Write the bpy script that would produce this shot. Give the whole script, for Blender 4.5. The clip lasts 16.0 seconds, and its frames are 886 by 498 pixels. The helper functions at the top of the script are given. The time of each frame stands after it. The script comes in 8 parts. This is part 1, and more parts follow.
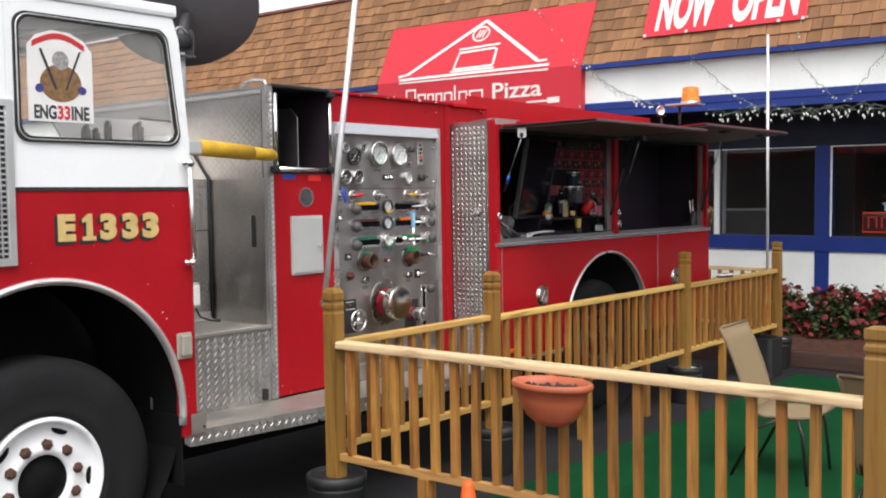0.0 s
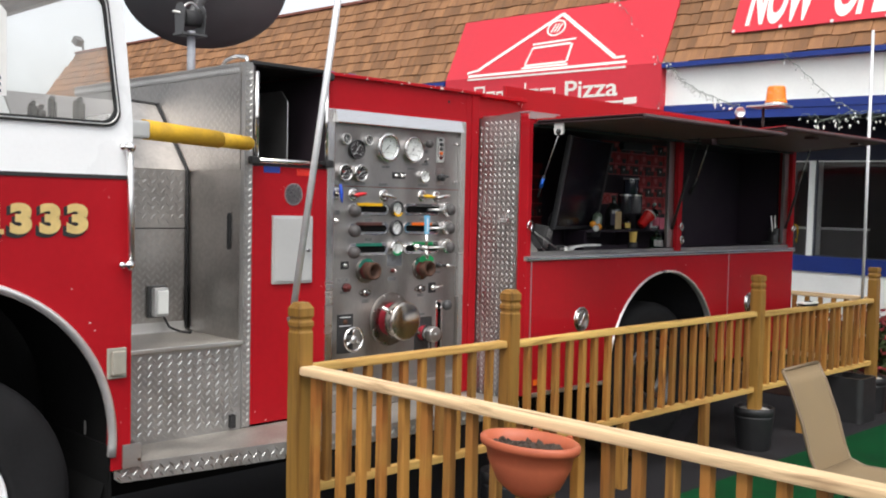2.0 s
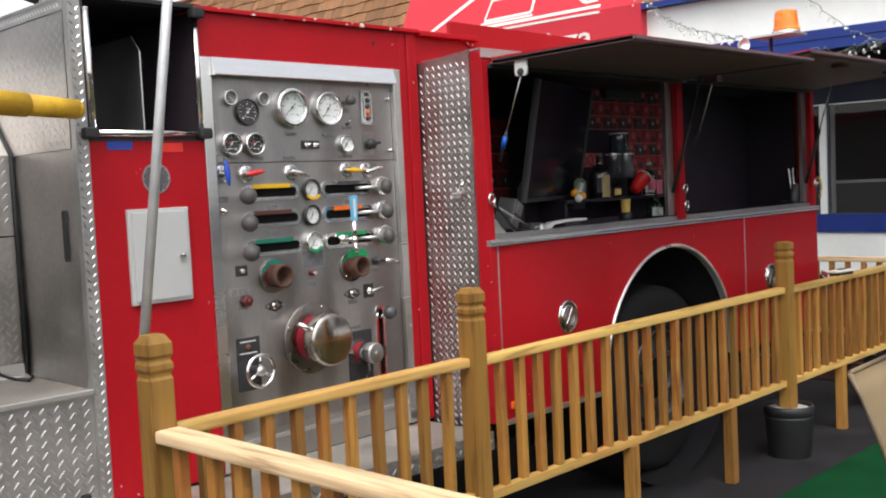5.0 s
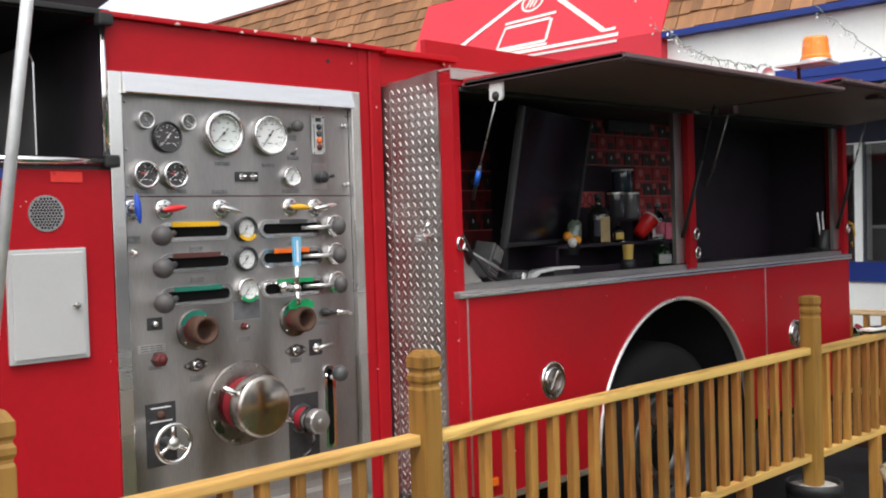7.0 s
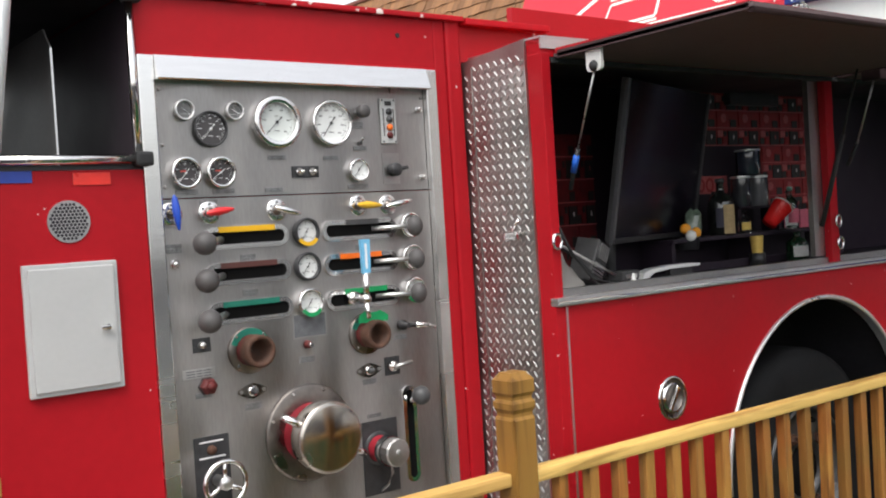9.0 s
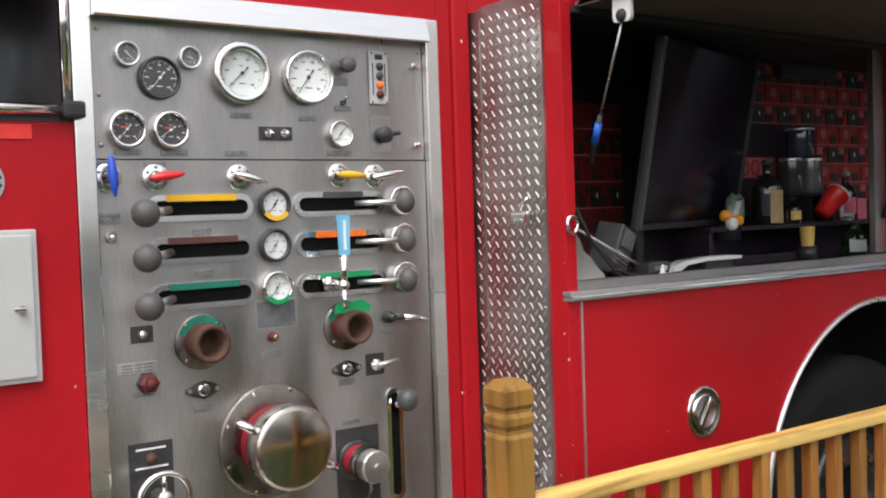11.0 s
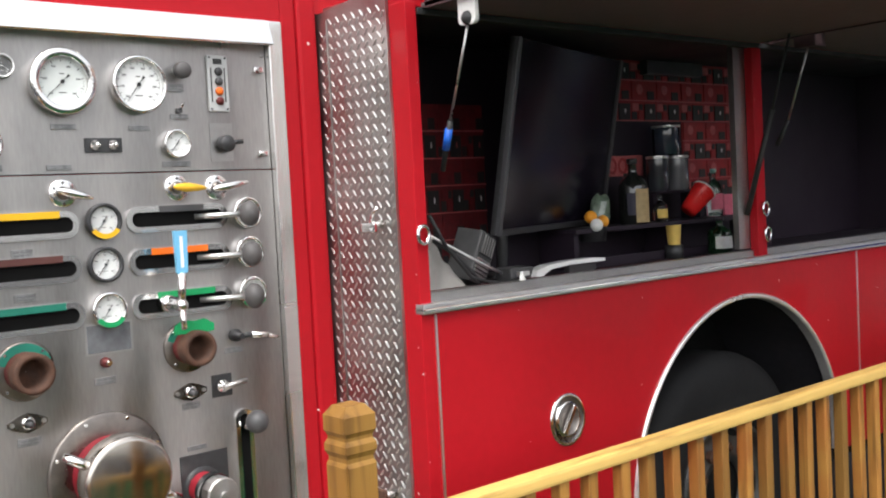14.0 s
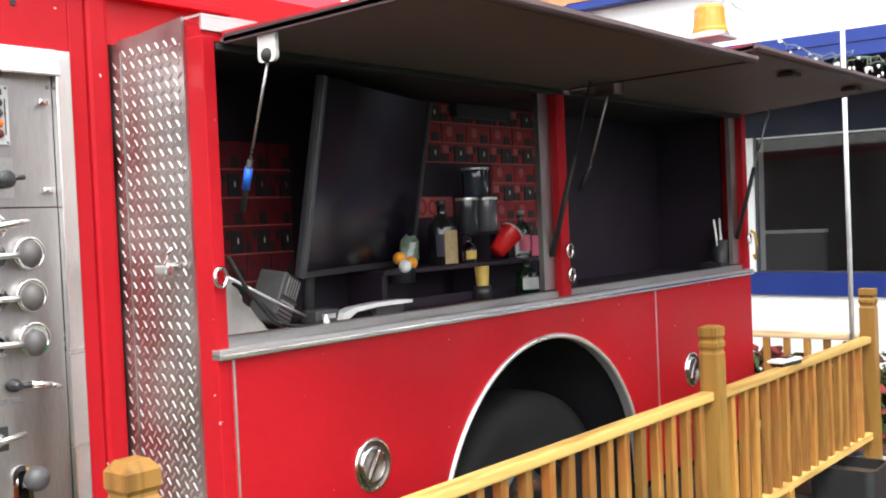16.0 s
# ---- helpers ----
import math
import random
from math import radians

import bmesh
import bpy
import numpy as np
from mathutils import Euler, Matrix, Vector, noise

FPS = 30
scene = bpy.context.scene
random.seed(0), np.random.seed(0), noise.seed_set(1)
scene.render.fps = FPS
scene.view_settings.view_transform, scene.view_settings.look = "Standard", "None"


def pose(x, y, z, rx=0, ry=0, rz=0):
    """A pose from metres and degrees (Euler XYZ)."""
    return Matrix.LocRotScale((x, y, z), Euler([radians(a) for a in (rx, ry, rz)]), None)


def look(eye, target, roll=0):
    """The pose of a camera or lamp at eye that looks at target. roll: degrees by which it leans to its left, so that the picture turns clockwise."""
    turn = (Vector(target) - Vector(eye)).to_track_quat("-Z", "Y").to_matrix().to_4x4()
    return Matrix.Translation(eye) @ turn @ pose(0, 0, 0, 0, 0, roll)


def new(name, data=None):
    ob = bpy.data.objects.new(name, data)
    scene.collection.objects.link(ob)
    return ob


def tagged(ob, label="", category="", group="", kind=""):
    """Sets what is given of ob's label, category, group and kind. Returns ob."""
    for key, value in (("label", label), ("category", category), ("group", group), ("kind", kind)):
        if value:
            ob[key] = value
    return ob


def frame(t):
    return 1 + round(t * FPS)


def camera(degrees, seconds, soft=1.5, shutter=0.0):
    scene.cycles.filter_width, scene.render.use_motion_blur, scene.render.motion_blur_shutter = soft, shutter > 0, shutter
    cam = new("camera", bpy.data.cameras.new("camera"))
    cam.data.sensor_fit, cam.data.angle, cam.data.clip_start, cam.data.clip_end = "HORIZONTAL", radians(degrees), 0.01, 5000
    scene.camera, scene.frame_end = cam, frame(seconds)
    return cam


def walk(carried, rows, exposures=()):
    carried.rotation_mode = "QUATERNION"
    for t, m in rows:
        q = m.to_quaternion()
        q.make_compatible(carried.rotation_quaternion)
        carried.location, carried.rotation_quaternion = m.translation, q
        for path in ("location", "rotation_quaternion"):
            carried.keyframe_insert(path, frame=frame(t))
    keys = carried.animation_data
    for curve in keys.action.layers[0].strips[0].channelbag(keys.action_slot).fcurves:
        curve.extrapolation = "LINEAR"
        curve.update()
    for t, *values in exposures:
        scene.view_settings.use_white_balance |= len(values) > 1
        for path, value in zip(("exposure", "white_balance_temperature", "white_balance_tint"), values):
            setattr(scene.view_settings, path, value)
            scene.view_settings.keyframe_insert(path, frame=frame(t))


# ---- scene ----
cam = camera(47.2, 16.0, soft=2.0)
PATH = [
    (0, (0.152, -0.009, 1.888), (-1.110, 1.539, 1.788), -0.9),
    (0.5, (0.086, 0.238, 1.900), (-1.228, 1.739, 1.762), -1.1),
    (1, (-0.001, 0.560, 1.915), (-1.260, 2.112, 1.836), 1.0),
    (1.5, (-0.065, 0.826, 1.885), (-1.364, 2.343, 1.781), -1.3),
    (2, (-0.074, 1.115, 1.870), (-1.489, 2.525, 1.782), 1.2),
    (2.5, (-0.151, 1.366, 1.881), (-1.607, 2.727, 1.714), -0.1),
    (3, (-0.366, 1.607, 1.880), (-1.789, 3.009, 1.768), -0.8),
    (3.2, (-0.435, 1.689, 1.905), (-1.824, 3.118, 1.741), -1.1),
    (5.3, (-1.072, 2.478, 1.804), (-2.464, 3.910, 1.689), -3.0),
    (5.5, (-1.094, 2.538, 1.853), (-2.473, 3.980, 1.714), -3.0),
    (6, (-1.176, 2.702, 1.843), (-2.561, 4.141, 1.761), -3.2),
    (6.5, (-1.220, 2.934, 1.827), (-2.630, 4.352, 1.824), -1.7),
    (7, (-1.292, 3.091, 1.829), (-2.732, 4.479, 1.781), -1.8),
    (7.5, (-1.452, 3.194, 1.804), (-2.881, 4.593, 1.777), -2.5),
    (8, (-1.596, 3.243, 1.811), (-3.077, 4.587, 1.770), -3.8),
    (8.2, (-1.566, 3.304, 1.824), (-3.101, 4.586, 1.773), -4.5),
    (10.3, (-1.968, 3.873, 1.839), (-3.578, 5.058, 1.780), -3.1),
    (10.5, (-1.990, 3.907, 1.821), (-3.607, 5.082, 1.745), -3.1),
    (11, (-2.017, 3.984, 1.798), (-3.646, 5.141, 1.726), -1.9),
    (11.5, (-2.014, 4.041, 1.796), (-3.698, 5.117, 1.709), -2.2),
    (12, (-2.018, 4.064, 1.806), (-3.725, 5.101, 1.699), -2.8),
    (12.5, (-2.013, 4.078, 1.815), (-3.743, 5.078, 1.706), -2.5),
    (13, (-2.014, 4.096, 1.841), (-3.703, 5.161, 1.719), -2.3),
    (13.5, (-2.011, 4.146, 1.847), (-3.628, 5.317, 1.725), -3.2),
    (14, (-2.011, 4.192, 1.856), (-3.527, 5.492, 1.752), -3.0),
    (14.5, (-2.026, 4.217, 1.846), (-3.447, 5.621, 1.746), -2.8),
    (15, (-2.023, 4.239, 1.847), (-3.380, 5.705, 1.755), -2.5),
    (15.5, (-1.997, 4.254, 1.866), (-3.316, 5.756, 1.786), -2.1),
    (16, (-2.001, 4.278, 1.867), (-3.273, 5.821, 1.819), -2.5),
]
walk(cam, [(t, look(eye, target, roll)) for t, eye, target, roll in PATH],
     exposures=[(0, -0.13), (3, -0.15), (5.5, -0.07), (8, 0.0), (10.5, 0.07), (12.5, 0.2), (14, 0.4), (15, 0.72), (16, 0.92)])

# ---- light ----
world = bpy.data.worlds.new("overcast_sky")
scene.world = world
world.use_nodes = True
wn = world.node_tree
wn.nodes.clear()
w_out = wn.nodes.new("ShaderNodeOutputWorld")
w_bg = wn.nodes.new("ShaderNodeBackground")
w_hsv = wn.nodes.new("ShaderNodeHueSaturation")
w_sky = wn.nodes.new("ShaderNodeTexSky")
w_sky.sky_type = "NISHITA"
w_sky.sun_disc = False
w_sky.sun_elevation = radians(58)
w_sky.sun_rotation = radians(136)
w_sky.dust_density = 4.0
w_hsv.inputs["Saturation"].default_value = 0.22
w_bg.inputs["Strength"].default_value = 0.305
wn.links.new(w_sky.outputs["Color"], w_hsv.inputs["Color"])
wn.links.new(w_hsv.outputs["Color"], w_bg.inputs["Color"])
wn.links.new(w_bg.outputs["Background"], w_out.inputs["Surface"])
sun_data = bpy.data.lights.new("sun", "SUN")
sun_data.energy, sun_data.angle, sun_data.color = 0.9, radians(25), (1.0, 0.96, 0.9)
sun = new("sun", sun_data)
sun.matrix_basis = look((5, -3.5, 19), (-3, 5, 0))


# ---- materials ----
def material(name, color, rough=0.5, metal=0.0, vary=0.12, scale=6.0, bump=0.0, bump_scale=60.0, coat=0.0, stretch=(1, 1, 1), specular=0.5,
             random_tone=0.0, island_tone=0.0, spots=None, rough_vary=0.15):
    """A surface with slow variation, fine grain, uneven gloss and, if given, small spots of another colour."""
    m = bpy.data.materials.new(name)
    m.use_nodes = True
    nt = m.node_tree
    n, l = nt.nodes, nt.links
    b = n["Principled BSDF"]
    b.inputs["Metallic"].default_value = metal
    b.inputs["Specular IOR Level"].default_value = specular
    b.inputs["Coat Weight"].default_value = coat
    b.inputs["Coat Roughness"].default_value = 0.06
    co = n.new("ShaderNodeTexCoord")
    mp = n.new("ShaderNodeMapping")
    mp.inputs["Scale"].default_value = stretch
    l.new(co.outputs["Object"], mp.inputs["Vector"])
    slow = n.new("ShaderNodeTexNoise")
    slow.inputs["Scale"].default_value, slow.inputs["Detail"].default_value = scale, 5.0
    fine = n.new("ShaderNodeTexNoise")
    fine.inputs["Scale"].default_value, fine.inputs["Detail"].default_value = bump_scale, 3.0
    l.new(mp.outputs["Vector"], slow.inputs["Vector"])
    l.new(mp.outputs["Vector"], fine.inputs["Vector"])
    both = n.new("ShaderNodeMath")
    both.operation = "MULTIPLY_ADD"
    both.inputs[1].default_value = 0.35
    l.new(fine.outputs["Fac"], both.inputs[0])
    l.new(slow.outputs["Fac"], both.inputs[2])
    ramp = n.new("ShaderNodeValToRGB")
    c = Vector(color[:3])
    ramp.color_ramp.elements[0].position, ramp.color_ramp.elements[1].position = 0.42, 0.92
    ramp.color_ramp.elements[0].color = (*(c * (1 - vary)), 1)
    ramp.color_ramp.elements[1].color = (*[min(1, v * (1 + vary)) for v in c], 1)
    l.new(both.outputs[0], ramp.inputs["Fac"])
    out = ramp.outputs["Color"]
    if random_tone or island_tone:
        hs = n.new("ShaderNodeHueSaturation")
        mr = n.new("ShaderNodeMapRange")
        if random_tone:
            src = n.new("ShaderNodeObjectInfo").outputs["Random"]
        else:
            src = n.new("ShaderNodeNewGeometry").outputs["Random Per Island"]
        tone = random_tone or island_tone
        mr.inputs["To Min"].default_value, mr.inputs["To Max"].default_value = 1 - tone, 1 + tone
        l.new(src, mr.inputs["Value"])
        l.new(mr.outputs["Result"], hs.inputs["Value"])
        l.new(out, hs.inputs["Color"])
        out = hs.outputs["Color"]
    if spots:
        sp = n.new("ShaderNodeTexVoronoi")
        sp.inputs["Scale"].default_value = spots[1]
        jig = n.new("ShaderNodeTexNoise")
        jig.inputs["Scale"].default_value = 150.0
        l.new(co.outputs["Object"], jig.inputs["Vector"])
        off_ = n.new("ShaderNodeVectorMath")
        off_.operation = "MULTIPLY_ADD"
        off_.inputs[1].default_value = (0.014, 0.014, 0.014)
        l.new(jig.outputs["Color"], off_.inputs[0])
        l.new(co.outputs["Object"], off_.inputs[2])
        l.new(off_.outputs[0], sp.inputs["Vector"])
        sz = n.new("ShaderNodeTexNoise")
        sz.inputs["Scale"].default_value = spots[1] * 0.45
        l.new(co.outputs["Object"], sz.inputs["Vector"])
        ms = n.new("ShaderNodeMapRange")
        ms.inputs["From Min"].default_value, ms.inputs["From Max"].default_value = 0.51, 0.63
        ms.inputs["To Min"].default_value, ms.inputs["To Max"].default_value = 0.0, spots[2]
        l.new(sz.outputs["Fac"], ms.inputs["Value"])
        lt = n.new("ShaderNodeMath")
        lt.operation = "LESS_THAN"
        l.new(sp.outputs["Distance"], lt.inputs[0])
        l.new(ms.outputs["Result"], lt.inputs[1])
        mx = n.new("ShaderNodeMix")
        mx.data_type = "RGBA"
        mx.inputs["B"].default_value = (*spots[0], 1)
        l.new(lt.outputs[0], mx.inputs["Factor"])
        l.new(out, mx.inputs["A"])
        out = mx.outputs["Result"]
    l.new(out, b.inputs["Base Color"])
    rr = n.new("ShaderNodeMapRange")
    rr.inputs["To Min"].default_value = max(0.02, rough * (1 - rough_vary))
    rr.inputs["To Max"].default_value = min(1.0, rough * (1 + rough_vary))
    rr.inputs["From Min"].default_value, rr.inputs["From Max"].default_value = 0.3, 0.7
    l.new(slow.outputs["Fac"], rr.inputs["Value"])
    l.new(rr.outputs["Result"], b.inputs["Roughness"])
    if bump:
        bp = n.new("ShaderNodeBump")
        bp.inputs["Strength"].default_value, bp.inputs["Distance"].default_value = bump, 0.004
        l.new(fine.outputs["Fac"], bp.inputs["Height"])
        l.new(bp.outputs["Normal"], b.inputs["Normal"])
    return m


def wood_material(name, color, dark, rough=0.6, axis=2, tone=0.15, stain=1.0):
    """Softwood with long grain along one axis, growth bands, knots and a tone of its own for each board."""
    m = material(name, color, rough, vary=0.18, scale=2.2, bump=0.25, bump_scale=26, random_tone=tone,
                 stretch=[0.12 if i == axis else 1.6 for i in range(3)])
    nt = m.node_tree
    n, l = nt.nodes, nt.links
    b = n["Principled BSDF"]
    old = b.inputs["Base Color"].links[0].from_socket
    co = n.new("ShaderNodeTexCoord")
    oi = n.new("ShaderNodeObjectInfo")
    # some boards have taken the stain more orange than others, in blotches
    spin = n.new("ShaderNodeMath")
    spin.operation, spin.inputs[1].default_value = "MULTIPLY", 7.31
    l.new(oi.outputs["Random"], spin.inputs[0])
    own = n.new("ShaderNodeMath")
    own.operation = "FRACT"
    l.new(spin.outputs[0], own.inputs[0])
    blot = n.new("ShaderNodeTexNoise")
    blot.inputs["Scale"].default_value, blot.inputs["Detail"].default_value = 4.5, 3.0
    l.new(co.outputs["Object"], blot.inputs["Vector"])
    bl = n.new("ShaderNodeMapRange")
    bl.inputs["From Min"].default_value, bl.inputs["From Max"].default_value = 0.36, 0.64
    bl.inputs["To Min"].default_value, bl.inputs["To Max"].default_value = 0.1 * stain, stain
    l.new(blot.outputs["Fac"], bl.inputs["Value"])
    amount = n.new("ShaderNodeMath")
    amount.operation = "MULTIPLY"
    l.new(own.outputs[0], amount.inputs[0])
    l.new(bl.outputs["Result"], amount.inputs[1])
    st = n.new("ShaderNodeMix")
    st.data_type = "RGBA"
    st.inputs["B"].default_value = (color[0] * 0.95, color[1] * 0.60, color[2] * 0.55, 1)
    l.new(amount.outputs[0], st.inputs["Factor"])
    l.new(old, st.inputs["A"])
    old = st.outputs["Result"]
    off = n.new("ShaderNodeVectorMath")
    off.operation = "MULTIPLY_ADD"
    cx = n.new("ShaderNodeCombineXYZ")
    mul = n.new("ShaderNodeMath")
    mul.operation, mul.inputs[1].default_value = "MULTIPLY", 37.0
    l.new(oi.outputs["Random"], mul.inputs[0])
    for k in range(3):
        l.new(mul.outputs[0], cx.inputs[k])
    off.inputs[1].default_value = [2.2 if i == axis else 30.0 for i in range(3)]
    l.new(co.outputs["Object"], off.inputs[0])
    l.new(cx.outputs[0], off.inputs[2])
    g = n.new("ShaderNodeTexNoise")
    g.inputs["Scale"].default_value, g.inputs["Detail"].default_value, g.inputs["Distortion"].default_value = 1.0, 4.0, 0.6
    l.new(off.outputs[0], g.inputs["Vector"])
    k = n.new("ShaderNodeTexVoronoi")
    k.inputs["Scale"].default_value = 0.33
    l.new(off.outputs[0], k.inputs["Vector"])
    kn = n.new("ShaderNodeMapRange")
    kn.inputs["From Min"].default_value, kn.inputs["From Max"].default_value = 0.05, 0.16
    kn.inputs["To Min"].default_value, kn.inputs["To Max"].default_value = 0.75, 0.0
    l.new(k.outputs["Distance"], kn.inputs["Value"])
    gr = n.new("ShaderNodeMapRange")
    gr.inputs["From Min"].default_value, gr.inputs["From Max"].default_value = 0.5, 0.72
    gr.inputs["To Min"].default_value, gr.inputs["To Max"].default_value = 0.0, 0.75
    l.new(g.outputs["Fac"], gr.inputs["Value"])
    mxm = n.new("ShaderNodeMath")
    mxm.operation = "MAXIMUM"
    l.new(gr.outputs["Result"], mxm.inputs[0])
    l.new(kn.outputs["Result"], mxm.inputs[1])
    mx = n.new("ShaderNodeMix")
    mx.data_type = "RGBA"
    mx.inputs["B"].default_value = (*dark, 1)
    l.new(mxm.outputs[0], mx.inputs["Factor"])
    l.new(old, mx.inputs["A"])
    l.new(mx.outputs["Result"], b.inputs["Base Color"])
    return m


def glass_material(name, tint=(1, 1, 1), rough=0.0):
    m = bpy.data.materials.new(name)
    m.use_nodes = True
    b = m.node_tree.nodes["Principled BSDF"]
    b.inputs["Base Color"].default_value = (*tint, 1)
    b.inputs["Roughness"].default_value = rough
    b.inputs["Transmission Weight"].default_value = 1.0
    b.inputs["IOR"].default_value = 1.45
    return m


RED = material("fire_engine_red_paint", (0.375, 0.0065, 0.013), 0.5, vary=0.13, scale=1.6, coat=0.06, specular=0.17, spots=((0.74, 0.58, 0.53), 19.0, 0.080), bump=0.03, bump_scale=30)
RED_CLEAN = material("red_paint_clean", (0.385, 0.0075, 0.014), 0.45, vary=0.08, scale=3, coat=0.08, specular=0.25)
WHITE = material("white_enamel", (0.90, 0.91, 0.92), 0.3, vary=0.04, scale=2, coat=0.3)
STEEL = material("brushed_stainless", (0.385, 0.371, 0.361), 0.44, 1.0, vary=0.22, scale=3.4, bump=0.03, bump_scale=90, stretch=(1, 1.7, 0.28), rough_vary=0.4)
STEEL_D = material("dull_stainless", (0.46, 0.45, 0.44), 0.42, 1.0, vary=0.15, scale=4.0, bump=0.06, bump_scale=70, rough_vary=0.3)
TREAD = material("aluminium_tread_plate", (0.385, 0.376, 0.362), 0.46, 1.0, vary=0.16, scale=5.0, bump=0.05, bump_scale=80, rough_vary=0.35)
# less metallic than TREAD, so strips and riser come out lighter
TREADW = material("worn_tread_plate", (0.36, 0.352, 0.34), 0.45, 0.6, vary=0.18, scale=6.0, bump=0.06, bump_scale=80, rough_vary=0.3)
# treads brighter than their plate: their highlights are partly in this colour
BRIGHT = material("polished_treads", (0.50, 0.49, 0.475), 0.36, 1.0, vary=0.10, scale=9)
ALU = material("aluminium_extrusion", (0.74, 0.74, 0.73), 0.38, 1.0, vary=0.08, scale=7, stretch=(1, 0.1, 1))
CHROME = material("chrome", (0.80, 0.79, 0.78), 0.10, 1.0, vary=0.05, scale=20, rough_vary=0.4)
BLACK = material("black_rubber", (0.018, 0.018, 0.019), 0.65, vary=0.3, scale=8, bump=0.15, bump_scale=60)
TYRE = material("tyre_rubber", (0.014, 0.014, 0.015), 0.8, specular=0.2, vary=0.3, scale=5, bump=0.2, bump_scale=50)
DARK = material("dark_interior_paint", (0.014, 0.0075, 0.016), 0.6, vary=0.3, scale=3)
UNDER = material("underbody_black", (0.008, 0.008, 0.008), 0.95, vary=0.3, scale=3, specular=0.08)
WELL = material("wheel_well_black", (0.018, 0.017, 0.020), 0.8, vary=0.35, scale=4, specular=0.2, bump=0.2, bump_scale=30)
GREYBOX = material("grey_enamel_box", (0.46, 0.465, 0.46), 0.4, vary=0.05, scale=4)
YELLOW = material("yellow_foam_grip", (0.62, 0.36, 0.02), 0.75, vary=0.2, scale=10, bump=0.2, bump_scale=60)
GREYKNOB = material("grey_plastic_knob", (0.075, 0.07, 0.07), 0.55, vary=0.2, scale=20, bump=0.1, bump_scale=120)
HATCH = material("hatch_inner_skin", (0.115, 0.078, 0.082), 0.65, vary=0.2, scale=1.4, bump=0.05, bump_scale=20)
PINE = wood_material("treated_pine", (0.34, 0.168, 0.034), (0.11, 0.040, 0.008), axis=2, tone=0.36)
# both rail colours partly hold the sky light on the rail tops
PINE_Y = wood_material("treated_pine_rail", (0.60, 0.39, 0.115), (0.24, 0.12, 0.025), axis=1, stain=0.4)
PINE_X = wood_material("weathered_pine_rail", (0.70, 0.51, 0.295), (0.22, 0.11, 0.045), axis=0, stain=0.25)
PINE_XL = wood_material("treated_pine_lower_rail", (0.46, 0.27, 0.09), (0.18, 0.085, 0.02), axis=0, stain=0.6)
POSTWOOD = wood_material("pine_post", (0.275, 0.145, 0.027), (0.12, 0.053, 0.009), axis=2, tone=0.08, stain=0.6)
ASPHALT = material("asphalt", (0.021, 0.020, 0.022), 0.9, vary=0.35, scale=3, bump=0.6, bump_scale=140, specular=0.15)
TURF = material("green_outdoor_carpet", (0.004, 0.050, 0.016), 0.95, vary=0.3, scale=4, bump=0.8, bump_scale=400, specular=0.08)
SHAKE = material("cedar_shingle", (0.25, 0.122, 0.055), 0.85, vary=0.25, scale=6, bump=0.4, bump_scale=40, island_tone=0.28, stretch=(3, 0.5, 0.5))
SHAKE_R = material("cedar_shingle_piece", (0.25, 0.122, 0.055), 0.85, vary=0.25, scale=6, bump=0.4, bump_scale=40, random_tone=0.28, stretch=(3, 0.5, 0.5))
AWNING = material("red_awning_vinyl", (0.62, 0.026, 0.045), 0.5, vary=0.06, scale=1.5, bump=0.05, bump_scale=15)
LETTER = material("white_vinyl_lettering", (0.82, 0.80, 0.74), 0.6, vary=0.05, scale=5)
SHOPWHITE = material("white_painted_board", (0.92, 0.94, 0.91), 0.7, vary=0.05, scale=2, bump=0.1, bump_scale=30)
SHOPBLUE = material("blue_painted_board", (0.008, 0.032, 0.22), 0.55, vary=0.12, scale=3, bump=0.05, bump_scale=30)
STUCCO = material("plain_wall", (0.42, 0.40, 0.38), 0.9, vary=0.1, scale=2)
SLING = material("tan_sling_fabric", (0.23, 0.165, 0.09), 0.85, vary=0.08, scale=6, bump=0.3, bump_scale=300)
CHAIRTAN = material("tan_enamel_tube", (0.17, 0.12, 0.07), 0.45, vary=0.15, scale=8)
CHAIRMETAL = material("dark_bronze_tube", (0.045, 0.035, 0.03), 0.4, 0.6, vary=0.2, scale=8)
TERRACOTTA = material("terracotta_plastic", (0.44, 0.11, 0.05), 0.5, vary=0.12, scale=7)
SOIL = material("potting_soil", (0.05, 0.035, 0.025), 0.95, vary=0.5, scale=30, bump=0.8, bump_scale=90)
GALV = material("galvanised_pipe", (0.70, 0.71, 0.72), 0.5, 0.5, vary=0.12, scale=14)
BUCKET = material("black_plastic_bucket", (0.020, 0.020, 0.021), 0.45, vary=0.25, scale=8)
GOLD = material("gold_leaf_lettering", (0.75, 0.55, 0.22), 0.4, 0.3, vary=0.12, scale=18)
HARD = material("dark_grey_plastic", (0.06, 0.06, 0.062), 0.5, vary=0.2, scale=20)


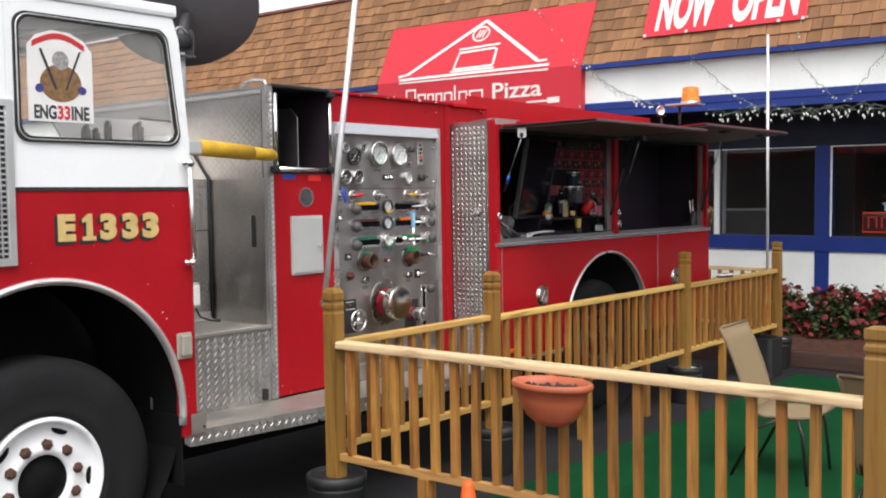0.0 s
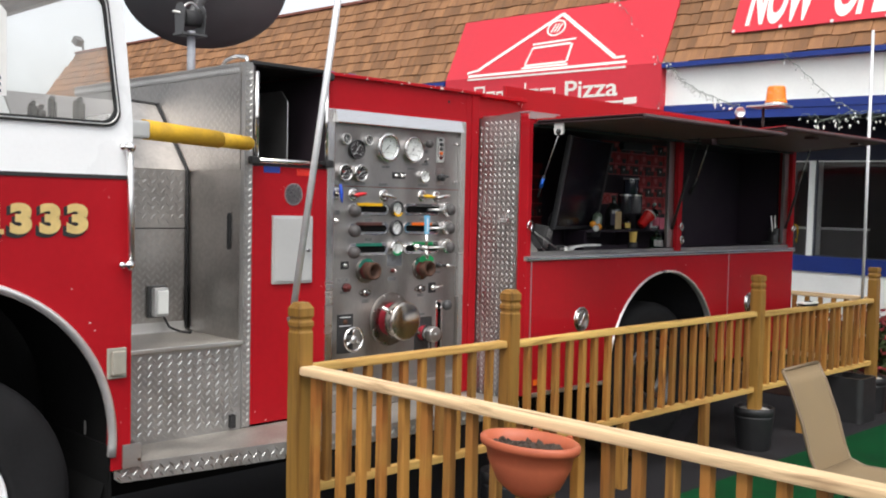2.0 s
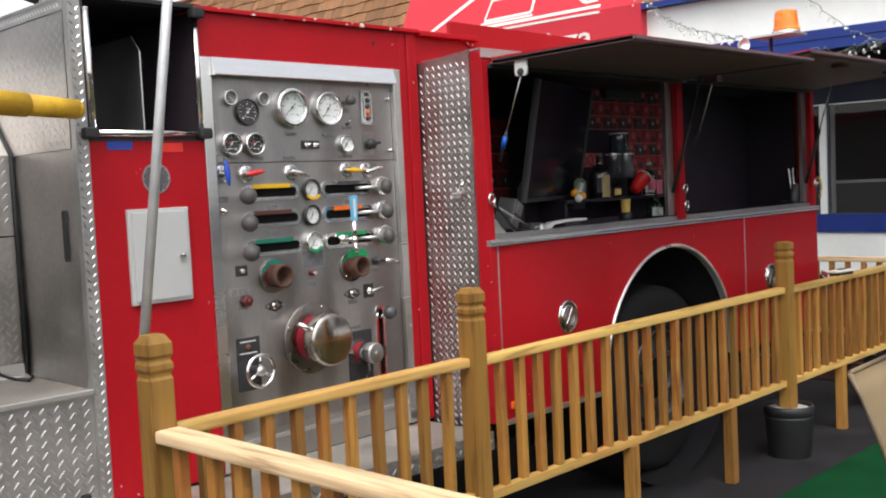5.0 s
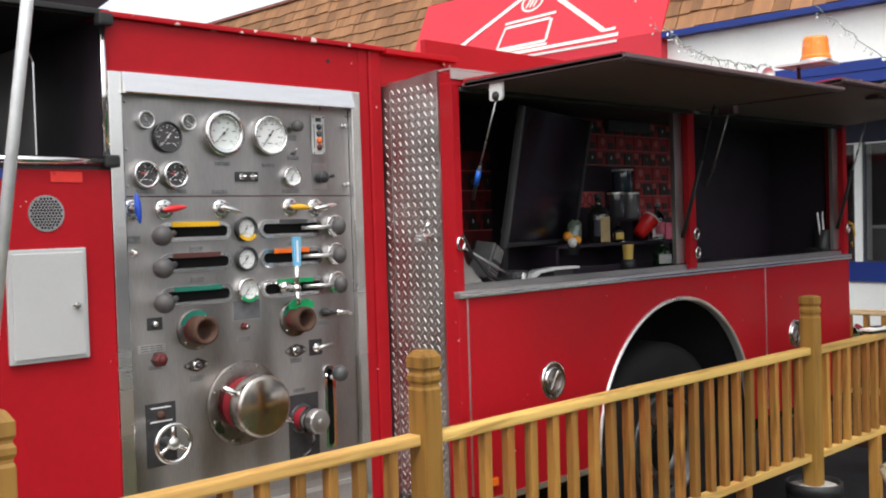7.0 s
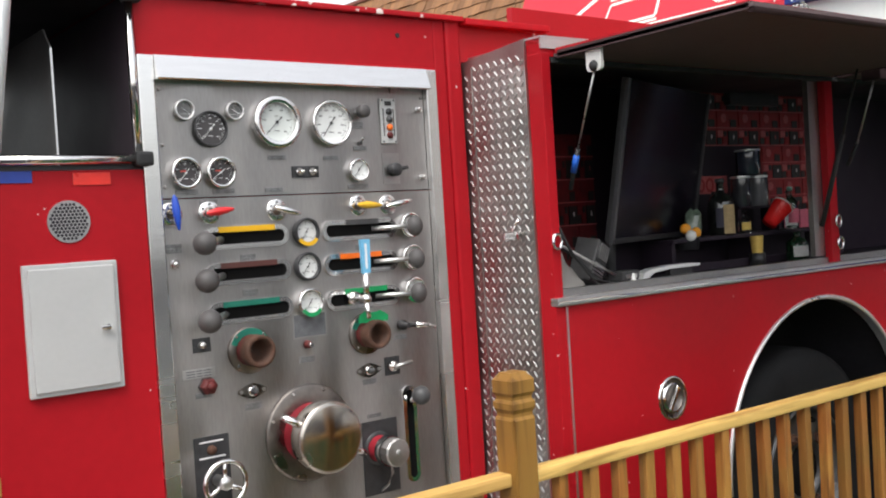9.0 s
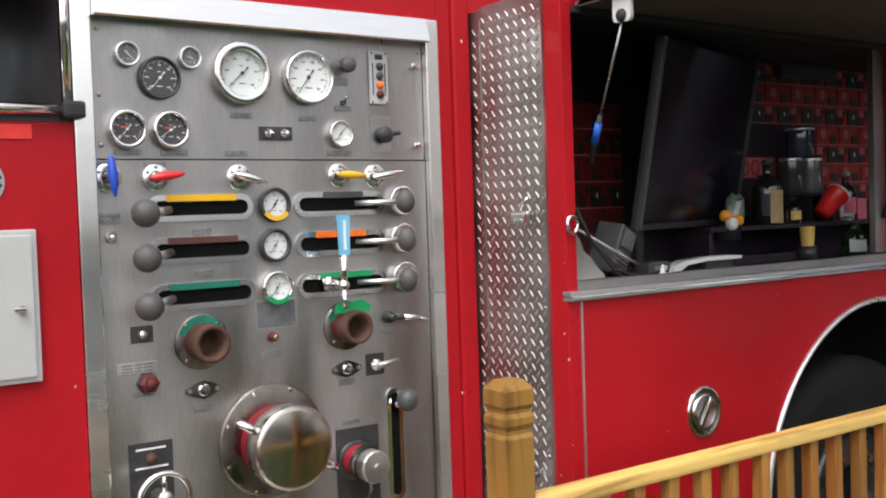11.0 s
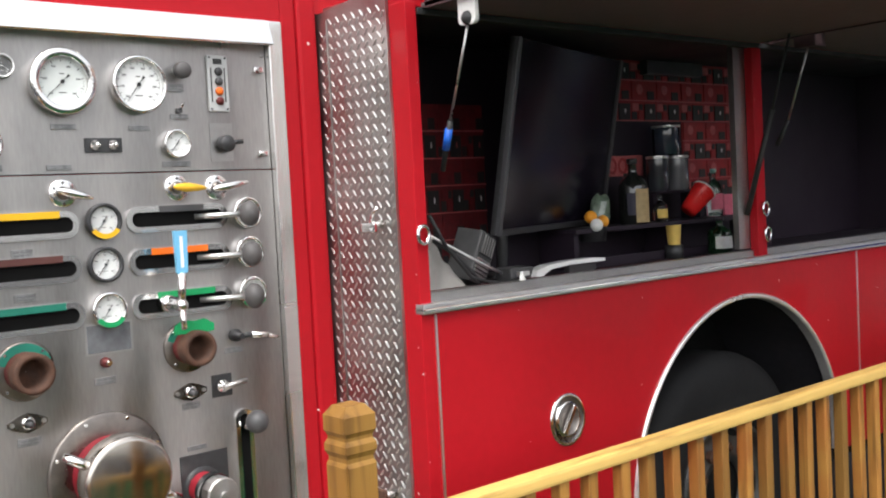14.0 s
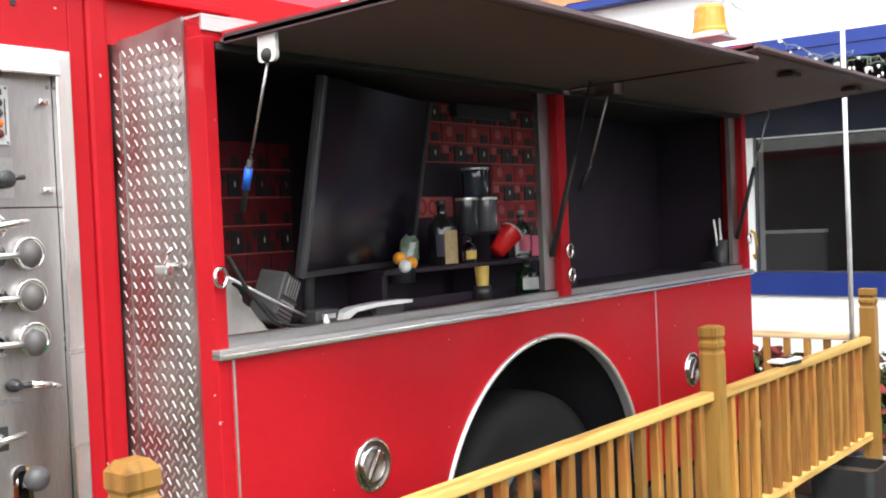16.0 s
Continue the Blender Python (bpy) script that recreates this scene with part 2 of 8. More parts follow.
def hazy_glass(name, haze_tint, least, most):
    """Clear glass under an uneven film, part dirt and part painted haze of reflections."""
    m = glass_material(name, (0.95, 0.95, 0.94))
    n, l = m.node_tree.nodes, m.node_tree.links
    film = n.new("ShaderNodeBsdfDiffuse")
    film.inputs["Color"].default_value = (*haze_tint, 1)
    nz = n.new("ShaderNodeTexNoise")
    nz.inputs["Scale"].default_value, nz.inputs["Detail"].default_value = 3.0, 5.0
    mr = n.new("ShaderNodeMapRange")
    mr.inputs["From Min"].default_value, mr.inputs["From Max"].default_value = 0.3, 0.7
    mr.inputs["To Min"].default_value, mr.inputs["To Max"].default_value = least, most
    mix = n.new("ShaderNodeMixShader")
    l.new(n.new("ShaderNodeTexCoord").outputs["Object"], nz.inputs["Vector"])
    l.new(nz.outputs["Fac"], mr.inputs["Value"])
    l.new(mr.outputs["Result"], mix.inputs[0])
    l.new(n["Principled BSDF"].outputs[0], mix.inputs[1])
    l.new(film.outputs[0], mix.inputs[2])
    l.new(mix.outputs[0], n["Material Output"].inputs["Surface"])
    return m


# the film also paints in the tan haze reflected on this window
CABGLASS = hazy_glass("dusty_cab_glass", (0.68, 0.65, 0.60), 0.04, 0.14)


# ---- building helpers ----
class Build:
    """A bmesh that remembers a material for each piece that is added to it."""

    def __init__(self):
        self.bm, self.mats = bmesh.new(), []

    def slot(self, mat):
        if mat not in self.mats:
            self.mats.append(mat)
        return self.mats.index(mat)

    def paint(self, faces, mat, smooth=False):
        i = self.slot(mat)
        for f in faces:
            f.material_index, f.smooth = i, smooth

    def box(self, mat, x0, x1, y0, y1, z0, z1, bevel=0.0, m=None):
        vs = [self.bm.verts.new(p) for p in ((x0, y0, z0), (x1, y0, z0), (x1, y1, z0), (x0, y1, z0), (x0, y0, z1), (x1, y0, z1), (x1, y1, z1), (x0, y1, z1))]
        fs = [self.bm.faces.new([vs[i] for i in q]) for q in ((3, 2, 1, 0), (4, 5, 6, 7), (0, 1, 5, 4), (1, 2, 6, 5), (2, 3, 7, 6), (3, 0, 4, 7))]
        self.paint(fs, mat)
        if bevel:
            es = list({e for f in fs for e in f.edges})
            r = bmesh.ops.bevel(self.bm, geom=es, offset=bevel, segments=2, profile=0.6, affect="EDGES", clamp_overlap=True)
            self.paint(r["faces"], mat)
            vs = list({v for f in r["faces"] for v in f.verts} | {v for v in vs if v.is_valid})
        if m is not None:
            bmesh.ops.transform(self.bm, matrix=m, verts=vs)
        return self

    def lathe(self, mat, profile, m, segs=24, smooth=True, caps=True):
        """Turns (radius, height) pairs round the local z axis of m."""
        rings = []
        for r, h in profile:
            rings.append([self.bm.verts.new(m @ Vector((r * math.cos(2 * math.pi * i / segs), r * math.sin(2 * math.pi * i / segs), h))) for i in range(segs)])
        fs = []
        for a, b in zip(rings, rings[1:]):
            for i in range(segs):
                j = (i + 1) % segs
                fs.append(self.bm.faces.new((a[i], a[j], b[j], b[i])))
        self.paint(fs, mat, smooth)
        if caps:
            ends = [self.bm.faces.new(list(reversed(rings[0]))), self.bm.faces.new(rings[-1])]
            self.paint(ends, mat)
        return self

    def rod(self, mat, a, b, r, segs=12, r2=None, smooth=True):
        a, b = Vector(a), Vector(b)
        q = (b - a).to_track_quat("Z", "Y").to_matrix().to_4x4()
        return self.lathe(mat, [(r, 0), (r if r2 is None else r2, (b - a).length)], Matrix.Translation(a) @ q, segs, smooth)

    def tube(self, mat, points, r, segs=8, closed=False, caps=True):
        """A round bar along a line of points."""
        pts = [Vector(p) for p in points]
        rings, count = [], len(pts)
        up = Vector((0.13, 0.21, 0.97)).normalized()
        for i, p in enumerate(pts):
            before = pts[i - 1] if i or closed else p
            after = pts[(i + 1) % count] if i < count - 1 or closed else p
            d = (after - before).normalized()
            u = d.cross(up).normalized()
            v = d.cross(u)
            rings.append([self.bm.verts.new(p + (u * math.cos(2 * math.pi * k / segs) + v * math.sin(2 * math.pi * k / segs)) * r) for k in range(segs)])
        fs = []
        pairs = list(zip(rings, rings[1:])) + ([(rings[-1], rings[0])] if closed else [])
        for a, b in pairs:
            for k in range(segs):
                j = (k + 1) % segs
                fs.append(self.bm.faces.new((a[k], a[j], b[j], b[k])))
        self.paint(fs, mat, True)
        if caps and not closed:
            self.paint([self.bm.faces.new(list(reversed(rings[0]))), self.bm.faces.new(rings[-1])], mat)
        return self

    def ball(self, mat, c, r, m=None, segs=16, rings=10):
        before = set(self.bm.verts)
        mm = Matrix.Translation(c) if m is None else m
        ret = bmesh.ops.create_uvsphere(self.bm, u_segments=segs, v_segments=rings, radius=r, matrix=mm)
        self.paint({f for v in ret["verts"] for f in v.link_faces}, mat, True)
        return self

    def prism(self, mat, outline, m, depth, hole=None, side=None, smooth_side=False):
        """A plate from a 2D outline in the local xy plane of m, from z 0 to depth, with one hole of as many points."""
        n = len(outline)
        lo = [self.bm.verts.new(m @ Vector((x, y, 0))) for x, y in outline]
        hi = [self.bm.verts.new(m @ Vector((x, y, depth))) for x, y in outline]
        faces, walls = [], []
        for i in range(n):
            j = (i + 1) % n
            walls.append(self.bm.faces.new((lo[i], lo[j], hi[j], hi[i])))
        if hole:
            hl = [self.bm.verts.new(m @ Vector((x, y, 0))) for x, y in hole]
            hh = [self.bm.verts.new(m @ Vector((x, y, depth))) for x, y in hole]
            for i in range(n):
                j = (i + 1) % n
                faces.append(self.bm.faces.new((lo[j], lo[i], hl[i], hl[j])))
                faces.append(self.bm.faces.new((hi[i], hi[j], hh[j], hh[i])))
                walls.append(self.bm.faces.new((hl[j], hl[i], hh[i], hh[j])))
        else:
            faces = [self.bm.faces.new(list(reversed(lo))), self.bm.faces.new(hi)]
        self.paint(faces, mat)
        self.paint(walls, side or mat, smooth_side)
        return self

    def mesh(self, name):
        bmesh.ops.recalc_face_normals(self.bm, faces=self.bm.faces)
        me = bpy.data.meshes.new(name)
        self.bm.to_mesh(me)
        self.bm.free()
        for mt in self.mats:
            me.materials.append(mt)
        return me


def part(name, build, parent, label="", origin=None):
    """Links what was built as one mesh under a thing, or as a thing of its own."""
    ob = new(name, build.mesh(name))
    if origin is not None:
        ob.data.transform(Matrix.Translation(-Vector(origin)))
        ob.location = origin
    if parent is not None:
        ob.parent = parent
        ob.matrix_parent_inverse = Matrix.Translation(-Vector(parent.matrix_basis.translation)) if parent.type == "EMPTY" else Matrix()
    if label:
        ob["label"] = label
    return ob


def thing(name, label, category, base=(0, 0, 0), group="", kind=""):
    ob = new(name)
    ob.empty_display_size = 0.1
    ob.location = base
    bpy.context.view_layer.update()
    return tagged(ob, label, category, group, kind)


def solo(name, build, label, category, group="", kind="", origin=None):
    return tagged(part(name, build, None, "", origin), label, category, group, kind)


# local frames: u along y, v along z, w out of the truck's side
def side_frame(x, y=0.0, z=0.0):
    return Matrix(((0, 0, 1, x), (1, 0, 0, y), (0, 1, 0, z), (0, 0, 0, 1)))


# u along x, v along z, w towards the camera (-y)
def front_frame(y, x=0.0, z=0.0):
    return Matrix(((1, 0, 0, x), (0, 0, -1, y), (0, 1, 0, z), (0, 0, 0, 1)))


def circle(cx, cy, r, n=32, a0=0.0, a1=2 * math.pi, r2=None):
    full = abs(a1 - a0 - 2 * math.pi) < 1e-6
    return [(cx + r * math.cos(a0 + (a1 - a0) * i / (n if full else n - 1)), cy + (r2 or r) * math.sin(a0 + (a1 - a0) * i / (n if full else n - 1))) for i in range(n)]


def round_rect(x0, x1, y0, y1, r, n=6):
    out = []
    for cx, cy, a in ((x1 - r, y1 - r, 0), (x0 + r, y1 - r, 90), (x0 + r, y0 + r, 180), (x1 - r, y0 + r, 270)):
        out += [(cx + r * math.cos(radians(a + 90 * i / (n - 1))), cy + r * math.sin(radians(a + 90 * i / (n - 1)))) for i in range(n)]
    return out


def treads(b, mat, m, u0, u1, v0, v1, du=0.039, dv=0.0385, length=0.029, width=0.0092, height=0.0030):
    """Raised lozenges of tread plate on the local xy plane of m: two sets, leaning to either side, each in the gaps of the other."""
    idx = b.slot(mat)
    nu, nv = max(1, int((u1 - u0) / du)), max(1, int((v1 - v0) / dv))
    for lean, ou in ((-50, 0.25), (50, 0.75)):
        for i in range(nu):
            for j in range(nv):
                cu = u0 + (i + ou) * (u1 - u0) / nu
                cv = v0 + (j + (0.3 if lean < 0 else 0.8)) * (v1 - v0) / nv
                ca, sa = math.cos(radians(lean)), math.sin(radians(lean))
                if not (u0 + 0.003 < cu < u1 - 0.003 and v0 + 0.008 < cv < v1 - 0.008):
                    continue
                pts = []
                for x, y, h in ((-length / 2, 0, 0), (-length / 4, -width / 2, 0), (length / 4, -width / 2, 0), (length / 2, 0, 0), (length / 4, width / 2, 0), (-length / 4, width / 2, 0), (-length * 0.34, 0, height), (length * 0.34, 0, height)):
                    pts.append(b.bm.verts.new(m @ Vector((cu + x * ca - y * sa, cv + x * sa + y * ca, h))))
                for q in ((0, 1, 6), (1, 2, 7, 6), (2, 3, 7), (3, 4, 7), (4, 5, 6, 7), (5, 0, 6)):
                    f = b.bm.faces.new([pts[k] for k in q])
                    f.material_index = idx
    return b


def text_mesh(words, size, depth, mat, m, bold=0.0, shear=0.0, spacing=1.0):
    """Letters of the built-in font as a mesh, laid on the local xy plane of m, starting at its origin."""
    cu = bpy.data.curves.new("letters", "FONT")
    cu.body, cu.size, cu.extrude, cu.offset, cu.shear, cu.space_character = words, size, depth, bold, shear, spacing
    tmp = bpy.data.objects.new("letters", cu)
    scene.collection.objects.link(tmp)
    me = bpy.data.meshes.new_from_object(tmp.evaluated_get(bpy.context.evaluated_depsgraph_get()))
    bpy.data.objects.remove(tmp)
    me.transform(m)
    me.materials.clear()
    me.materials.append(mat)
    return me


def mesh_part(name, me, parent, label=""):
    ob = new(name, me)
    if parent is not None:
        ob.parent = parent
        ob.matrix_parent_inverse = Matrix.Translation(-Vector(parent.matrix_basis.translation)) if parent.type == "EMPTY" else Matrix()
    if label:
        ob["label"] = label
    return ob


# ---- ground ----
b = Build()
b.box(ASPHALT, -400, 400, -400, 400, -0.3, 0.0)
solo("ground", b, "worn grey asphalt parking lot", "ground", kind="structure")
b = Build()
b.box(TURF, -3.60, 0.9, 4.05, 10.35, 0.0, 0.012)
solo("outdoor_carpet", b, "green artificial turf carpet on the patio asphalt", "carpet", kind="structure")

# ---- fire truck: cab ----
S, P = -4.234, -4.64          # outer body side and pump panel plane
FAR = -6.65                   # other side of the truck
truck = thing("fire_truck", "red and white retired fire engine turned into an outdoor bar", "fire truck", (-5.4, 5.5, 0))
# cab scaled about the camera's start to fit its view, slightly behind the body
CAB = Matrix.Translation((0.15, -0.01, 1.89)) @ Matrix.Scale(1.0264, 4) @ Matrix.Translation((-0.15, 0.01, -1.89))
CHIPPED = material("red_paint_chipped_to_primer", (0.42, 0.006, 0.013), 0.5, vary=0.12, scale=4, coat=0.05, specular=0.22, spots=((0.74, 0.62, 0.58), 26.0, 0.42))
AGEDBOX = material("aged_grey_plastic", (0.32, 0.305, 0.255), 0.5, vary=0.12, scale=12)
ARCH = material("arch_trim_aluminium", (0.90, 0.89, 0.88), 0.32, 0.78, vary=0.1, scale=8)
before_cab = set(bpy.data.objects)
AX, AZ, AR = 2.47, 0.80, 0.735
outline = [(1.0, 0.66), (AX - AR + 0.012, 0.66)] + [(AX + AR * math.cos(a), AZ + AR * math.sin(a)) for a in [radians(180 - 7.5 * k) for k in range(1, 24)]] + [(AX + AR - 0.012, 0.66), (3.285, 0.66), (3.285, 1.955), (1.0, 1.955)]
b = Build()
b.prism(RED, outline, side_frame(S - 0.05), 0.05)
part("cab_side", b, truck, "red cab side with a round wheel opening")
b = Build()
b.prism(RED, outline, side_frame(FAR), 0.05)
part("cab_side", b, truck, "red cab side with a round wheel opening")
b = Build()
b.box(RED, FAR + 0.05, S - 0.05, 0.95, 1.0, 0.68, 1.955)
part("cab_shell", b, truck)
b = Build()
b.lathe(UNDER, [(AR + 0.012, -0.05), (AR + 0.012, -0.75)], side_frame(S, AX, AZ), 48, caps=False)
part("wheel_well", b, truck, "black wheel well")
b = Build()
b.box(UNDER, FAR + 0.06, S - 0.06, 1.02, 3.26, 1.56, 1.60)
part("cab_floor", b, truck, "black cab floor")
b = Build()
b.box(UNDER, FAR + 0.06, S - 0.8, 1.02, 3.24, 0.5, 1.56)
part("engine_block", b, truck, "black engine bay")
b = Build()
ring = [(AX + (AR + w) * math.cos(radians(a)), AZ + (AR + w) * math.sin(radians(a))) for w, a in [(0.012, 186 - 6 * k) for k in range(0, 33)] + [(-0.022, -6 + 6 * k) for k in range(0, 33)]]
b.prism(ARCH, ring, side_frame(S - 0.012), 0.014)
b.tube(ARCH, [(S + 0.002, AX + (AR - 0.004) * math.cos(radians(186 - 4 * k)), AZ + (AR - 0.004) * math.sin(radians(186 - 4 * k))) for k in range(49)], 0.017, 10)
part("fender_trim", b, truck, "polished aluminium wheel arch trim")
for x0 in (S - 0.05, FAR):
    wall = [(2.30, 1.965), (3.285, 1.965), (3.285, 2.2), (3.235, 2.72), (3.20, 2.83), (2.30, 2.83)]
    hole = [(2.35, 2.19), (3.19, 2.19), (3.222, 2.235), (3.16, 2.70), (3.11, 2.755), (2.36, 2.735)]
    b = Build()
    b.prism(WHITE, wall, side_frame(x0), 0.05, hole)
    part("door_upper", b, truck, "white upper cab door")
    b = Build()
    b.prism(WHITE, [(1.0, 1.965), (2.298, 1.965), (2.298, 2.83), (1.0, 2.83)], side_frame(x0), 0.05)
    part("cab_upper_side", b, truck, "white upper cab side")
for q in ((FAR + 0.05, S - 0.05, 3.19, 3.24, 1.6, 2.235), (FAR + 0.05, S - 0.05, 3.17, 3.21, 2.795, 2.83), (FAR + 0.05, FAR + 0.2, 3.18, 3.225, 2.236, 2.794)):
    b = Build()
    b.box(WHITE, *q)
    part("cab_rear_wall", b, truck, "white rear cab wall")
for x, dz, w in ((-5.02, 0.075, 0.05), (-4.92, 0.05, 0.035), (-4.80, 0.085, 0.03), (-4.52, 0.06, 0.06)):
    b = Build()
    b.box(BLACK, x - w / 2, x + w / 2, 3.15, 3.19, 2.19, 2.235 + dz, 0.012)
    b.rod(BLACK, (x - w * 0.4, 3.165, 2.235 + dz), (x + w * 0.5, 3.165, 2.25 + dz), 0.012, 8)
    part("seat_fitting", b, truck, "dark fitting on the rear window ledge")
b = Build()
b.box(WHITE, FAR - 0.01, S + 0.014, 0.95, 3.225, 2.832, 2.90, 0.022)
part("cab_roof", b, truck, "white cab roof with a drip edge")
b = Build()
b.box(BLACK, S - 0.001, S + 0.005, 2.32, 3.283, 1.951, 1.968)
part("trim_strip", b, truck, "thin black dividing strip")
win = round_rect(2.335, 3.222, 2.175, 2.765, 0.065, 7)
win = [(y - max(0, (z - 2.25)) * 0.13 * (1 if y > 2.8 else 0), z) for y, z in win]
inner = [(2.775 + (y - 2.775) * 0.94, 2.47 + (z - 2.47) * 0.915) for y, z in win]
mid = [(2.775 + (y - 2.775) * 0.972, 2.47 + (z - 2.47) * 0.96) for y, z in win]
b = Build()
b.prism(BLACK, win, side_frame(S - 0.004), 0.016, inner)
wf = part("cab_window", b, truck, "black rubber window gasket")
b = Build()
b.tube(ALU, [(S + 0.012, y, z) for y, z in mid], 0.0035, 6, closed=True)
part("bead", b, wf, "thin chrome bead")
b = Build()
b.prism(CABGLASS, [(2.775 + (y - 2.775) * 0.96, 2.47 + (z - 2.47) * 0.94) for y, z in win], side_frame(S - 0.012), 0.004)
pane = part("pane", b, wf, "dirty cab glass with a painted haze of reflections")
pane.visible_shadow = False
# decal in the window
DECAL = material("white_decal", (0.80, 0.79, 0.77), 0.5, vary=0.05, scale=9)
DECALRED = material("red_decal_ink", (0.55, 0.03, 0.03), 0.5, vary=0.1, scale=9)
DECALBROWN = material("brown_decal_ink", (0.22, 0.12, 0.05), 0.5, vary=0.45, scale=40)
DECALGREY = material("grey_decal_ink", (0.30, 0.29, 0.29), 0.5, vary=0.4, scale=60)
DECALBLUE = material("blue_decal_ink", (0.05, 0.05, 0.22), 0.5, vary=0.3, scale=60)
DECALDARK = material("dark_decal_ink", (0.03, 0.03, 0.04), 0.5, vary=0.3, scale=30)
b = Build()
b.prism(DECAL, [(2.435, 2.235), (2.765, 2.235), (2.765, 2.60), (2.72, 2.655), (2.65, 2.69), (2.56, 2.695), (2.48, 2.665), (2.435, 2.61)], side_frame(S - 0.006), 0.002)
dec = part("window_decal", b, truck, "white shield decal with a plain emblem")
b = Build()
b.prism(DECALRED, [(2.46 + 0.265 * k / 8, 2.602 + 0.05 * math.sin(math.pi * k / 8)) for k in range(9)] + [(2.725 - 0.265 * k / 8, 2.632 + 0.05 * math.sin(math.pi * k / 8)) for k in range(9)], side_frame(S - 0.004), 0.001)
part("slogan_bar", b, dec, "red arched bar")
b = Build()
b.prism(DECALBROWN, circle(2.60, 2.43, 0.105, 28, r2=0.095), side_frame(S - 0.004), 0.001)
part("emblem", b, dec, "plain brown oval emblem")
b = Build()
b.prism(DECALGREY, circle(2.60, 2.545, 0.042, 20, r2=0.048), side_frame(S - 0.003), 0.001)
part("emblem_disc", b, dec, "plain grey disc")
for y0, y1 in ((2.50, 2.575), (2.70, 2.625)):
    b = Build()
    b.prism(DECALDARK, [(y0 - 0.006, 2.595), (y0 + 0.006, 2.60), (y1 + 0.006, 2.40), (y1 - 0.006, 2.395)], side_frame(S - 0.0025), 0.001)
    part("emblem_bar", b, dec)
for y in (2.492, 2.708):
    b = Build()
    b.prism(DECALBLUE, circle(y, 2.40, 0.022, 12), side_frame(S - 0.003), 0.001)
    part("emblem_spot", b, dec, "plain blue spot")


def fitted_text(words, y0, y1, z0, z1, x, depth, mat, bold=0.0):
    """Letters stretched to fill a rectangle on the truck's side."""
    me = text_mesh(words, 0.1, depth, mat, Matrix(), bold)
    co = [v.co for v in me.vertices]
    lo = Vector((min(c.x for c in co), min(c.y for c in co), 0))
    hi = Vector((max(c.x for c in co), max(c.y for c in co), 0))
    me.transform(side_frame(x, y0, z0) @ Matrix.Diagonal(((y1 - y0) / (hi.x - lo.x), (z1 - z0) / (hi.y - lo.y), 1, 1)) @ Matrix.Translation(-lo))
    return me


for words, y0, y1, mat in (("ENG", 2.462, 2.572, DECALDARK), ("33", 2.578, 2.642, DECALRED), ("INE", 2.649, 2.742, DECALDARK)):
    mesh_part("lettering", fitted_text(words, y0, y1, 2.247, 2.318, S - 0.003, 0.0006, mat, 0.0035), dec)
for ob in (dec, *dec.children):
    ob.data.transform(Matrix.Translation((0, -0.030, 2.695)) @ Matrix.Diagonal((1, 1, 0.92, 1)) @ Matrix.Translation((0, 0, -2.695)))
# unit number
for dy, dz, x, mat, grow, nm, lab in ((-0.008, -0.008, S + 0.002, BLACK, 0.004, "digit_shadow", "black drop shadow"), (0.003, 0.003, S + 0.0055, GOLD, 0.0, "digit", "gold leaf character")):
    for k, (y0, y1) in enumerate(((2.521, 2.612), (2.647, 2.718), (2.742, 2.832), (2.864, 2.954), (2.980, 3.075))):
        ya, yb, za, zb = y0 + dy - grow, y1 + dy + grow, 1.709 + dz - grow, 1.838 + dz + grow
        h, w = zb - za, yb - ya
        if k == 1:
            b = Build()
            b.prism(mat, [(ya, za), (yb, za), (yb, za + 0.16 * h), (ya + 0.76 * w, za + 0.16 * h), (ya + 0.76 * w, zb), (ya + 0.42 * w, zb), (ya, za + 0.80 * h), (ya, za + 0.66 * h), (ya + 0.30 * w, za + 0.72 * h), (ya + 0.30 * w, za + 0.16 * h), (ya, za + 0.16 * h)], side_frame(x - 0.0015), 0.003)
            part(nm, b, truck, lab)
        else:
            mesh_part(nm, fitted_text("E" if k == 0 else "3", ya, yb, za, zb, x, 0.0015, mat, 0.006), truck, lab)
# louvred grille behind the front window
b = Build()
b.prism(ALU, [(1.9, 1.615), (2.315, 1.615), (2.315, 2.36), (1.9, 2.36)], side_frame(S), 0.02, [(1.93, 1.65), (2.285, 1.65), (2.285, 2.33), (1.93, 2.33)])
lou = part("louvre_panel", b, truck, "aluminium louvre panel")
b = Build()
b.box(DARK, S, S + 0.004, 1.93, 2.285, 1.65, 2.33)
for k in range(26):
    z = 1.665 + k * 0.0255
    b.box(ALU, S + 0.003, S + 0.012, 1.935, 2.28, z, z + 0.009)
for k in range(12):
    y = 1.95 + k * 0.03
    b.box(ALU, S + 0.006, S + 0.014, y, y + 0.006, 1.652, 2.328)
tagged(part("mesh_screen", b, lou, "dark expanded metal screen"), kind="stuff")
# grab rail at the door edge
b = Build()
b.rod(ALU, (S + 0.045, 3.262, 1.56), (S + 0.045, 3.25, 2.10), 0.014)
rail = part("grab_rail", b, truck, "vertical chrome grab rail")
for z in (1.575, 2.09):
    b = Build()
    b.rod(CHROME, (S, 3.245, z), (S + 0.05, 3.255, z), 0.014)
    b.ball(CHROME, (S + 0.045, 3.25, z), 0.024)
    b.ball(CHROME, (S + 0.045, 3.215, z), 0.016)
    part("rail_bracket", b, rail)
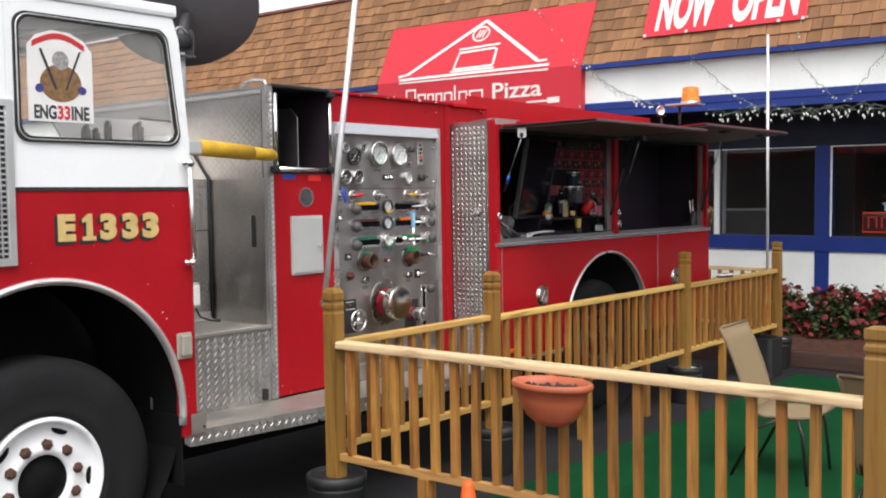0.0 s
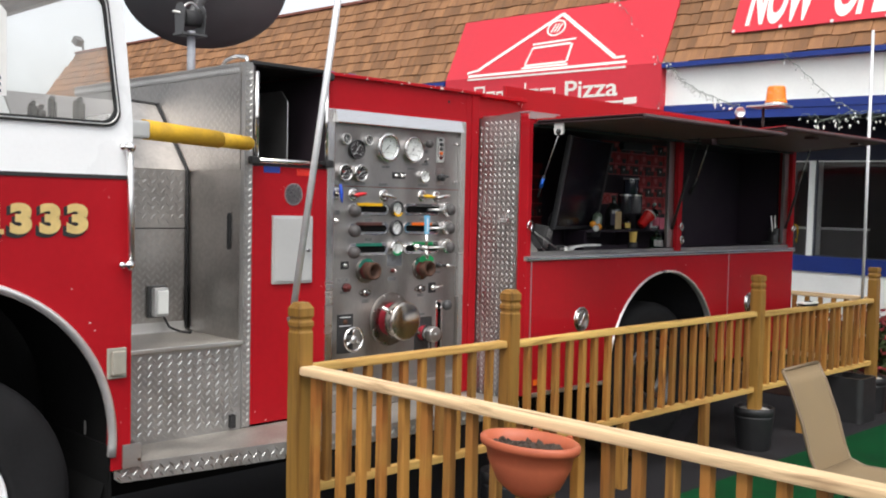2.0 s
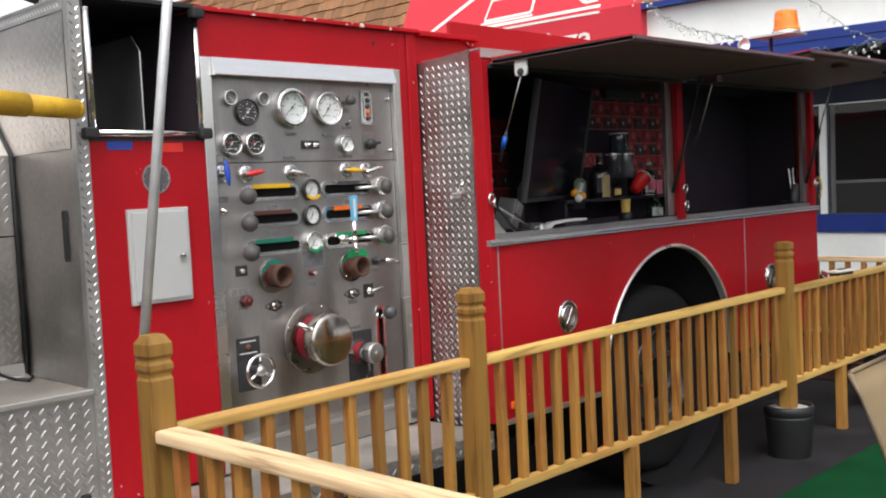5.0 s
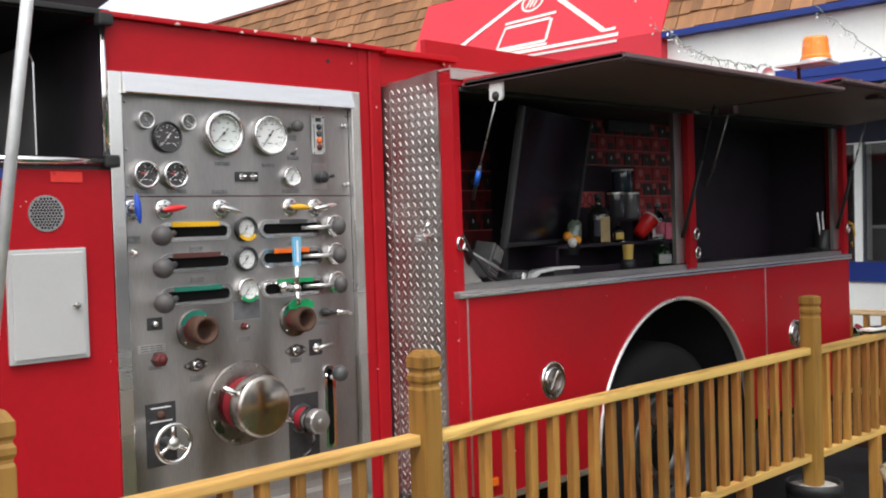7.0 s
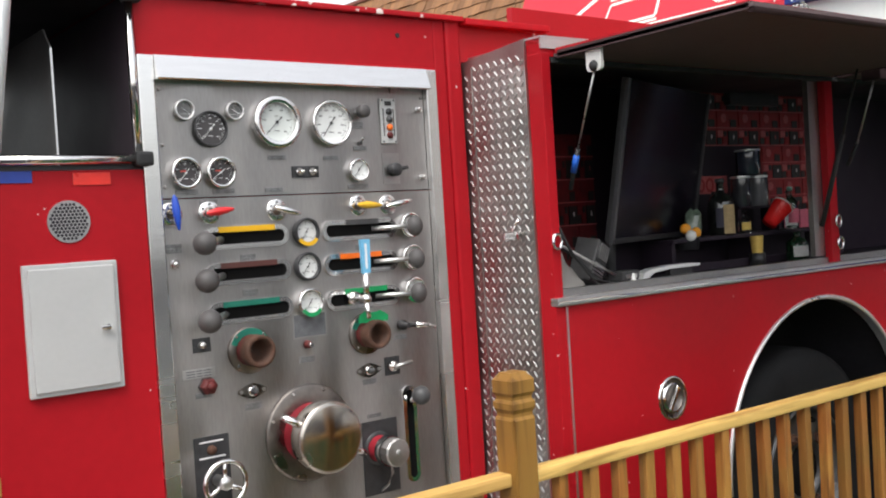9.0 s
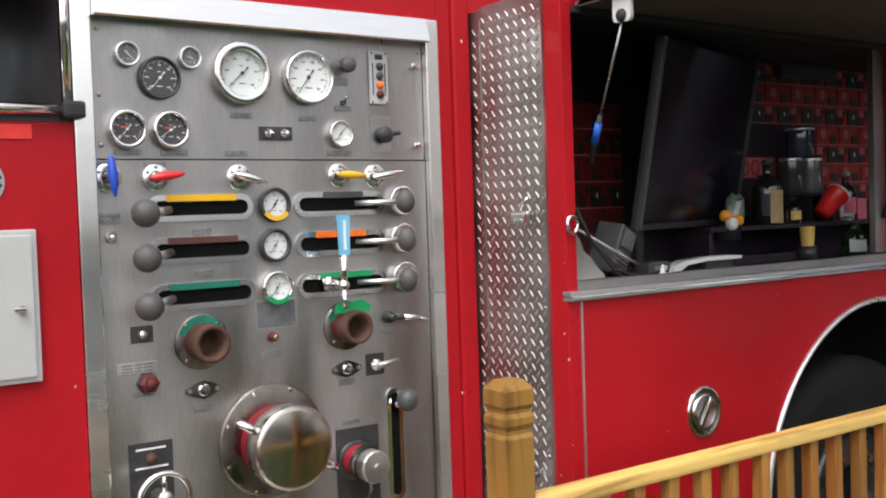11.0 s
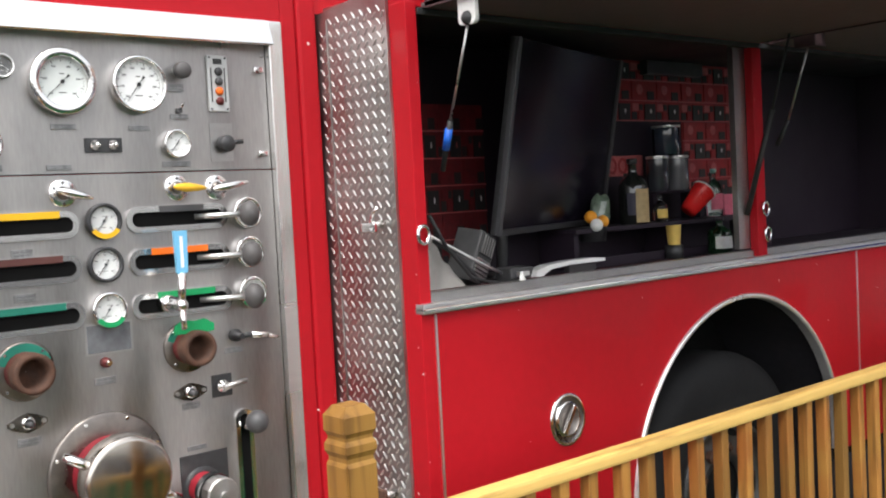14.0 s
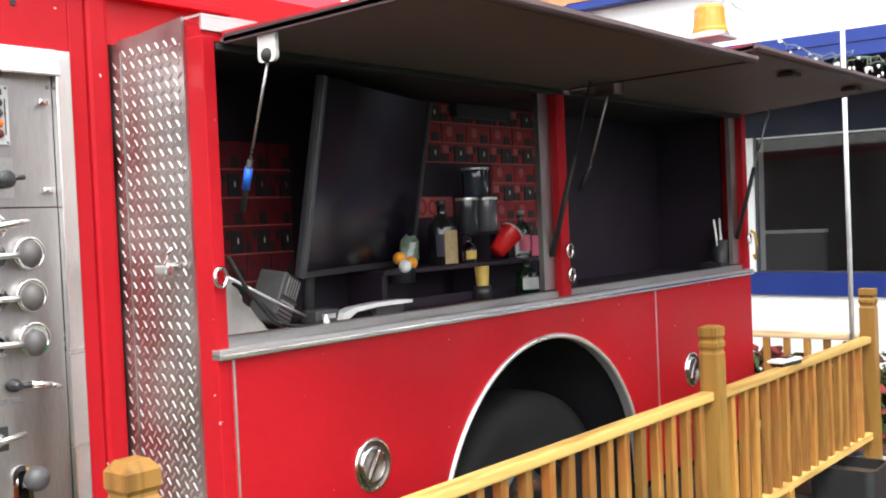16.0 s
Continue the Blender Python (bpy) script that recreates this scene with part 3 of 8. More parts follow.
# outlet box on the door
b = Build()
b.box(AGEDBOX, S, S + 0.012, 3.168, 3.258, 1.072, 1.208, 0.004)
b.box(AGEDBOX, S + 0.012, S + 0.035, 3.183, 3.245, 1.09, 1.195, 0.006)
part("outlet_box", b, truck, "weathered grey outdoor outlet cover")

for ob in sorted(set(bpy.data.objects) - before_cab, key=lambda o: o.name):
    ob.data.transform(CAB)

# ---- wheels ----
RUST = material("rusty_steel", (0.075, 0.034, 0.020), 0.8, vary=0.4, scale=40, bump=0.4, bump_scale=150)


def wheel(y, z, x, tyre_r, rim_mat, r):
    """A tyre, and a rim that is drawn from its own reference radius r."""
    m = side_frame(x, y, z)
    q = tyre_r
    b = Build()
    b.lathe(TYRE, [(r * 0.56, -0.03), (r * 0.585, -0.006), (r * 0.62, 0.004), (r * 0.64, -0.002), (q * 0.72, 0.014), (q * 0.86, 0.012), (q * 0.93, 0.0), (q * 0.985, -0.03), (q, -0.06), (q, -0.22), (q * 0.9, -0.27), (r * 0.56, -0.27)], m, 56, caps=False)
    w = part("wheel", b, truck, "black truck tyre")
    b = Build()
    b.lathe(rim_mat, [(r * 0.565, -0.26), (r * 0.565, -0.01), (r * 0.55, 0.006), (r * 0.525, 0.004), (r * 0.515, -0.02), (r * 0.50, -0.035), (r * 0.40, -0.045), (r * 0.30, -0.02), (r * 0.24, -0.02), (r * 0.235, -0.06)], m, 56, caps=False)
    b.lathe(UNDER, [(r * 0.50, -0.06), (0.001, -0.06)], m, 32, caps=False)
    rim = part("rim", b, w, "painted disc rim")
    b = Build()
    b.lathe(UNDER, [(r * 0.255, -0.06), (r * 0.255, -0.045), (r * 0.17, -0.04), (r * 0.13, -0.02), (0.001, -0.018)], m, 32, caps=False)
    part("hub", b, w, "black hub")
    for k in range(10):
        a = 2 * math.pi * (k + 0.3) / 10
        c = m @ Matrix.Translation((r * 0.325 * math.cos(a), r * 0.325 * math.sin(a), -0.03)) @ pose(0, 0, 0, 0, 0, 20 * k)
        b = Build()
        b.lathe(RUST, [(0.029, 0.0), (0.027, 0.020), (0.015, 0.026), (0.012, 0.036)], c, 6, smooth=False)
        part("lug_nut", b, w)
    # black oval discs on the rim paint in the dark of the hand holes
    for k in range(5):
        a = 2 * math.pi * (k + 0.93) / 5
        c = m @ Matrix.Translation((r * 0.455 * math.cos(a), r * 0.455 * math.sin(a), -0.042)) @ pose(0, 0, 0, 0, 0, math.degrees(a))
        b = Build()
        b.prism(UNDER, circle(0, 0, 0.020, 16, r2=0.046), c, 0.004)
        part("hand_hole", b, w)
    return w


wheel(2.533, 0.535, -4.43, 0.608, WHITE, 0.565)
wheel(7.75, 0.575, -4.42, 0.575, material("dull_dark_rim", (0.10, 0.10, 0.10), 0.4, 0.8, vary=0.3, scale=8), 0.545)

# ---- crew recess between cab and pump house ----
# base holds the recess shade; blotches are scuffs and painted reflections
RECESS = material("scuffed_aluminium_sheet", (0.44, 0.42, 0.40), 0.40, 1.0, vary=0.30, scale=2.6, bump=0.06, bump_scale=40, rough_vary=0.35)
BOARDTOP = material("worn_tread_step", (0.36, 0.335, 0.30), 0.5, 0.5, vary=0.3, scale=5, bump=0.1, bump_scale=60, rough_vary=0.3)
b = Build()
b.prism(BOARDTOP, [(-4.66, 3.30), (-4.372, 3.30), (-4.252, 4.17), (-4.212, 5.93), (-4.66, 5.93)], Matrix.Translation((0, 0, 0.615)), 0.030)
board = part("running_board", b, truck, "worn aluminium running board")
b = Build()
for (xa, ya), (xb, yb) in (((-4.371, 3.30), (-4.251, 4.17)), ((-4.251, 4.17), (-4.211, 5.93))):
    run_ = Vector((xb - xa, yb - ya, 0))
    lm = Matrix.Translation((xa, ya, 0)) @ Matrix.Rotation(math.atan2(run_.y, run_.x), 4, "Z") @ Matrix.Rotation(radians(90), 4, "X")
    b.prism(TREADW, [(0.0, 0.585), (0.03, 0.562), (run_.length, 0.562), (run_.length, 0.648), (0, 0.648)], lm, 0.010)
    treads(b, BRIGHT, lm @ Matrix.Translation((0, 0, 0.010)), 0.01, run_.length - 0.01, 0.568, 0.645, du=0.05, dv=0.036, length=0.034)
part("tread_lip", b, board, "diamond tread lip")
b = Build()
b.box(UNDER, -5.25, -4.36, 3.272, 3.284, 0.36, 0.74)
part("mud_flap", b, truck, "black rubber mud flap")
b = Build()
b.box(STEEL_D, -4.340, -4.332, 3.325, 3.418, 0.632, 0.742, 0.002)
b.box(STEEL_D, -4.43, -4.340, 3.410, 3.418, 0.646, 0.735, 0.002)
b.box(RUST, -4.332, -4.322, 3.398, 3.41, 0.66, 0.672, 0.002)
part("end_bracket", b, board, "folded aluminium end bracket")
b = Build()
b.box(TREADW, P - 0.03, P - 0.01, 3.30, 4.165, 0.645, 1.095)
treads(b, STEEL_D, side_frame(P - 0.01), 3.31, 4.15, 0.66, 1.08, du=0.055, dv=0.040, length=0.038, width=0.012, height=0.0028)
part("step_riser", b, truck, "diamond tread step riser")
b = Build()
b.box(BOARDTOP, -5.62, P + 0.004, 3.29, 4.168, 1.095, 1.118)
b.box(ALU, P + 0.002, P + 0.010, 3.29, 4.165, 1.102, 1.122, 0.003)
part("step_top", b, truck, "worn aluminium step top")
b = Build()
b.box(BLACK, P - 0.008, P + 0.02, 4.09, 4.12, 0.66, 0.73, 0.004)
part("rubber_stop", b, truck, "black rubber stop")
b = Build()
b.box(RECESS, FAR, P - 0.034, 4.172, 4.19, 0.65, 2.60)
rw = part("recess_wall", b, truck, "brushed aluminium wall of the crew recess")
b = Build()
b.prism(BLACK, round_rect(-4.80, -4.765, 1.60, 1.80, 0.016), front_frame(4.171), 0.006)
part("slot_handle", b, rw, "black slotted grab handle")
b = Build()
b.box(RECESS, -5.95, P - 0.04, 4.164, 4.171, 2.03, 2.543)
treads(b, BRIGHT, front_frame(4.164), -5.94, P - 0.05, 2.04, 2.54, du=0.056, dv=0.042, length=0.036, width=0.010, height=0.0010)
part("tread_sheet", b, rw, "tread plate upper sheet")
RX = -5.21                    # back wall of the recess
b = Build()
b.box(RECESS, RX - 0.06, RX, 3.26, 4.17, 1.118, 1.700)
b.box(RECESS, RX - 0.06, RX, 3.26, 4.17, 1.706, 2.035)
b.box(UNDER, RX - 0.05, RX - 0.004, 3.26, 4.17, 1.700, 1.706)
treads(b, BRIGHT, side_frame(RX), 3.34, 4.14, 1.16, 1.68, du=0.056, dv=0.042, length=0.036, width=0.010, height=0.0007)
treads(b, BRIGHT, side_frame(RX), 3.34, 4.14, 1.73, 2.02, du=0.056, dv=0.042, length=0.036, width=0.010, height=0.0016)
back = part("recess_back", b, truck, "tread plate back wall of the crew recess")
b = Build()
b.prism(RECESS, [(RX, 2.035), (RX - 0.34, 2.425), (RX - 0.36, 2.425), (RX - 0.02, 2.035)], Matrix(((1, 0, 0, 0), (0, 0, 1, 3.26), (0, 1, 0, 0), (0, 0, 0, 1))), 0.90)
part("sloped_cover", b, back, "bright aluminium sheet sloping back above the recess wall")
b = Build()
b.prism(ALU, [(RX + 0.002, 1.119), (RX + 0.028, 1.119), (RX + 0.028, 1.123), (RX + 0.008, 1.125), (RX + 0.006, 1.175), (RX + 0.002, 1.175)], Matrix(((1, 0, 0, 0), (0, 0, 1, 3.30), (0, 1, 0, 0), (0, 0, 0, 1))), 0.86)
part("upstand_angle", b, back, "aluminium angle along the foot of the wall")
b = Build()
b.tube(BLACK, [(RX + 0.006, 4.160, 1.13), (RX + 0.006, 4.160, 2.035), (RX - 0.335, 4.158, 2.425), (RX - 0.36, 3.9, 2.44)], 0.010, 6)
part("edge_seal", b, truck, "black rubber edge seal")
b = Build()
b.box(HARD, RX, RX + 0.03, 3.915, 4.025, 1.205, 1.385, 0.006)
jb = part("junction_box", b, truck, "grey weatherproof electrical box with a cable")
b = Build()
b.box(GREYBOX, RX + 0.03, RX + 0.075, 3.925, 4.015, 1.212, 1.375, 0.014)
b.box(SHOPWHITE, RX + 0.075, RX + 0.085, 3.94, 4.005, 1.23, 1.36, 0.006)
part("hinged_cover", b, jb, "pale grey hinged cover")
b = Build()
b.tube(BLACK, [(RX + 0.04, 4.0, 1.21), (RX + 0.05, 4.03, 1.15), (RX + 0.10, 4.07, 1.128), (RX + 0.16, 4.10, 1.126), (RX + 0.10, 4.14, 1.128)], 0.007, 6)
part("cable", b, jb, "black cable")
b = Build()
b.box(GREYBOX, -4.45, -4.35, 3.30, 3.46, 2.145, 2.225, 0.012)
arm = part("grab_arm", b, truck, "grey bracket of a padded bar")
b = Build()
d0, d1 = Vector((-4.40, 3.45, 2.188)), Vector((-4.56, 4.15, 2.165))
b.rod(YELLOW, d0, d0.lerp(d1, 0.68), 0.047, 16, 0.043)
b.rod(YELLOW, d0.lerp(d1, 0.68), d0.lerp(d1, 0.97), 0.039, 16, 0.036)
b.ball(YELLOW, d0.lerp(d1, 0.97), 0.036)
part("grip", b, arm, "worn yellow foam grip")
# corner strip and top edge of tread plate
b = Build()
b.box(TREADW, P - 0.033, P + 0.004, 4.165, 4.215, 0.652, 2.60)
treads(b, BRIGHT, side_frame(P + 0.004), 4.166, 4.214, 0.66, 2.59, du=0.026, dv=0.034, length=0.024)
part("corner_strip", b, truck, "tread plate corner strip")
b = Build()
b.box(TREADW, FAR, P - 0.034, 4.16, 4.172, 2.545, 2.60)
treads(b, BRIGHT, front_frame(4.16), FAR + 0.01, P - 0.04, 2.55, 2.598, du=0.026, dv=0.034, length=0.024)
part("top_edge_strip", b, truck, "tread plate top edging")
b = Build()
b.tube(CHROME, [(-4.66 + 0.0, 4.19, 2.60), (-4.68, 4.2, 2.63), (-4.78, 4.2, 2.645), (-4.88, 4.2, 2.63), (-4.9, 4.19, 2.60)], 0.011, 8)
part("lifting_eye", b, truck, "small chrome grab eye")

# ---- pump house ----
b = Build()
b.box(RED, FAR, P - 0.46, 4.192, 5.93, 0.9, 2.052)
b.box(RED, FAR, P - 0.46, 4.723, 5.93, 2.053, 2.60)
b.box(RED, P - 0.46, P - 0.10, 4.722, 5.83, 2.45, 2.60)
part("pump_house", b, truck, "red painted pump compartment")
# added unseen sheet: a grey roof keeps red bounce light off the dish
b = Build()
b.box(TREAD, FAR + 0.02, P - 0.13, 4.20, 5.92, 2.601, 2.607)
part("roof_plate", b, truck, "unseen tread plate roof keeping red bounce off the dish")
b = Build()
b.box(RED, P - 0.10, P, 4.217, 4.718, 0.66, 2.055)
lp = part("side_panel", b, truck, "red painted side panel")
b = Build()
b.box(RED, P - 0.10, P, 5.850, 5.902, 0.648, 2.60, 0.006)
b.box(RED, P - 0.10, P + 0.004, 5.905, 5.978, 0.648, 2.60, 0.014)
part("corner_post", b, truck, "red painted corner post")
b = Build()
b.box(RED, P - 0.10, P, 4.722, 5.848, 2.402, 2.585)
hd = part("header_panel", b, truck, "red painted header above the pump panel")
b = Build()
b.box(CHIPPED, P - 0.12, P + 0.022, 4.70, 5.985, 2.586, 2.606, 0.004)
part("drip_edge", b, hd, "red drip edge with chipped paint")
# black disc painting in the dark of a screw hole
b = Build()
b.prism(BLACK, circle(5.69, 2.52, 0.009, 12), side_frame(P), 0.003)
part("screw_hole", b, hd)
# hose bin
b = Build()
BIN = material("dark_gloss_bin_paint", (0.030, 0.022, 0.028), 0.42, vary=0.3, scale=3, rough_vary=0.25, bump=0.04, bump_scale=30)
b.box(BIN, FAR + 0.01, P, 4.217, 4.72, 2.056, 2.07)
bin_ = part("hose_bin", b, truck, "black hose bin open through to the other side")
for q in ((FAR + 0.01, P, 4.217, 4.228, 2.0705, 2.60), (FAR + 0.01, P, 4.709, 4.72, 2.0705, 2.585), (FAR + 0.01, P - 0.02, 4.2285, 4.7085, 2.588, 2.60)):
    b = Build()
    b.box(BIN, *q)
    part("bin_wall", b, bin_)
b = Build()
b.prism(STEEL_D, [(FAR + 0.08, 2.0705), (P - 0.07, 2.0705), (P - 0.07, 2.42), (P - 0.13, 2.485), (FAR + 0.14, 2.485), (FAR + 0.08, 2.42)], Matrix(((1, 0, 0, 0), (0, 0, 1, 4.49), (0, 1, 0, 0), (0, 0, 0, 1))), 0.006, side=ALU)
part("divider", b, bin_, "thin steel divider")
for y in (4.232, 4.702):
    b = Build()
    b.rod(CHROME, (P + 0.012, y, 2.09), (P + 0.012, y, 2.555), 0.013)
    part("roller_bar", b, bin_, "chrome roller bar")
b = Build()
b.rod(CHROME, (P + 0.015, 4.225, 2.085), (P + 0.015, 4.715, 2.085), 0.015)
part("roller_bar", b, bin_, "chrome roller bar")
for y, z in ((4.215, 2.085), (4.715, 2.085), (4.71, 2.575)):
    b = Build()
    b.box(BLACK, P - 0.01, P + 0.038, y - 0.028, y + 0.028, z - 0.022, z + 0.022, 0.01)
    part("end_cap", b, bin_, "black roller end block")
b = Build()
b.box(BLACK, P - 0.03, P + 0.012, 4.21, 4.735, 2.592, 2.612, 0.004)
part("top_edge", b, bin_, "dark top edge")
for y0, y1, z0, z1, mat, nm in ((4.288, 4.394, 2.022, 2.055, material("blue_reflector", (0.02, 0.05, 0.30), 0.35, vary=0.1, scale=20), "blue"), (4.508, 4.617, 2.012, 2.048, material("red_reflector", (0.75, 0.03, 0.02), 0.3, vary=0.1, scale=20), "bright red")):
    b = Build()
    b.box(mat, P, P + 0.003, y0, y1, z0, z1)
    part("reflector_tape", b, lp, nm + " reflective tape")
# speaker grille
b = Build()
b.prism(STEEL_D, circle(4.488, 1.908, 0.061, 40), side_frame(P), 0.004)
sp = part("speaker_grille", b, lp, "perforated round speaker grille")
# dark discs on the plate paint in the dark of its holes
b = Build()
for i in range(-6, 7):
    for j in range(-6, 7):
        u, v = (i + 0.5 * (j % 2)) * 0.0112, j * 0.0097
        if math.hypot(u, v) < 0.054:
            b.prism(DARK, circle(4.488 + u, 1.908 + v, 0.0046, 8), side_frame(P + 0.004), 0.0006)
tagged(part("perforation", b, sp), kind="stuff")
# grey service box
b = Build()
b.box(GREYBOX, P, P + 0.018, 4.345, 4.613, 1.415, 1.79, 0.004)
bx = part("service_box", b, lp, "pale grey steel service box")
b = Build()
b.box(GREYBOX, P + 0.018, P + 0.026, 4.358, 4.600, 1.428, 1.777, 0.004)
dr = part("box_door", b, bx, "pale grey box door")
b = Build()
b.rod(CHROME, (P + 0.026, 4.568, 1.597), (P + 0.043, 4.568, 1.597), 0.009)
b.box(CHROME, P + 0.04, P + 0.046, 4.548, 4.578, 1.592, 1.602, 0.002)
part("latch", b, dr, "small chrome latch")

# ---- pump panel ----
b = Build()
b.box(STEEL, P - 0.045, P - 0.020, 4.772, 5.80, 1.966, 2.375)
pp = part("pump_panel", b, truck, "brushed stainless pump control panel")
b = Build()
b.box(STEEL, P - 0.045, P - 0.018, 4.772, 5.80, 0.80, 1.962)
lowp = part("lower_panel", b, pp, "brushed stainless lower control panel")
b = Build()
b.box(STEEL_D, P - 0.06, P - 0.022, 4.722, 5.848, 0.648, 0.80)
b.box(ALU, P - 0.022, P - 0.012, 4.74, 5.83, 0.752, 0.768)
part("kick_plate", b, pp, "scuffed steel kick plate")
FRAME = material("polished_steel_frame", (0.82, 0.81, 0.80), 0.24, 1.0, vary=0.08, scale=3, stretch=(1, 0.1, 1), rough_vary=0.4)
b = Build()
b.box(FRAME, P - 0.05, P + 0.006, 4.720, 4.772, 0.66, 2.402, 0.004)
part("frame_stile", b, pp, "polished steel panel frame")
b = Build()
b.box(FRAME, P - 0.05, P + 0.006, 5.802, 5.849, 0.66, 2.402, 0.004)
part("frame_stile", b, pp, "polished steel panel frame")
b = Build()
b.prism(FRAME, [(P - 0.05, 2.335), (P + 0.03, 2.325), (P + 0.034, 2.33), (P + 0.008, 2.402), (P - 0.05, 2.402)], Matrix(((1, 0, 0, 0), (0, 0, 1, 4.7722), (0, 1, 0, 0), (0, 0, 0, 1))), 1.0296)
part("frame_hood", b, pp, "polished steel light hood")
W = P - 0.019            # face of the panel
DIALW = material("white_dial", (0.72, 0.73, 0.72), 0.25, vary=0.03, scale=10, coat=0.4)
DIALAGED = material("aged_white_dial", (0.60, 0.63, 0.61), 0.25, vary=0.06, scale=10, coat=0.4)
DIALB = material("black_dial", (0.035, 0.03, 0.032), 0.25, vary=0.1, scale=10, coat=0.4)
DIALG = material("grey_dial", (0.11, 0.11, 0.11), 0.25, vary=0.2, scale=30, coat=0.4)
PRINTB = material("black_print", (0.02, 0.02, 0.02), 0.5, vary=0.1, scale=10)
PRINTW = material("white_print", (0.75, 0.75, 0.75), 0.5, vary=0.05, scale=10)
PRINTR = material("red_print", (0.6, 0.05, 0.03), 0.5, vary=0.05, scale=10)
PLATE = material("engraved_plate", (0.25, 0.25, 0.25), 0.45, 0.7, vary=0.35, scale=60, bump=0.2, bump_scale=200)
PLATEK = material("black_plate", (0.03, 0.03, 0.032), 0.4, vary=0.3, scale=40)
GREENP = material("green_enamel", (0.005, 0.28, 0.09), 0.4, vary=0.08, scale=20)
TEALP = material("teal_enamel", (0.01, 0.16, 0.11), 0.45, vary=0.12, scale=20)
YELP = material("yellow_enamel", (0.75, 0.42, 0.01), 0.4, vary=0.06, scale=20)
ORAP = material("orange_enamel", (0.80, 0.15, 0.01), 0.4, vary=0.06, scale=20)
BRNP = material("brown_enamel", (0.09, 0.03, 0.025), 0.45, vary=0.1, scale=20)
REDP = material("red_handle_enamel", (0.60, 0.02, 0.025), 0.35, vary=0.08, scale=20)
BLUP = material("blue_handle_enamel", (0.01, 0.06, 0.42), 0.35, vary=0.08, scale=20)
DULLRED = material("faded_dark_red", (0.10, 0.012, 0.011), 0.6, vary=0.3, scale=40)
# near-black sheet that paints in the dark of a slot's depth
SLOT = material("black_slot", (0.006, 0.006, 0.006), 0.9, vary=0.2, scale=20, specular=0.05)


FADED = material("faded_instruction_print", (0.13, 0.135, 0.145), 0.5, 0.2, vary=0.3, scale=50)
FLANGE = material("stained_inlet_flange", (0.20, 0.18, 0.165), 0.33, 1.0, vary=0.35, scale=9, rough_vary=0.5)


def gauge(y, z, r, face, bezel, needle=PRINTB, depth=0.024, ring=0.16, at=50.0, ticks=12, marks=PRINTB, back=W, parent=None, accent=None):
    """A round dial with a raised bezel, tick marks, number blocks, a needle and its counterweight."""
    m = side_frame(back, y, z)
    b = Build()
    inn = r * (1 - ring)
    b.lathe(bezel, [(r * 0.96, 0), (r, depth * 0.4), (r, depth * 0.85), (r * 0.97, depth), (inn * 1.03, depth), (inn, depth * 0.9), (inn, depth * 0.45)], m, 40, caps=False)
    g = part("gauge", b, parent or pp)
    b = Build()
    b.prism(face, circle(0, 0, inn * 1.005, 40), m @ Matrix.Translation((0, 0, depth * 0.38)), depth * 0.1)
    fz = depth * 0.48
    for k in range(ticks):
        a = radians(225 - 270 * k / max(1, ticks - 1))
        c, s = math.cos(a), math.sin(a)
        fr = m @ Matrix.Translation((c * inn * 0.86, s * inn * 0.86, fz)) @ Matrix.Rotation(a, 4, "Z")
        b.box(marks, -inn * 0.06, inn * 0.07, -inn * 0.014, inn * 0.014, 0.0, 0.0006, m=fr)
        if k < ticks - 1:
            for s_ in (1, 2, 3):
                a2 = radians(225 - 270 * (k + s_ / 4) / max(1, ticks - 1))
                f2 = m @ Matrix.Translation((math.cos(a2) * inn * 0.90, math.sin(a2) * inn * 0.90, fz)) @ Matrix.Rotation(a2, 4, "Z")
                b.box(marks, -inn * 0.03, inn * 0.03, -inn * 0.007, inn * 0.007, 0.0, 0.0005, m=f2)
        if k % 2 == 0 and r > 0.03:
            for s_ in (-1, 0, 1):
                f2 = m @ Matrix.Translation((c * inn * 0.68 + s_ * inn * 0.062, s * inn * 0.68, fz))
                b.box(marks, -inn * 0.018, inn * 0.018, -inn * 0.04, inn * 0.04, 0.0, 0.0004, m=f2)
    if r > 0.03:
        b.box(marks, -inn * 0.16, inn * 0.16, -inn * 0.47, -inn * 0.43, fz, fz + 0.0005, m=m)
        b.box(marks, -inn * 0.10, inn * 0.10, inn * 0.30, inn * 0.335, fz, fz + 0.0005, m=m)
    if accent:
        b.box(accent, -inn * 0.42, inn * 0.02, inn * 0.08, inn * 0.19, fz, fz + 0.0006, m=m)
    part("dial", b, g)
    b = Build()
    fr = m @ Matrix.Translation((0, 0, fz + 0.002)) @ Matrix.Rotation(radians(at), 4, "Z")
    b.prism(needle, [(-inn * 0.84, -0.0005), (inn * 0.22, -inn * 0.016), (inn * 0.40, -inn * 0.05), (inn * 0.40, inn * 0.05), (inn * 0.22, inn * 0.016), (-inn * 0.84, 0.0005)], fr, 0.0015)
    b.lathe(needle, [(inn * 0.085, 0), (inn * 0.085, 0.003)], fr, 12)
    part("needle", b, g)
    return g


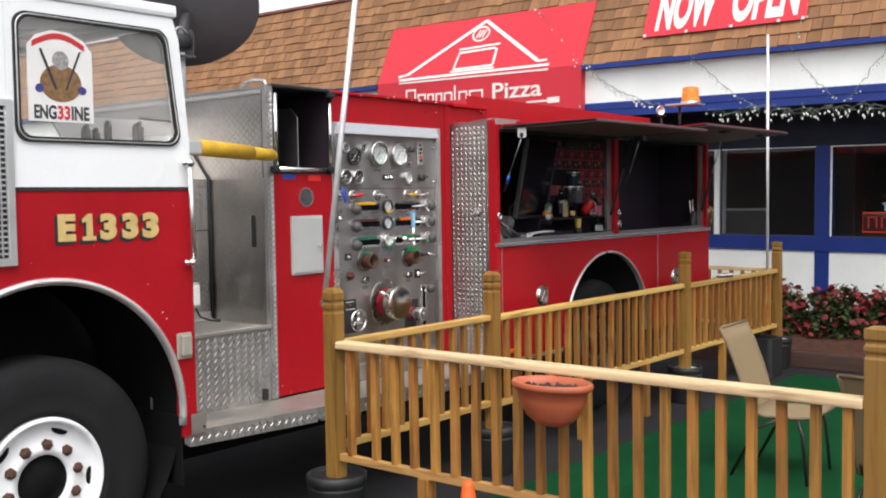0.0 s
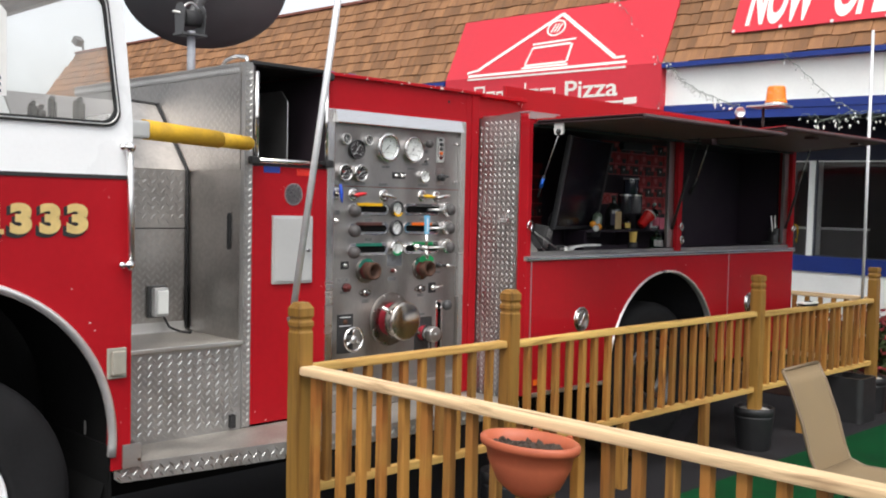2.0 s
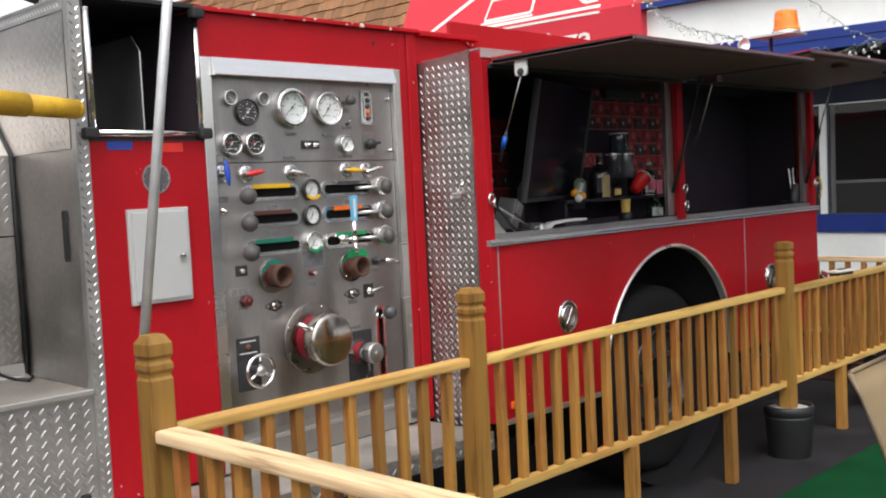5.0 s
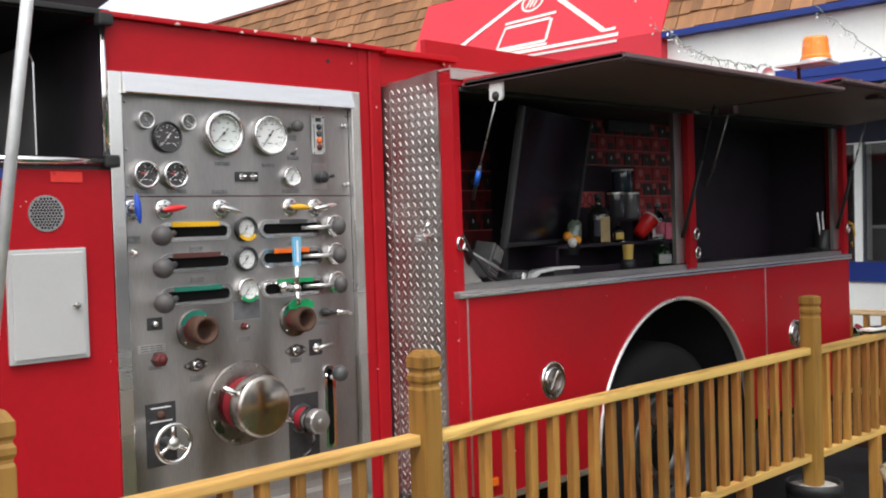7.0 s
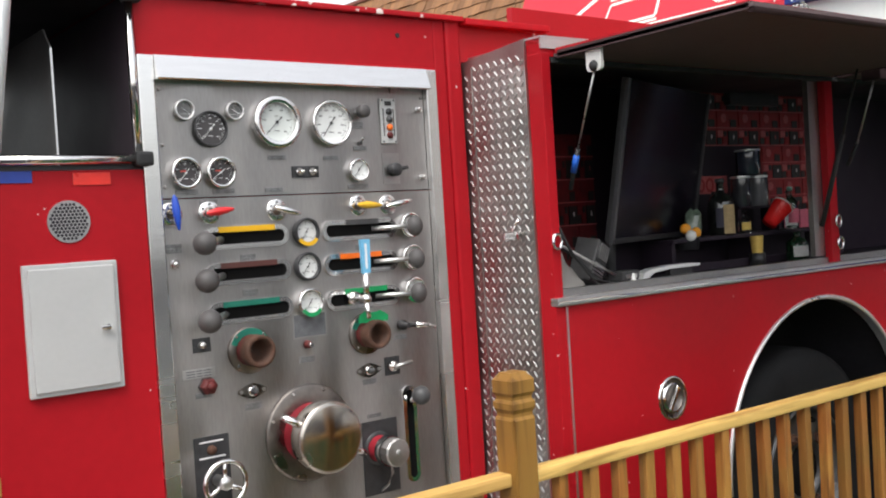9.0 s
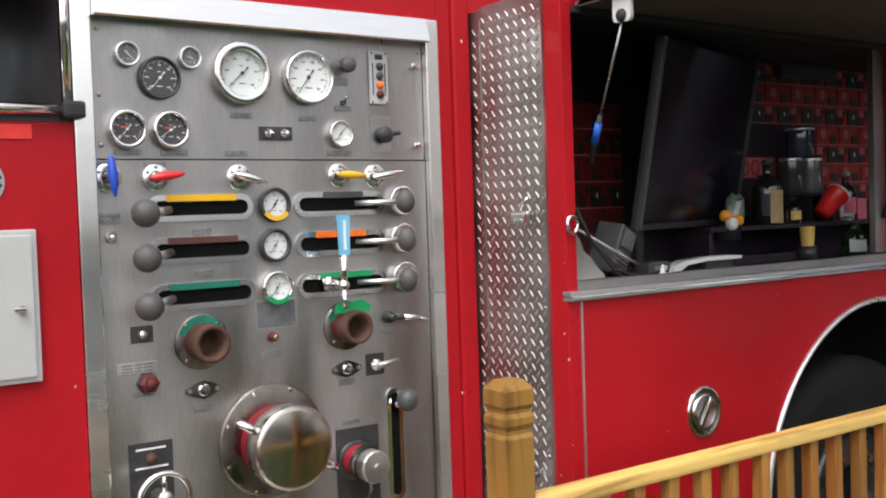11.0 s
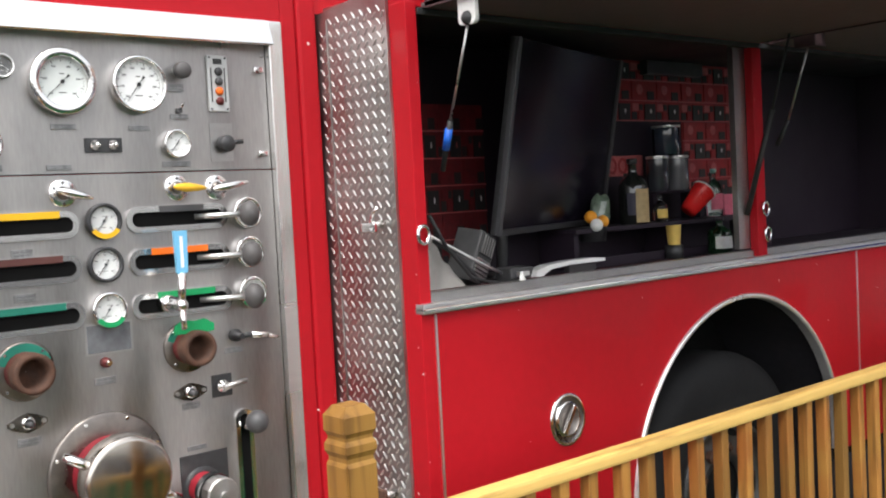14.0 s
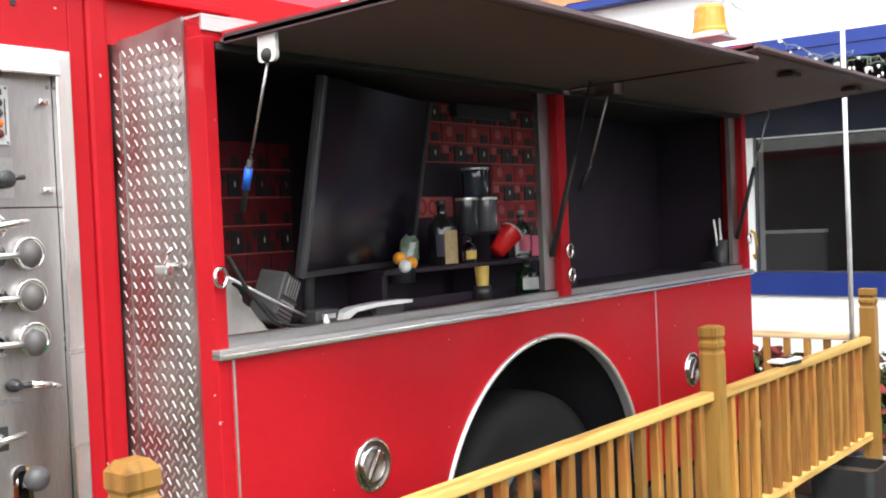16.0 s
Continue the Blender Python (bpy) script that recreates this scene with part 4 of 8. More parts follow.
gauge(4.866, 2.238, 0.033, DIALG, ALU, PRINTW, at=140, ticks=5, marks=PRINTW, depth=0.02, ring=0.2)
gauge(5.036, 2.238, 0.031, DIALG, ALU, PRINTW, at=150, ticks=5, marks=PRINTW, depth=0.02, ring=0.2)
gauge(4.951, 2.180, 0.057, DIALB, PLATEK, PRINTW, at=50, ticks=13, marks=PRINTW, depth=0.018, ring=0.12)
gauge(5.183, 2.203, 0.087, DIALAGED, FRAME, at=43, ticks=11, depth=0.034, ring=0.27)
gauge(5.391, 2.202, 0.078, DIALW, CHROME, at=53, ticks=15, depth=0.032, ring=0.13)
gauge(4.856, 2.042, 0.050, DIALB, CHROME, PRINTW, at=50, ticks=9, marks=PRINTW, depth=0.028, ring=0.2, accent=PRINTR)
gauge(4.973, 2.042, 0.050, DIALB, CHROME, PRINTW, at=35, ticks=9, marks=PRINTW, depth=0.028, ring=0.2, accent=PRINTR)
gauge(5.494, 2.041, 0.040, DIALW, CHROME, at=53, ticks=7, depth=0.022, ring=0.16)
for (y, z, bez, col) in ((5.268, 1.837, PLATEK, YELP), (5.265, 1.721, PLATEK, None), (5.266, 1.600, CHROME, GREENP)):
    g = gauge(y, z, 0.048, DIALW, bez, at=55, ticks=9, depth=0.026, ring=0.2, parent=lowp, back=W + 0.001)
    if col:
        b = Build()
        b.prism(col, circle(y, z, 0.047, 14, radians(215), radians(325)) + list(reversed(circle(y, z, 0.034, 14, radians(215), radians(325)))), side_frame(W + 0.027), 0.001)
        part("colour_mark", b, g, "colour coded rim mark")
for (y, z, col) in ((5.700, 1.838, None), (5.700, 1.723, None), (5.702, 1.604, GREENP)):
    g = gauge(y, z, 0.046, DIALW, CHROME, at=55, ticks=9, depth=0.024, ring=0.2, parent=lowp, back=W + 0.001)
    if col:
        b = Build()
        b.prism(col, circle(y, z, 0.045, 14, radians(215), radians(325)) + list(reversed(circle(y, z, 0.034, 14, radians(215), radians(325)))), side_frame(W + 0.025), 0.001)
        part("colour_mark", b, g, "colour coded rim mark")


def label_plate(y, z, w, h, parent, mat=PLATE, lines=2):
    """A small riveted name plate; its unreadable lines are plain bars."""
    b = Build()
    b.box(mat, W, W + 0.003, y - w / 2, y + w / 2, z - h / 2, z + h / 2, 0.0008)
    for k in range(lines):
        zz = z + (k - (lines - 1) / 2) * h / (lines + 0.6)
        for u0, u1 in ((-0.38, -0.12), (-0.07, 0.10), (0.15, 0.37)):
            b.box(FADED, W + 0.003, W + 0.0034, y + w * u0, y + w * u1, zz - h * 0.045, zz + h * 0.045)
    return part("name_plate", b, parent)


for y, z, w, h in ((5.183, 2.088, 0.066, 0.014), (5.391, 2.085, 0.060, 0.014), (4.86, 1.983, 0.075, 0.016), (4.985, 1.983, 0.075, 0.016), (5.165, 1.982, 0.065, 0.014), (5.505, 2.198, 0.05, 0.022), (5.512, 2.118, 0.055, 0.014), (5.495, 1.985, 0.085, 0.015)):
    label_plate(y, z, w, h, pp)
for y, z, w, h in ((4.80, 1.953, 0.05, 0.012), (4.93, 1.95, 0.06, 0.012), (4.80, 1.81, 0.062, 0.028), (5.055, 1.765, 0.055, 0.022), (5.055, 1.652, 0.055, 0.022), (5.05, 1.525, 0.05, 0.016), (5.49, 1.772, 0.05, 0.018), (5.247, 1.410, 0.06, 0.02), (4.872, 1.345, 0.055, 0.016), (5.04, 1.285, 0.06, 0.022), (5.49, 1.30, 0.055, 0.02), (5.635, 1.44, 0.06, 0.018), (5.50, 1.178, 0.06, 0.014)):
    label_plate(y, z, w, h, lowp)
b = Build()
b.box(STEEL_D, W, W + 0.003, 5.20, 5.332, 1.482, 1.566)
b.box(FADED, W + 0.003, W + 0.0034, 5.206, 5.326, 1.487, 1.561)
part("instruction_plate", b, lowp, "worn grey instruction plate")
label_plate(4.86, 1.415, 0.11, 0.03, lowp, STEEL_D, 3)
# switches, knobs and lamps of the upper panel
b = Build()
b.box(PLATEK, W, W + 0.004, 5.236, 5.338, 2.02, 2.058)
sw = part("switch_plate", b, pp, "black plate with two chrome switches")
for y in (5.262, 5.312):
    b = Build()
    b.lathe(CHROME, [(0.015, 0), (0.013, 0.008), (0.006, 0.012), (0.0065, 0.026), (0.001, 0.029)], side_frame(W + 0.004, y, 2.039), 14)
    part("toggle", b, sw)
b = Build()
b.lathe(ALU, [(0.013, 0), (0.013, 0.025)], side_frame(W, 5.512, 2.243), 14)
b.lathe(GREYKNOB, [(0.020, 0.02), (0.023, 0.026), (0.023, 0.048), (0.019, 0.054), (0.001, 0.055)], side_frame(W, 5.512, 2.243), 20)
part("throttle_knob", b, pp, "grey push knob")
b = Build()
b.box(HARD, W, W + 0.012, 5.503, 5.518, 2.128, 2.14, 0.002)
b.rod(CHROME, (W + 0.01, 5.511, 2.138), (W + 0.028, 5.513, 2.152), 0.004)
part("toggle_switch", b, pp)
b = Build()
b.box(GREYBOX, W, W + 0.010, 5.604, 5.668, 2.133, 2.294, 0.003)
b.box(PRINTB, W + 0.010, W + 0.0106, 5.622, 5.65, 2.268, 2.284)
b.box(PRINTB, W + 0.010, W + 0.0106, 5.612, 5.616, 2.16, 2.258)
b.box(PRINTB, W + 0.010, W + 0.0106, 5.655, 5.659, 2.16, 2.258)
mod = part("control_module", b, pp, "pale blue-grey control module")
for k, mt in enumerate((PLATEK, HARD, ORAP, DULLRED)):
    b = Build()
    b.lathe(mt, [(0.012, 0), (0.012, 0.006), (0.009, 0.010), (0.001, 0.011)], side_frame(W + 0.010, 5.637, 2.247 - 0.028 * k), 16)
    part("push_button", b, mod)
for y, z in ((5.611, 2.287), (5.661, 2.287), (5.611, 2.14), (5.661, 2.14)):
    b = Build()
    b.lathe(PLATEK, [(0.0035, 0), (0.003, 0.002)], side_frame(W + 0.010, y, z), 8)
    part("screw", b, mod)
b = Build()
b.box(STEEL_D, W, W + 0.002, 5.603, 5.675, 1.99, 2.10)
b.lathe(PLATEK, [(0.024, 0.002), (0.024, 0.03), (0.020, 0.034), (0.001, 0.035)], side_frame(W, 5.645, 2.04), 20)
b.rod(PLATEK, (W + 0.025, 5.655, 2.042), (W + 0.03, 5.692, 2.046), 0.007)
part("selector_switch", b, pp, "black rotary selector")
for z in (2.257, 2.011):
    b = Build()
    b.box(CHROME, W, W + 0.014, 5.755, 5.785, z - 0.008, z + 0.008, 0.003)
    b.rod(CHROME, (W + 0.01, 5.765, z), (W + 0.032, 5.765, z), 0.006)
    part("panel_latch", b, pp, "chrome thumb latch")
for y, z in ((4.792, 2.30), (4.792, 2.13), (4.792, 2.0), (5.79, 2.30)):
    b = Build()
    b.lathe(STEEL_D, [(0.006, 0), (0.005, 0.003), (0.001, 0.004)], side_frame(W, y, z), 10)
    part("panel_screw", b, pp)


def quarter_valve(y, z, handle, tip, lift=0.05, over=0.45):
    """A drain valve: bolted round flange, stem and a tapered lever that points to the tip."""
    b = Build()
    b.lathe(FRAME, [(0.037, 0), (0.037, 0.005), (0.034, 0.008), (0.017, 0.008)], side_frame(W + 0.001, y, z), 28, caps=False)
    b.lathe(FLANGE, [(0.017, 0.008), (0.014, 0.012), (0.010, 0.014), (0.009, lift)], side_frame(W + 0.001, y, z), 18)
    v = part("drain_valve", b, lowp, "chrome quarter-turn valve")
    for k in range(6):
        a = radians(30 + 60 * k)
        b = Build()
        b.lathe(HARD, [(0.0042, 0), (0.0036, 0.003)], side_frame(W + 0.009, y + 0.027 * math.cos(a), z + 0.027 * math.sin(a)), 6, smooth=False)
        part("bolt", b, v)
    c, t = Vector((W + lift, y, z)), Vector((W + lift + 0.006, y + tip[0], z + tip[1]))
    back = c - (t - c) * over
    run_ = (t - back).length
    b = Build()
    b.lathe(handle, [(0.003, 0.0), (0.0085, 0.10 * run_), (0.0125, 0.34 * run_), (0.0125, 0.48 * run_), (0.0095, 0.75 * run_), (0.0045, 0.96 * run_), (0.001, run_)], Matrix.Translation(back) @ (t - back).to_track_quat("Z", "Y").to_matrix().to_4x4(), 14, caps=False)
    part("lever", b, v, "tapered valve lever")


quarter_valve(4.803, 1.917, BLUP, (0.002, -0.052), over=1.1)
quarter_valve(4.930, 1.916, REDP, (0.062, 0.008))
quarter_valve(5.168, 1.915, CHROME, (0.062, -0.018))
quarter_valve(5.488, 1.918, YELLOW, (0.066, -0.004))
quarter_valve(5.612, 1.915, CHROME, (0.075, 0.012))


def slot_plate(y0, y1, z, parent, h=0.036):
    m = side_frame(W + 0.001)
    o, i = round_rect(y0, y1, z - h, z + h, h - 0.001, 9), round_rect(y0 + 0.016, y1 - 0.016, z - h + 0.016, z + h - 0.016, h - 0.0175, 9)
    b = Build()
    b.prism(FRAME, o, m, 0.007, i)
    b.prism(SLOT, i, m, 0.0015)
    return part("lever_slot", b, parent, "chrome lever slot surround")


for z, col in ((1.833, YELP), (1.718, BRNP), (1.594, TEALP)):
    sl = slot_plate(4.905, 5.205, z, lowp)
    b = Build()
    b.box(col, W + 0.008, W + 0.0095, 4.955, 5.155, z + 0.018, z + 0.036)
    part("colour_strip", b, sl, "colour coded strip")
    b = Build()
    b.rod(ALU, (W, 4.965, z - 0.004), (W + 0.085, 4.885, z - 0.012), 0.011)
    b.ball(GREYKNOB, (W + 0.098, 4.866, z - 0.012), 0.037)
    part("pull_lever", b, sl, "steel rod with a grey ball knob")
for z, col, yy in ((1.834, HARD, (5.43, 5.565)), (1.718, ORAP, (5.40, 5.57)), (1.596, GREENP, (5.41, 5.585))):
    sl = slot_plate(5.335, 5.64, z, lowp)
    b = Build()
    b.box(col, W + 0.008, W + 0.0095, yy[0], yy[1], z + 0.018, z + 0.036)
    part("colour_strip", b, sl, "colour coded strip")
    b = Build()
    b.rod(ALU, (W, 5.54, z), (W + 0.07, 5.655, z + 0.002), 0.008)
    b.ball(GREYKNOB, (W + 0.078, 5.672, z + 0.002), 0.037, pose(W + 0.078, 5.672, z + 0.002) @ Matrix.Diagonal((0.8, 0.8, 1.0, 1)))
    part("pull_lever", b, sl, "steel rod with a grey ball knob")
# beer tap
b = Build()
b.rod(CHROME, (W, 5.43, 1.60), (W + 0.05, 5.43, 1.60), 0.026, 20, 0.021)
b.rod(CHROME, (W + 0.05, 5.43, 1.60), (W + 0.10, 5.432, 1.598), 0.013)
b.ball(CHROME, (W + 0.105, 5.432, 1.598), 0.018)
b.rod(CHROME, (W + 0.105, 5.432, 1.595), (W + 0.125, 5.425, 1.535), 0.0095, 12, 0.008)
b.rod(CHROME, (W + 0.105, 5.432, 1.60), (W + 0.10, 5.440, 1.685), 0.010, 12, 0.013)
tap = part("beer_tap", b, lowp, "chrome beer tap")
b = Build()
TAPBLUE = material("light_blue_tap_handle", (0.16, 0.45, 0.68), 0.35, vary=0.06, scale=12)
b.prism(TAPBLUE, [(-0.015, 0), (0.015, 0), (0.019, 0.115), (-0.019, 0.115)], side_frame(W + 0.094, 5.441, 1.685), 0.012)
b.box(PRINTW, W + 0.106, W + 0.1064, 5.4365, 5.4455, 1.70, 1.785)
part("tap_handle", b, tap, "light blue tap handle")


def hose_port(y, z, col, r=0.073):
    m = side_frame(W + 0.001, y, z)
    b = Build()
    b.lathe(FLANGE, [(r, 0), (r, 0.008), (r * 0.95, 0.011), (r * 0.6, 0.011)], m, 36, caps=False)
    pt = part("hose_port", b, lowp, "discharge port with a dull steel flange")
    b = Build()
    b.prism(col, circle(0, 0, r * 0.93, 16, radians(20), radians(160)) + list(reversed(circle(0, 0, r * 0.55, 16, radians(20), radians(160)))), m @ Matrix.Translation((0, 0, 0.011)), 0.002)
    part("colour_tag", b, pt, "green colour tag")
    b = Build()
    b.lathe(DULLRED, [(r * 0.66, 0.010), (r * 0.66, 0.035)], m, 32, caps=False)
    b.lathe(RUST, [(r * 0.66, 0.035), (r * 0.68, 0.04), (r * 0.68, 0.082), (r * 0.62, 0.086), (r * 0.50, 0.086), (r * 0.48, 0.02), (0.001, 0.015)], m, 32, caps=False)
    part("threaded_nipple", b, pt, "rusty threaded hose nipple")
    for k in range(4):
        a = radians(45 + 90 * k)
        b = Build()
        b.lathe(CHROME, [(0.005, 0), (0.004, 0.004)], m @ Matrix.Translation((r * 0.86 * math.cos(a), r * 0.86 * math.sin(a), 0.010)), 8)
        part("bolt", b, pt)


hose_port(5.038, 1.468, TEALP, 0.077)
hose_port(5.490, 1.470, TEALP)
b = Build()
b.prism(GREENP, [(5.43, 1.512), (5.55, 1.512), (5.552, 1.532), (5.52, 1.55), (5.49, 1.545), (5.455, 1.552), (5.432, 1.536)], side_frame(W + 0.05), 0.003)
part("drip_tag", b, lowp, "bright green plastic tag")


def small_fitting(name, build, label=""):
    part(name, build, lowp, label)


b = Build()
b.box(PLATEK, W, W + 0.003, 4.845, 4.905, 1.48, 1.525)
b.lathe(ALU, [(0.012, 0.003), (0.010, 0.018), (0.001, 0.02)], side_frame(W, 4.875, 1.502), 14)
small_fitting("primer_switch", b, "chrome button on a black plate")
b = Build()
b.lathe(CHROME, [(0.017, 0), (0.015, 0.008), (0.008, 0.010), (0.0085, 0.02), (0.001, 0.024)], side_frame(W, 4.805, 1.762), 18)
small_fitting("push_valve", b, "small chrome push valve")
b = Build()
b.lathe(DULLRED, [(0.014, 0), (0.013, 0.02), (0.009, 0.028), (0.001, 0.03)], side_frame(W, 5.250, 1.460), 14)
b.lathe(CHROME, [(0.008, 0.026), (0.007, 0.036)], side_frame(W, 5.250, 1.460), 12)
small_fitting("test_port", b, "small red test port")
b = Build()
b.lathe(PLATEK, [(0.030, 0), (0.029, 0.010)], side_frame(W, 4.884, 1.373), 6, smooth=False)
b.lathe(DULLRED, [(0.027, 0.010), (0.026, 0.028), (0.020, 0.033), (0.001, 0.034)], side_frame(W, 4.884, 1.373), 6, smooth=False)
b.lathe(DULLRED, [(0.015, 0.033), (0.013, 0.042), (0.001, 0.044)], side_frame(W, 4.884, 1.373), 16)
small_fitting("relief_cap", b, "dark red hexagonal relief cap")
for y, z in ((5.038, 1.335), (5.49, 1.34)):
    b = Build()
    b.prism(FLANGE, [(y - 0.050, z - 0.006), (y - 0.050, z + 0.006), (y - 0.024, z + 0.019), (y, z + 0.026), (y + 0.024, z + 0.019), (y + 0.050, z + 0.006), (y + 0.050, z - 0.006), (y + 0.024, z - 0.019), (y, z - 0.026), (y - 0.024, z - 0.019)], side_frame(W), 0.006)
    for e in (-0.040, 0.040):
        b.lathe(STEEL_D, [(0.0065, 0.006), (0.006, 0.011)], side_frame(W, y + e, z), 6, smooth=False)
    b.lathe(CHROME, [(0.018, 0.006), (0.017, 0.012), (0.012, 0.014)], side_frame(W, y, z), 18, caps=False)
    b.lathe(HARD, [(0.012, 0.010), (0.009, 0.014), (0.008, 0.034), (0.001, 0.035)], side_frame(W, y, z), 14)
    small_fitting("diamond_fitting", b, "diamond shaped flange fitting")
b = Build()
b.box(PLATEK, W, W + 0.003, 5.558, 5.622, 1.31, 1.375)
b.lathe(CHROME, [(0.02, 0.003), (0.018, 0.018), (0.010, 0.02), (0.009, 0.035)], side_frame(W, 5.588, 1.342), 16)
b.rod(STEEL_D, (W + 0.03, 5.58, 1.34), (W + 0.035, 5.655, 1.352), 0.010, 10, 0.007)
small_fitting("small_lever", b, "short lever on a black plate")
b = Build()
b.lathe(PLATEK, [(0.018, 0), (0.018, 0.02), (0.010, 0.026), (0.009, 0.05)], side_frame(W, 5.64, 1.483), 16)
b.rod(PLATEK, (W + 0.03, 5.645, 1.483), (W + 0.04, 5.685, 1.482), 0.008)
b.rod(CHROME, (W + 0.038, 5.675, 1.482), (W + 0.045, 5.73, 1.475), 0.012, 10, 0.009)
b.rod(CHROME, (W + 0.042, 5.715, 1.478), (W + 0.046, 5.76, 1.465), 0.007)
small_fitting("bleeder_cock", b, "black stem with a chrome bleeder cock")
COLLAR = material("dark_red_collar_paint", (0.30, 0.014, 0.028), 0.45, vary=0.2, scale=14)
# main suction inlet with its cap
m = side_frame(W + 0.001, 5.238, 1.165)
b = Build()
b.lathe(FLANGE, [(0.163, 0), (0.163, 0.006), (0.155, 0.010), (0.10, 0.010)], m, 56, caps=False)
inlet = part("suction_inlet", b, lowp, "large polished inlet flange")
for k in range(8):
    a = radians(22 + 45 * k)
    b = Build()
    b.lathe(CHROME, [(0.006, 0), (0.005, 0.004)], m @ Matrix.Translation((0.148 * math.cos(a), 0.148 * math.sin(a), 0.009)), 8)
    part("bolt", b, inlet)
b = Build()
b.lathe(COLLAR, [(0.100, 0.005), (0.100, 0.062), (0.104, 0.064), (0.104, 0.075)], m, 48, caps=False)
part("red_collar", b, inlet, "red painted collar")
MIRROR = material("polished_cap", (0.50, 0.46, 0.415), 0.2, 1.0, vary=0.05, scale=6, rough_vary=0.5)
b = Build()
b.lathe(MIRROR, [(0.104, 0.072), (0.115, 0.080), (0.119, 0.092), (0.119, 0.138), (0.114, 0.148), (0.104, 0.151), (0.001, 0.153)], m, 64, caps=False)
part("inlet_cap", b, inlet, "mirror polished inlet cap")
for a in (150, -30):
    c, s = math.cos(radians(a)), math.sin(radians(a))
    b = Build()
    b.rod(CHROME, m @ Vector((0.10 * c, 0.10 * s, 0.12)), m @ Vector((0.176 * c, 0.176 * s, 0.10)), 0.016, 12, 0.011)
    part("cap_handle", b, inlet, "chrome lug handle")
# small discharge with knurled cap
b = Build()
b.box(PLATEK, W, W + 0.005, 5.445, 5.592, 0.90, 1.16)
outp = part("outlet_plate", b, lowp, "dull steel outlet plate")
m = side_frame(W + 0.004, 5.508, 1.062)
b = Build()
b.lathe(PLATEK, [(0.060, 0), (0.060, 0.005), (0.046, 0.006)], m, 32, caps=False)
b.lathe(COLLAR, [(0.046, 0.004), (0.046, 0.055)], m, 32, caps=False)
part("outlet_collar", b, outp, "red outlet collar")
b = Build()
b.lathe(CHROME, [(0.048, 0.05), (0.053, 0.054), (0.053, 0.082)], m, 32, caps=False)
b.lathe(STEEL_D, [(0.049, 0.08), (0.049, 0.12), (0.045, 0.126), (0.012, 0.128), (0.011, 0.136), (0.001, 0.137)], m, 14, smooth=False, caps=False)
part("outlet_cap", b, outp, "dull knurled outlet cap")
b = Build()
b.tube(STEEL_D, [m @ Vector((0.03, -0.045, 0.03)), m @ Vector((0.035, -0.09, 0.03)), m @ Vector((0.02, -0.13, 0.02)), m @ Vector((0.0, -0.15, 0.005))], 0.005, 6)
part("cap_chain", b, outp, "dull keeper chain")
# vertical lever slot
o, i = round_rect(5.625, 5.682, 0.915, 1.262, 0.027, 9), round_rect(5.639, 5.668, 0.93, 1.247, 0.014, 9)
b = Build()
b.prism(CHROME, o, side_frame(W + 0.001), 0.007, i)
b.prism(SLOT, i, side_frame(W + 0.001), 0.0015)
vs = part("lever_slot", b, lowp, "vertical chrome lever slot")
b = Build()
b.rod(CHROME, (W, 5.652, 1.20), (W + 0.055, 5.66, 1.228), 0.012)
b.ball(HARD, (W + 0.07, 5.660, 1.232), 0.034)
part("pull_lever", b, vs, "steel rod with a grey ball knob")
# hand wheel
b = Build()
b.box(PLATEK, W, W + 0.004, 4.826, 4.945, 0.985, 1.215, 0.001)
b.box(PRINTW, W + 0.004, W + 0.0045, 4.845, 4.925, 1.195, 1.20)
b.box(PRINTW, W + 0.004, W + 0.0045, 4.842, 4.93, 1.145, 1.15)
hp = part("wheel_plate", b, lowp, "black plate of the hand wheel")
b = Build()
b.lathe(RUST, [(0.016, 0), (0.014, 0.01), (0.001, 0.014)], side_frame(W + 0.004, 4.884, 1.171), 14)
part("indicator", b, hp, "amber indicator")
hm = side_frame(W + 0.075, 4.893, 1.075)
b = Build()
b.tube(CHROME, [hm @ Vector((0.068 * math.cos(2 * math.pi * k / 32), 0.068 * math.sin(2 * math.pi * k / 32), 0)) for k in range(32)], 0.0085, 10, closed=True)
for a in (90, 210, 330):
    b.rod(CHROME, hm @ Vector((0.01 * math.cos(radians(a)), 0.01 * math.sin(radians(a)), -0.008)), hm @ Vector((0.066 * math.cos(radians(a)), 0.066 * math.sin(radians(a)), 0)), 0.009, 10, 0.006)
b.lathe(ALU, [(0.018, -0.06), (0.018, -0.01), (0.022, -0.008), (0.022, 0.006), (0.014, 0.012), (0.001, 0.013)], hm, 20)
part("hand_wheel", b, hp, "chrome three-spoke hand wheel")

# ---- rear body ----
RY, RZ, RR = 7.62, 0.70, 0.71
arch = [(RY + RR * math.cos(radians(180 - 6 * k)), RZ + RR * math.sin(radians(180 - 6 * k))) for k in range(0, 31)]
lower = [(6.044, 0.66), (arch[0][0], 0.66)] + arch + [(arch[-1][0], 0.66), (9.62, 0.66), (9.62, 1.525), (6.044, 1.525)]
b = Build()
b.prism(RED, lower, side_frame(S - 0.04), 0.04)
low = part("lower_side", b, truck, "red lower body side with a wheel arch and chipped paint")
b = Build()
b.box(RED, S - 0.11, S + 0.002, 6.001, 6.043, 0.66, 2.408, 0.004)
part("front_pillar", b, truck, "red front pillar of the rear body")
b = Build()
b.box(RED, S - 0.035, S, 7.738, 7.802, 1.555, 2.385, 0.003)
part("centre_pillar", b, truck, "red pillar between the serving openings")
b = Build()
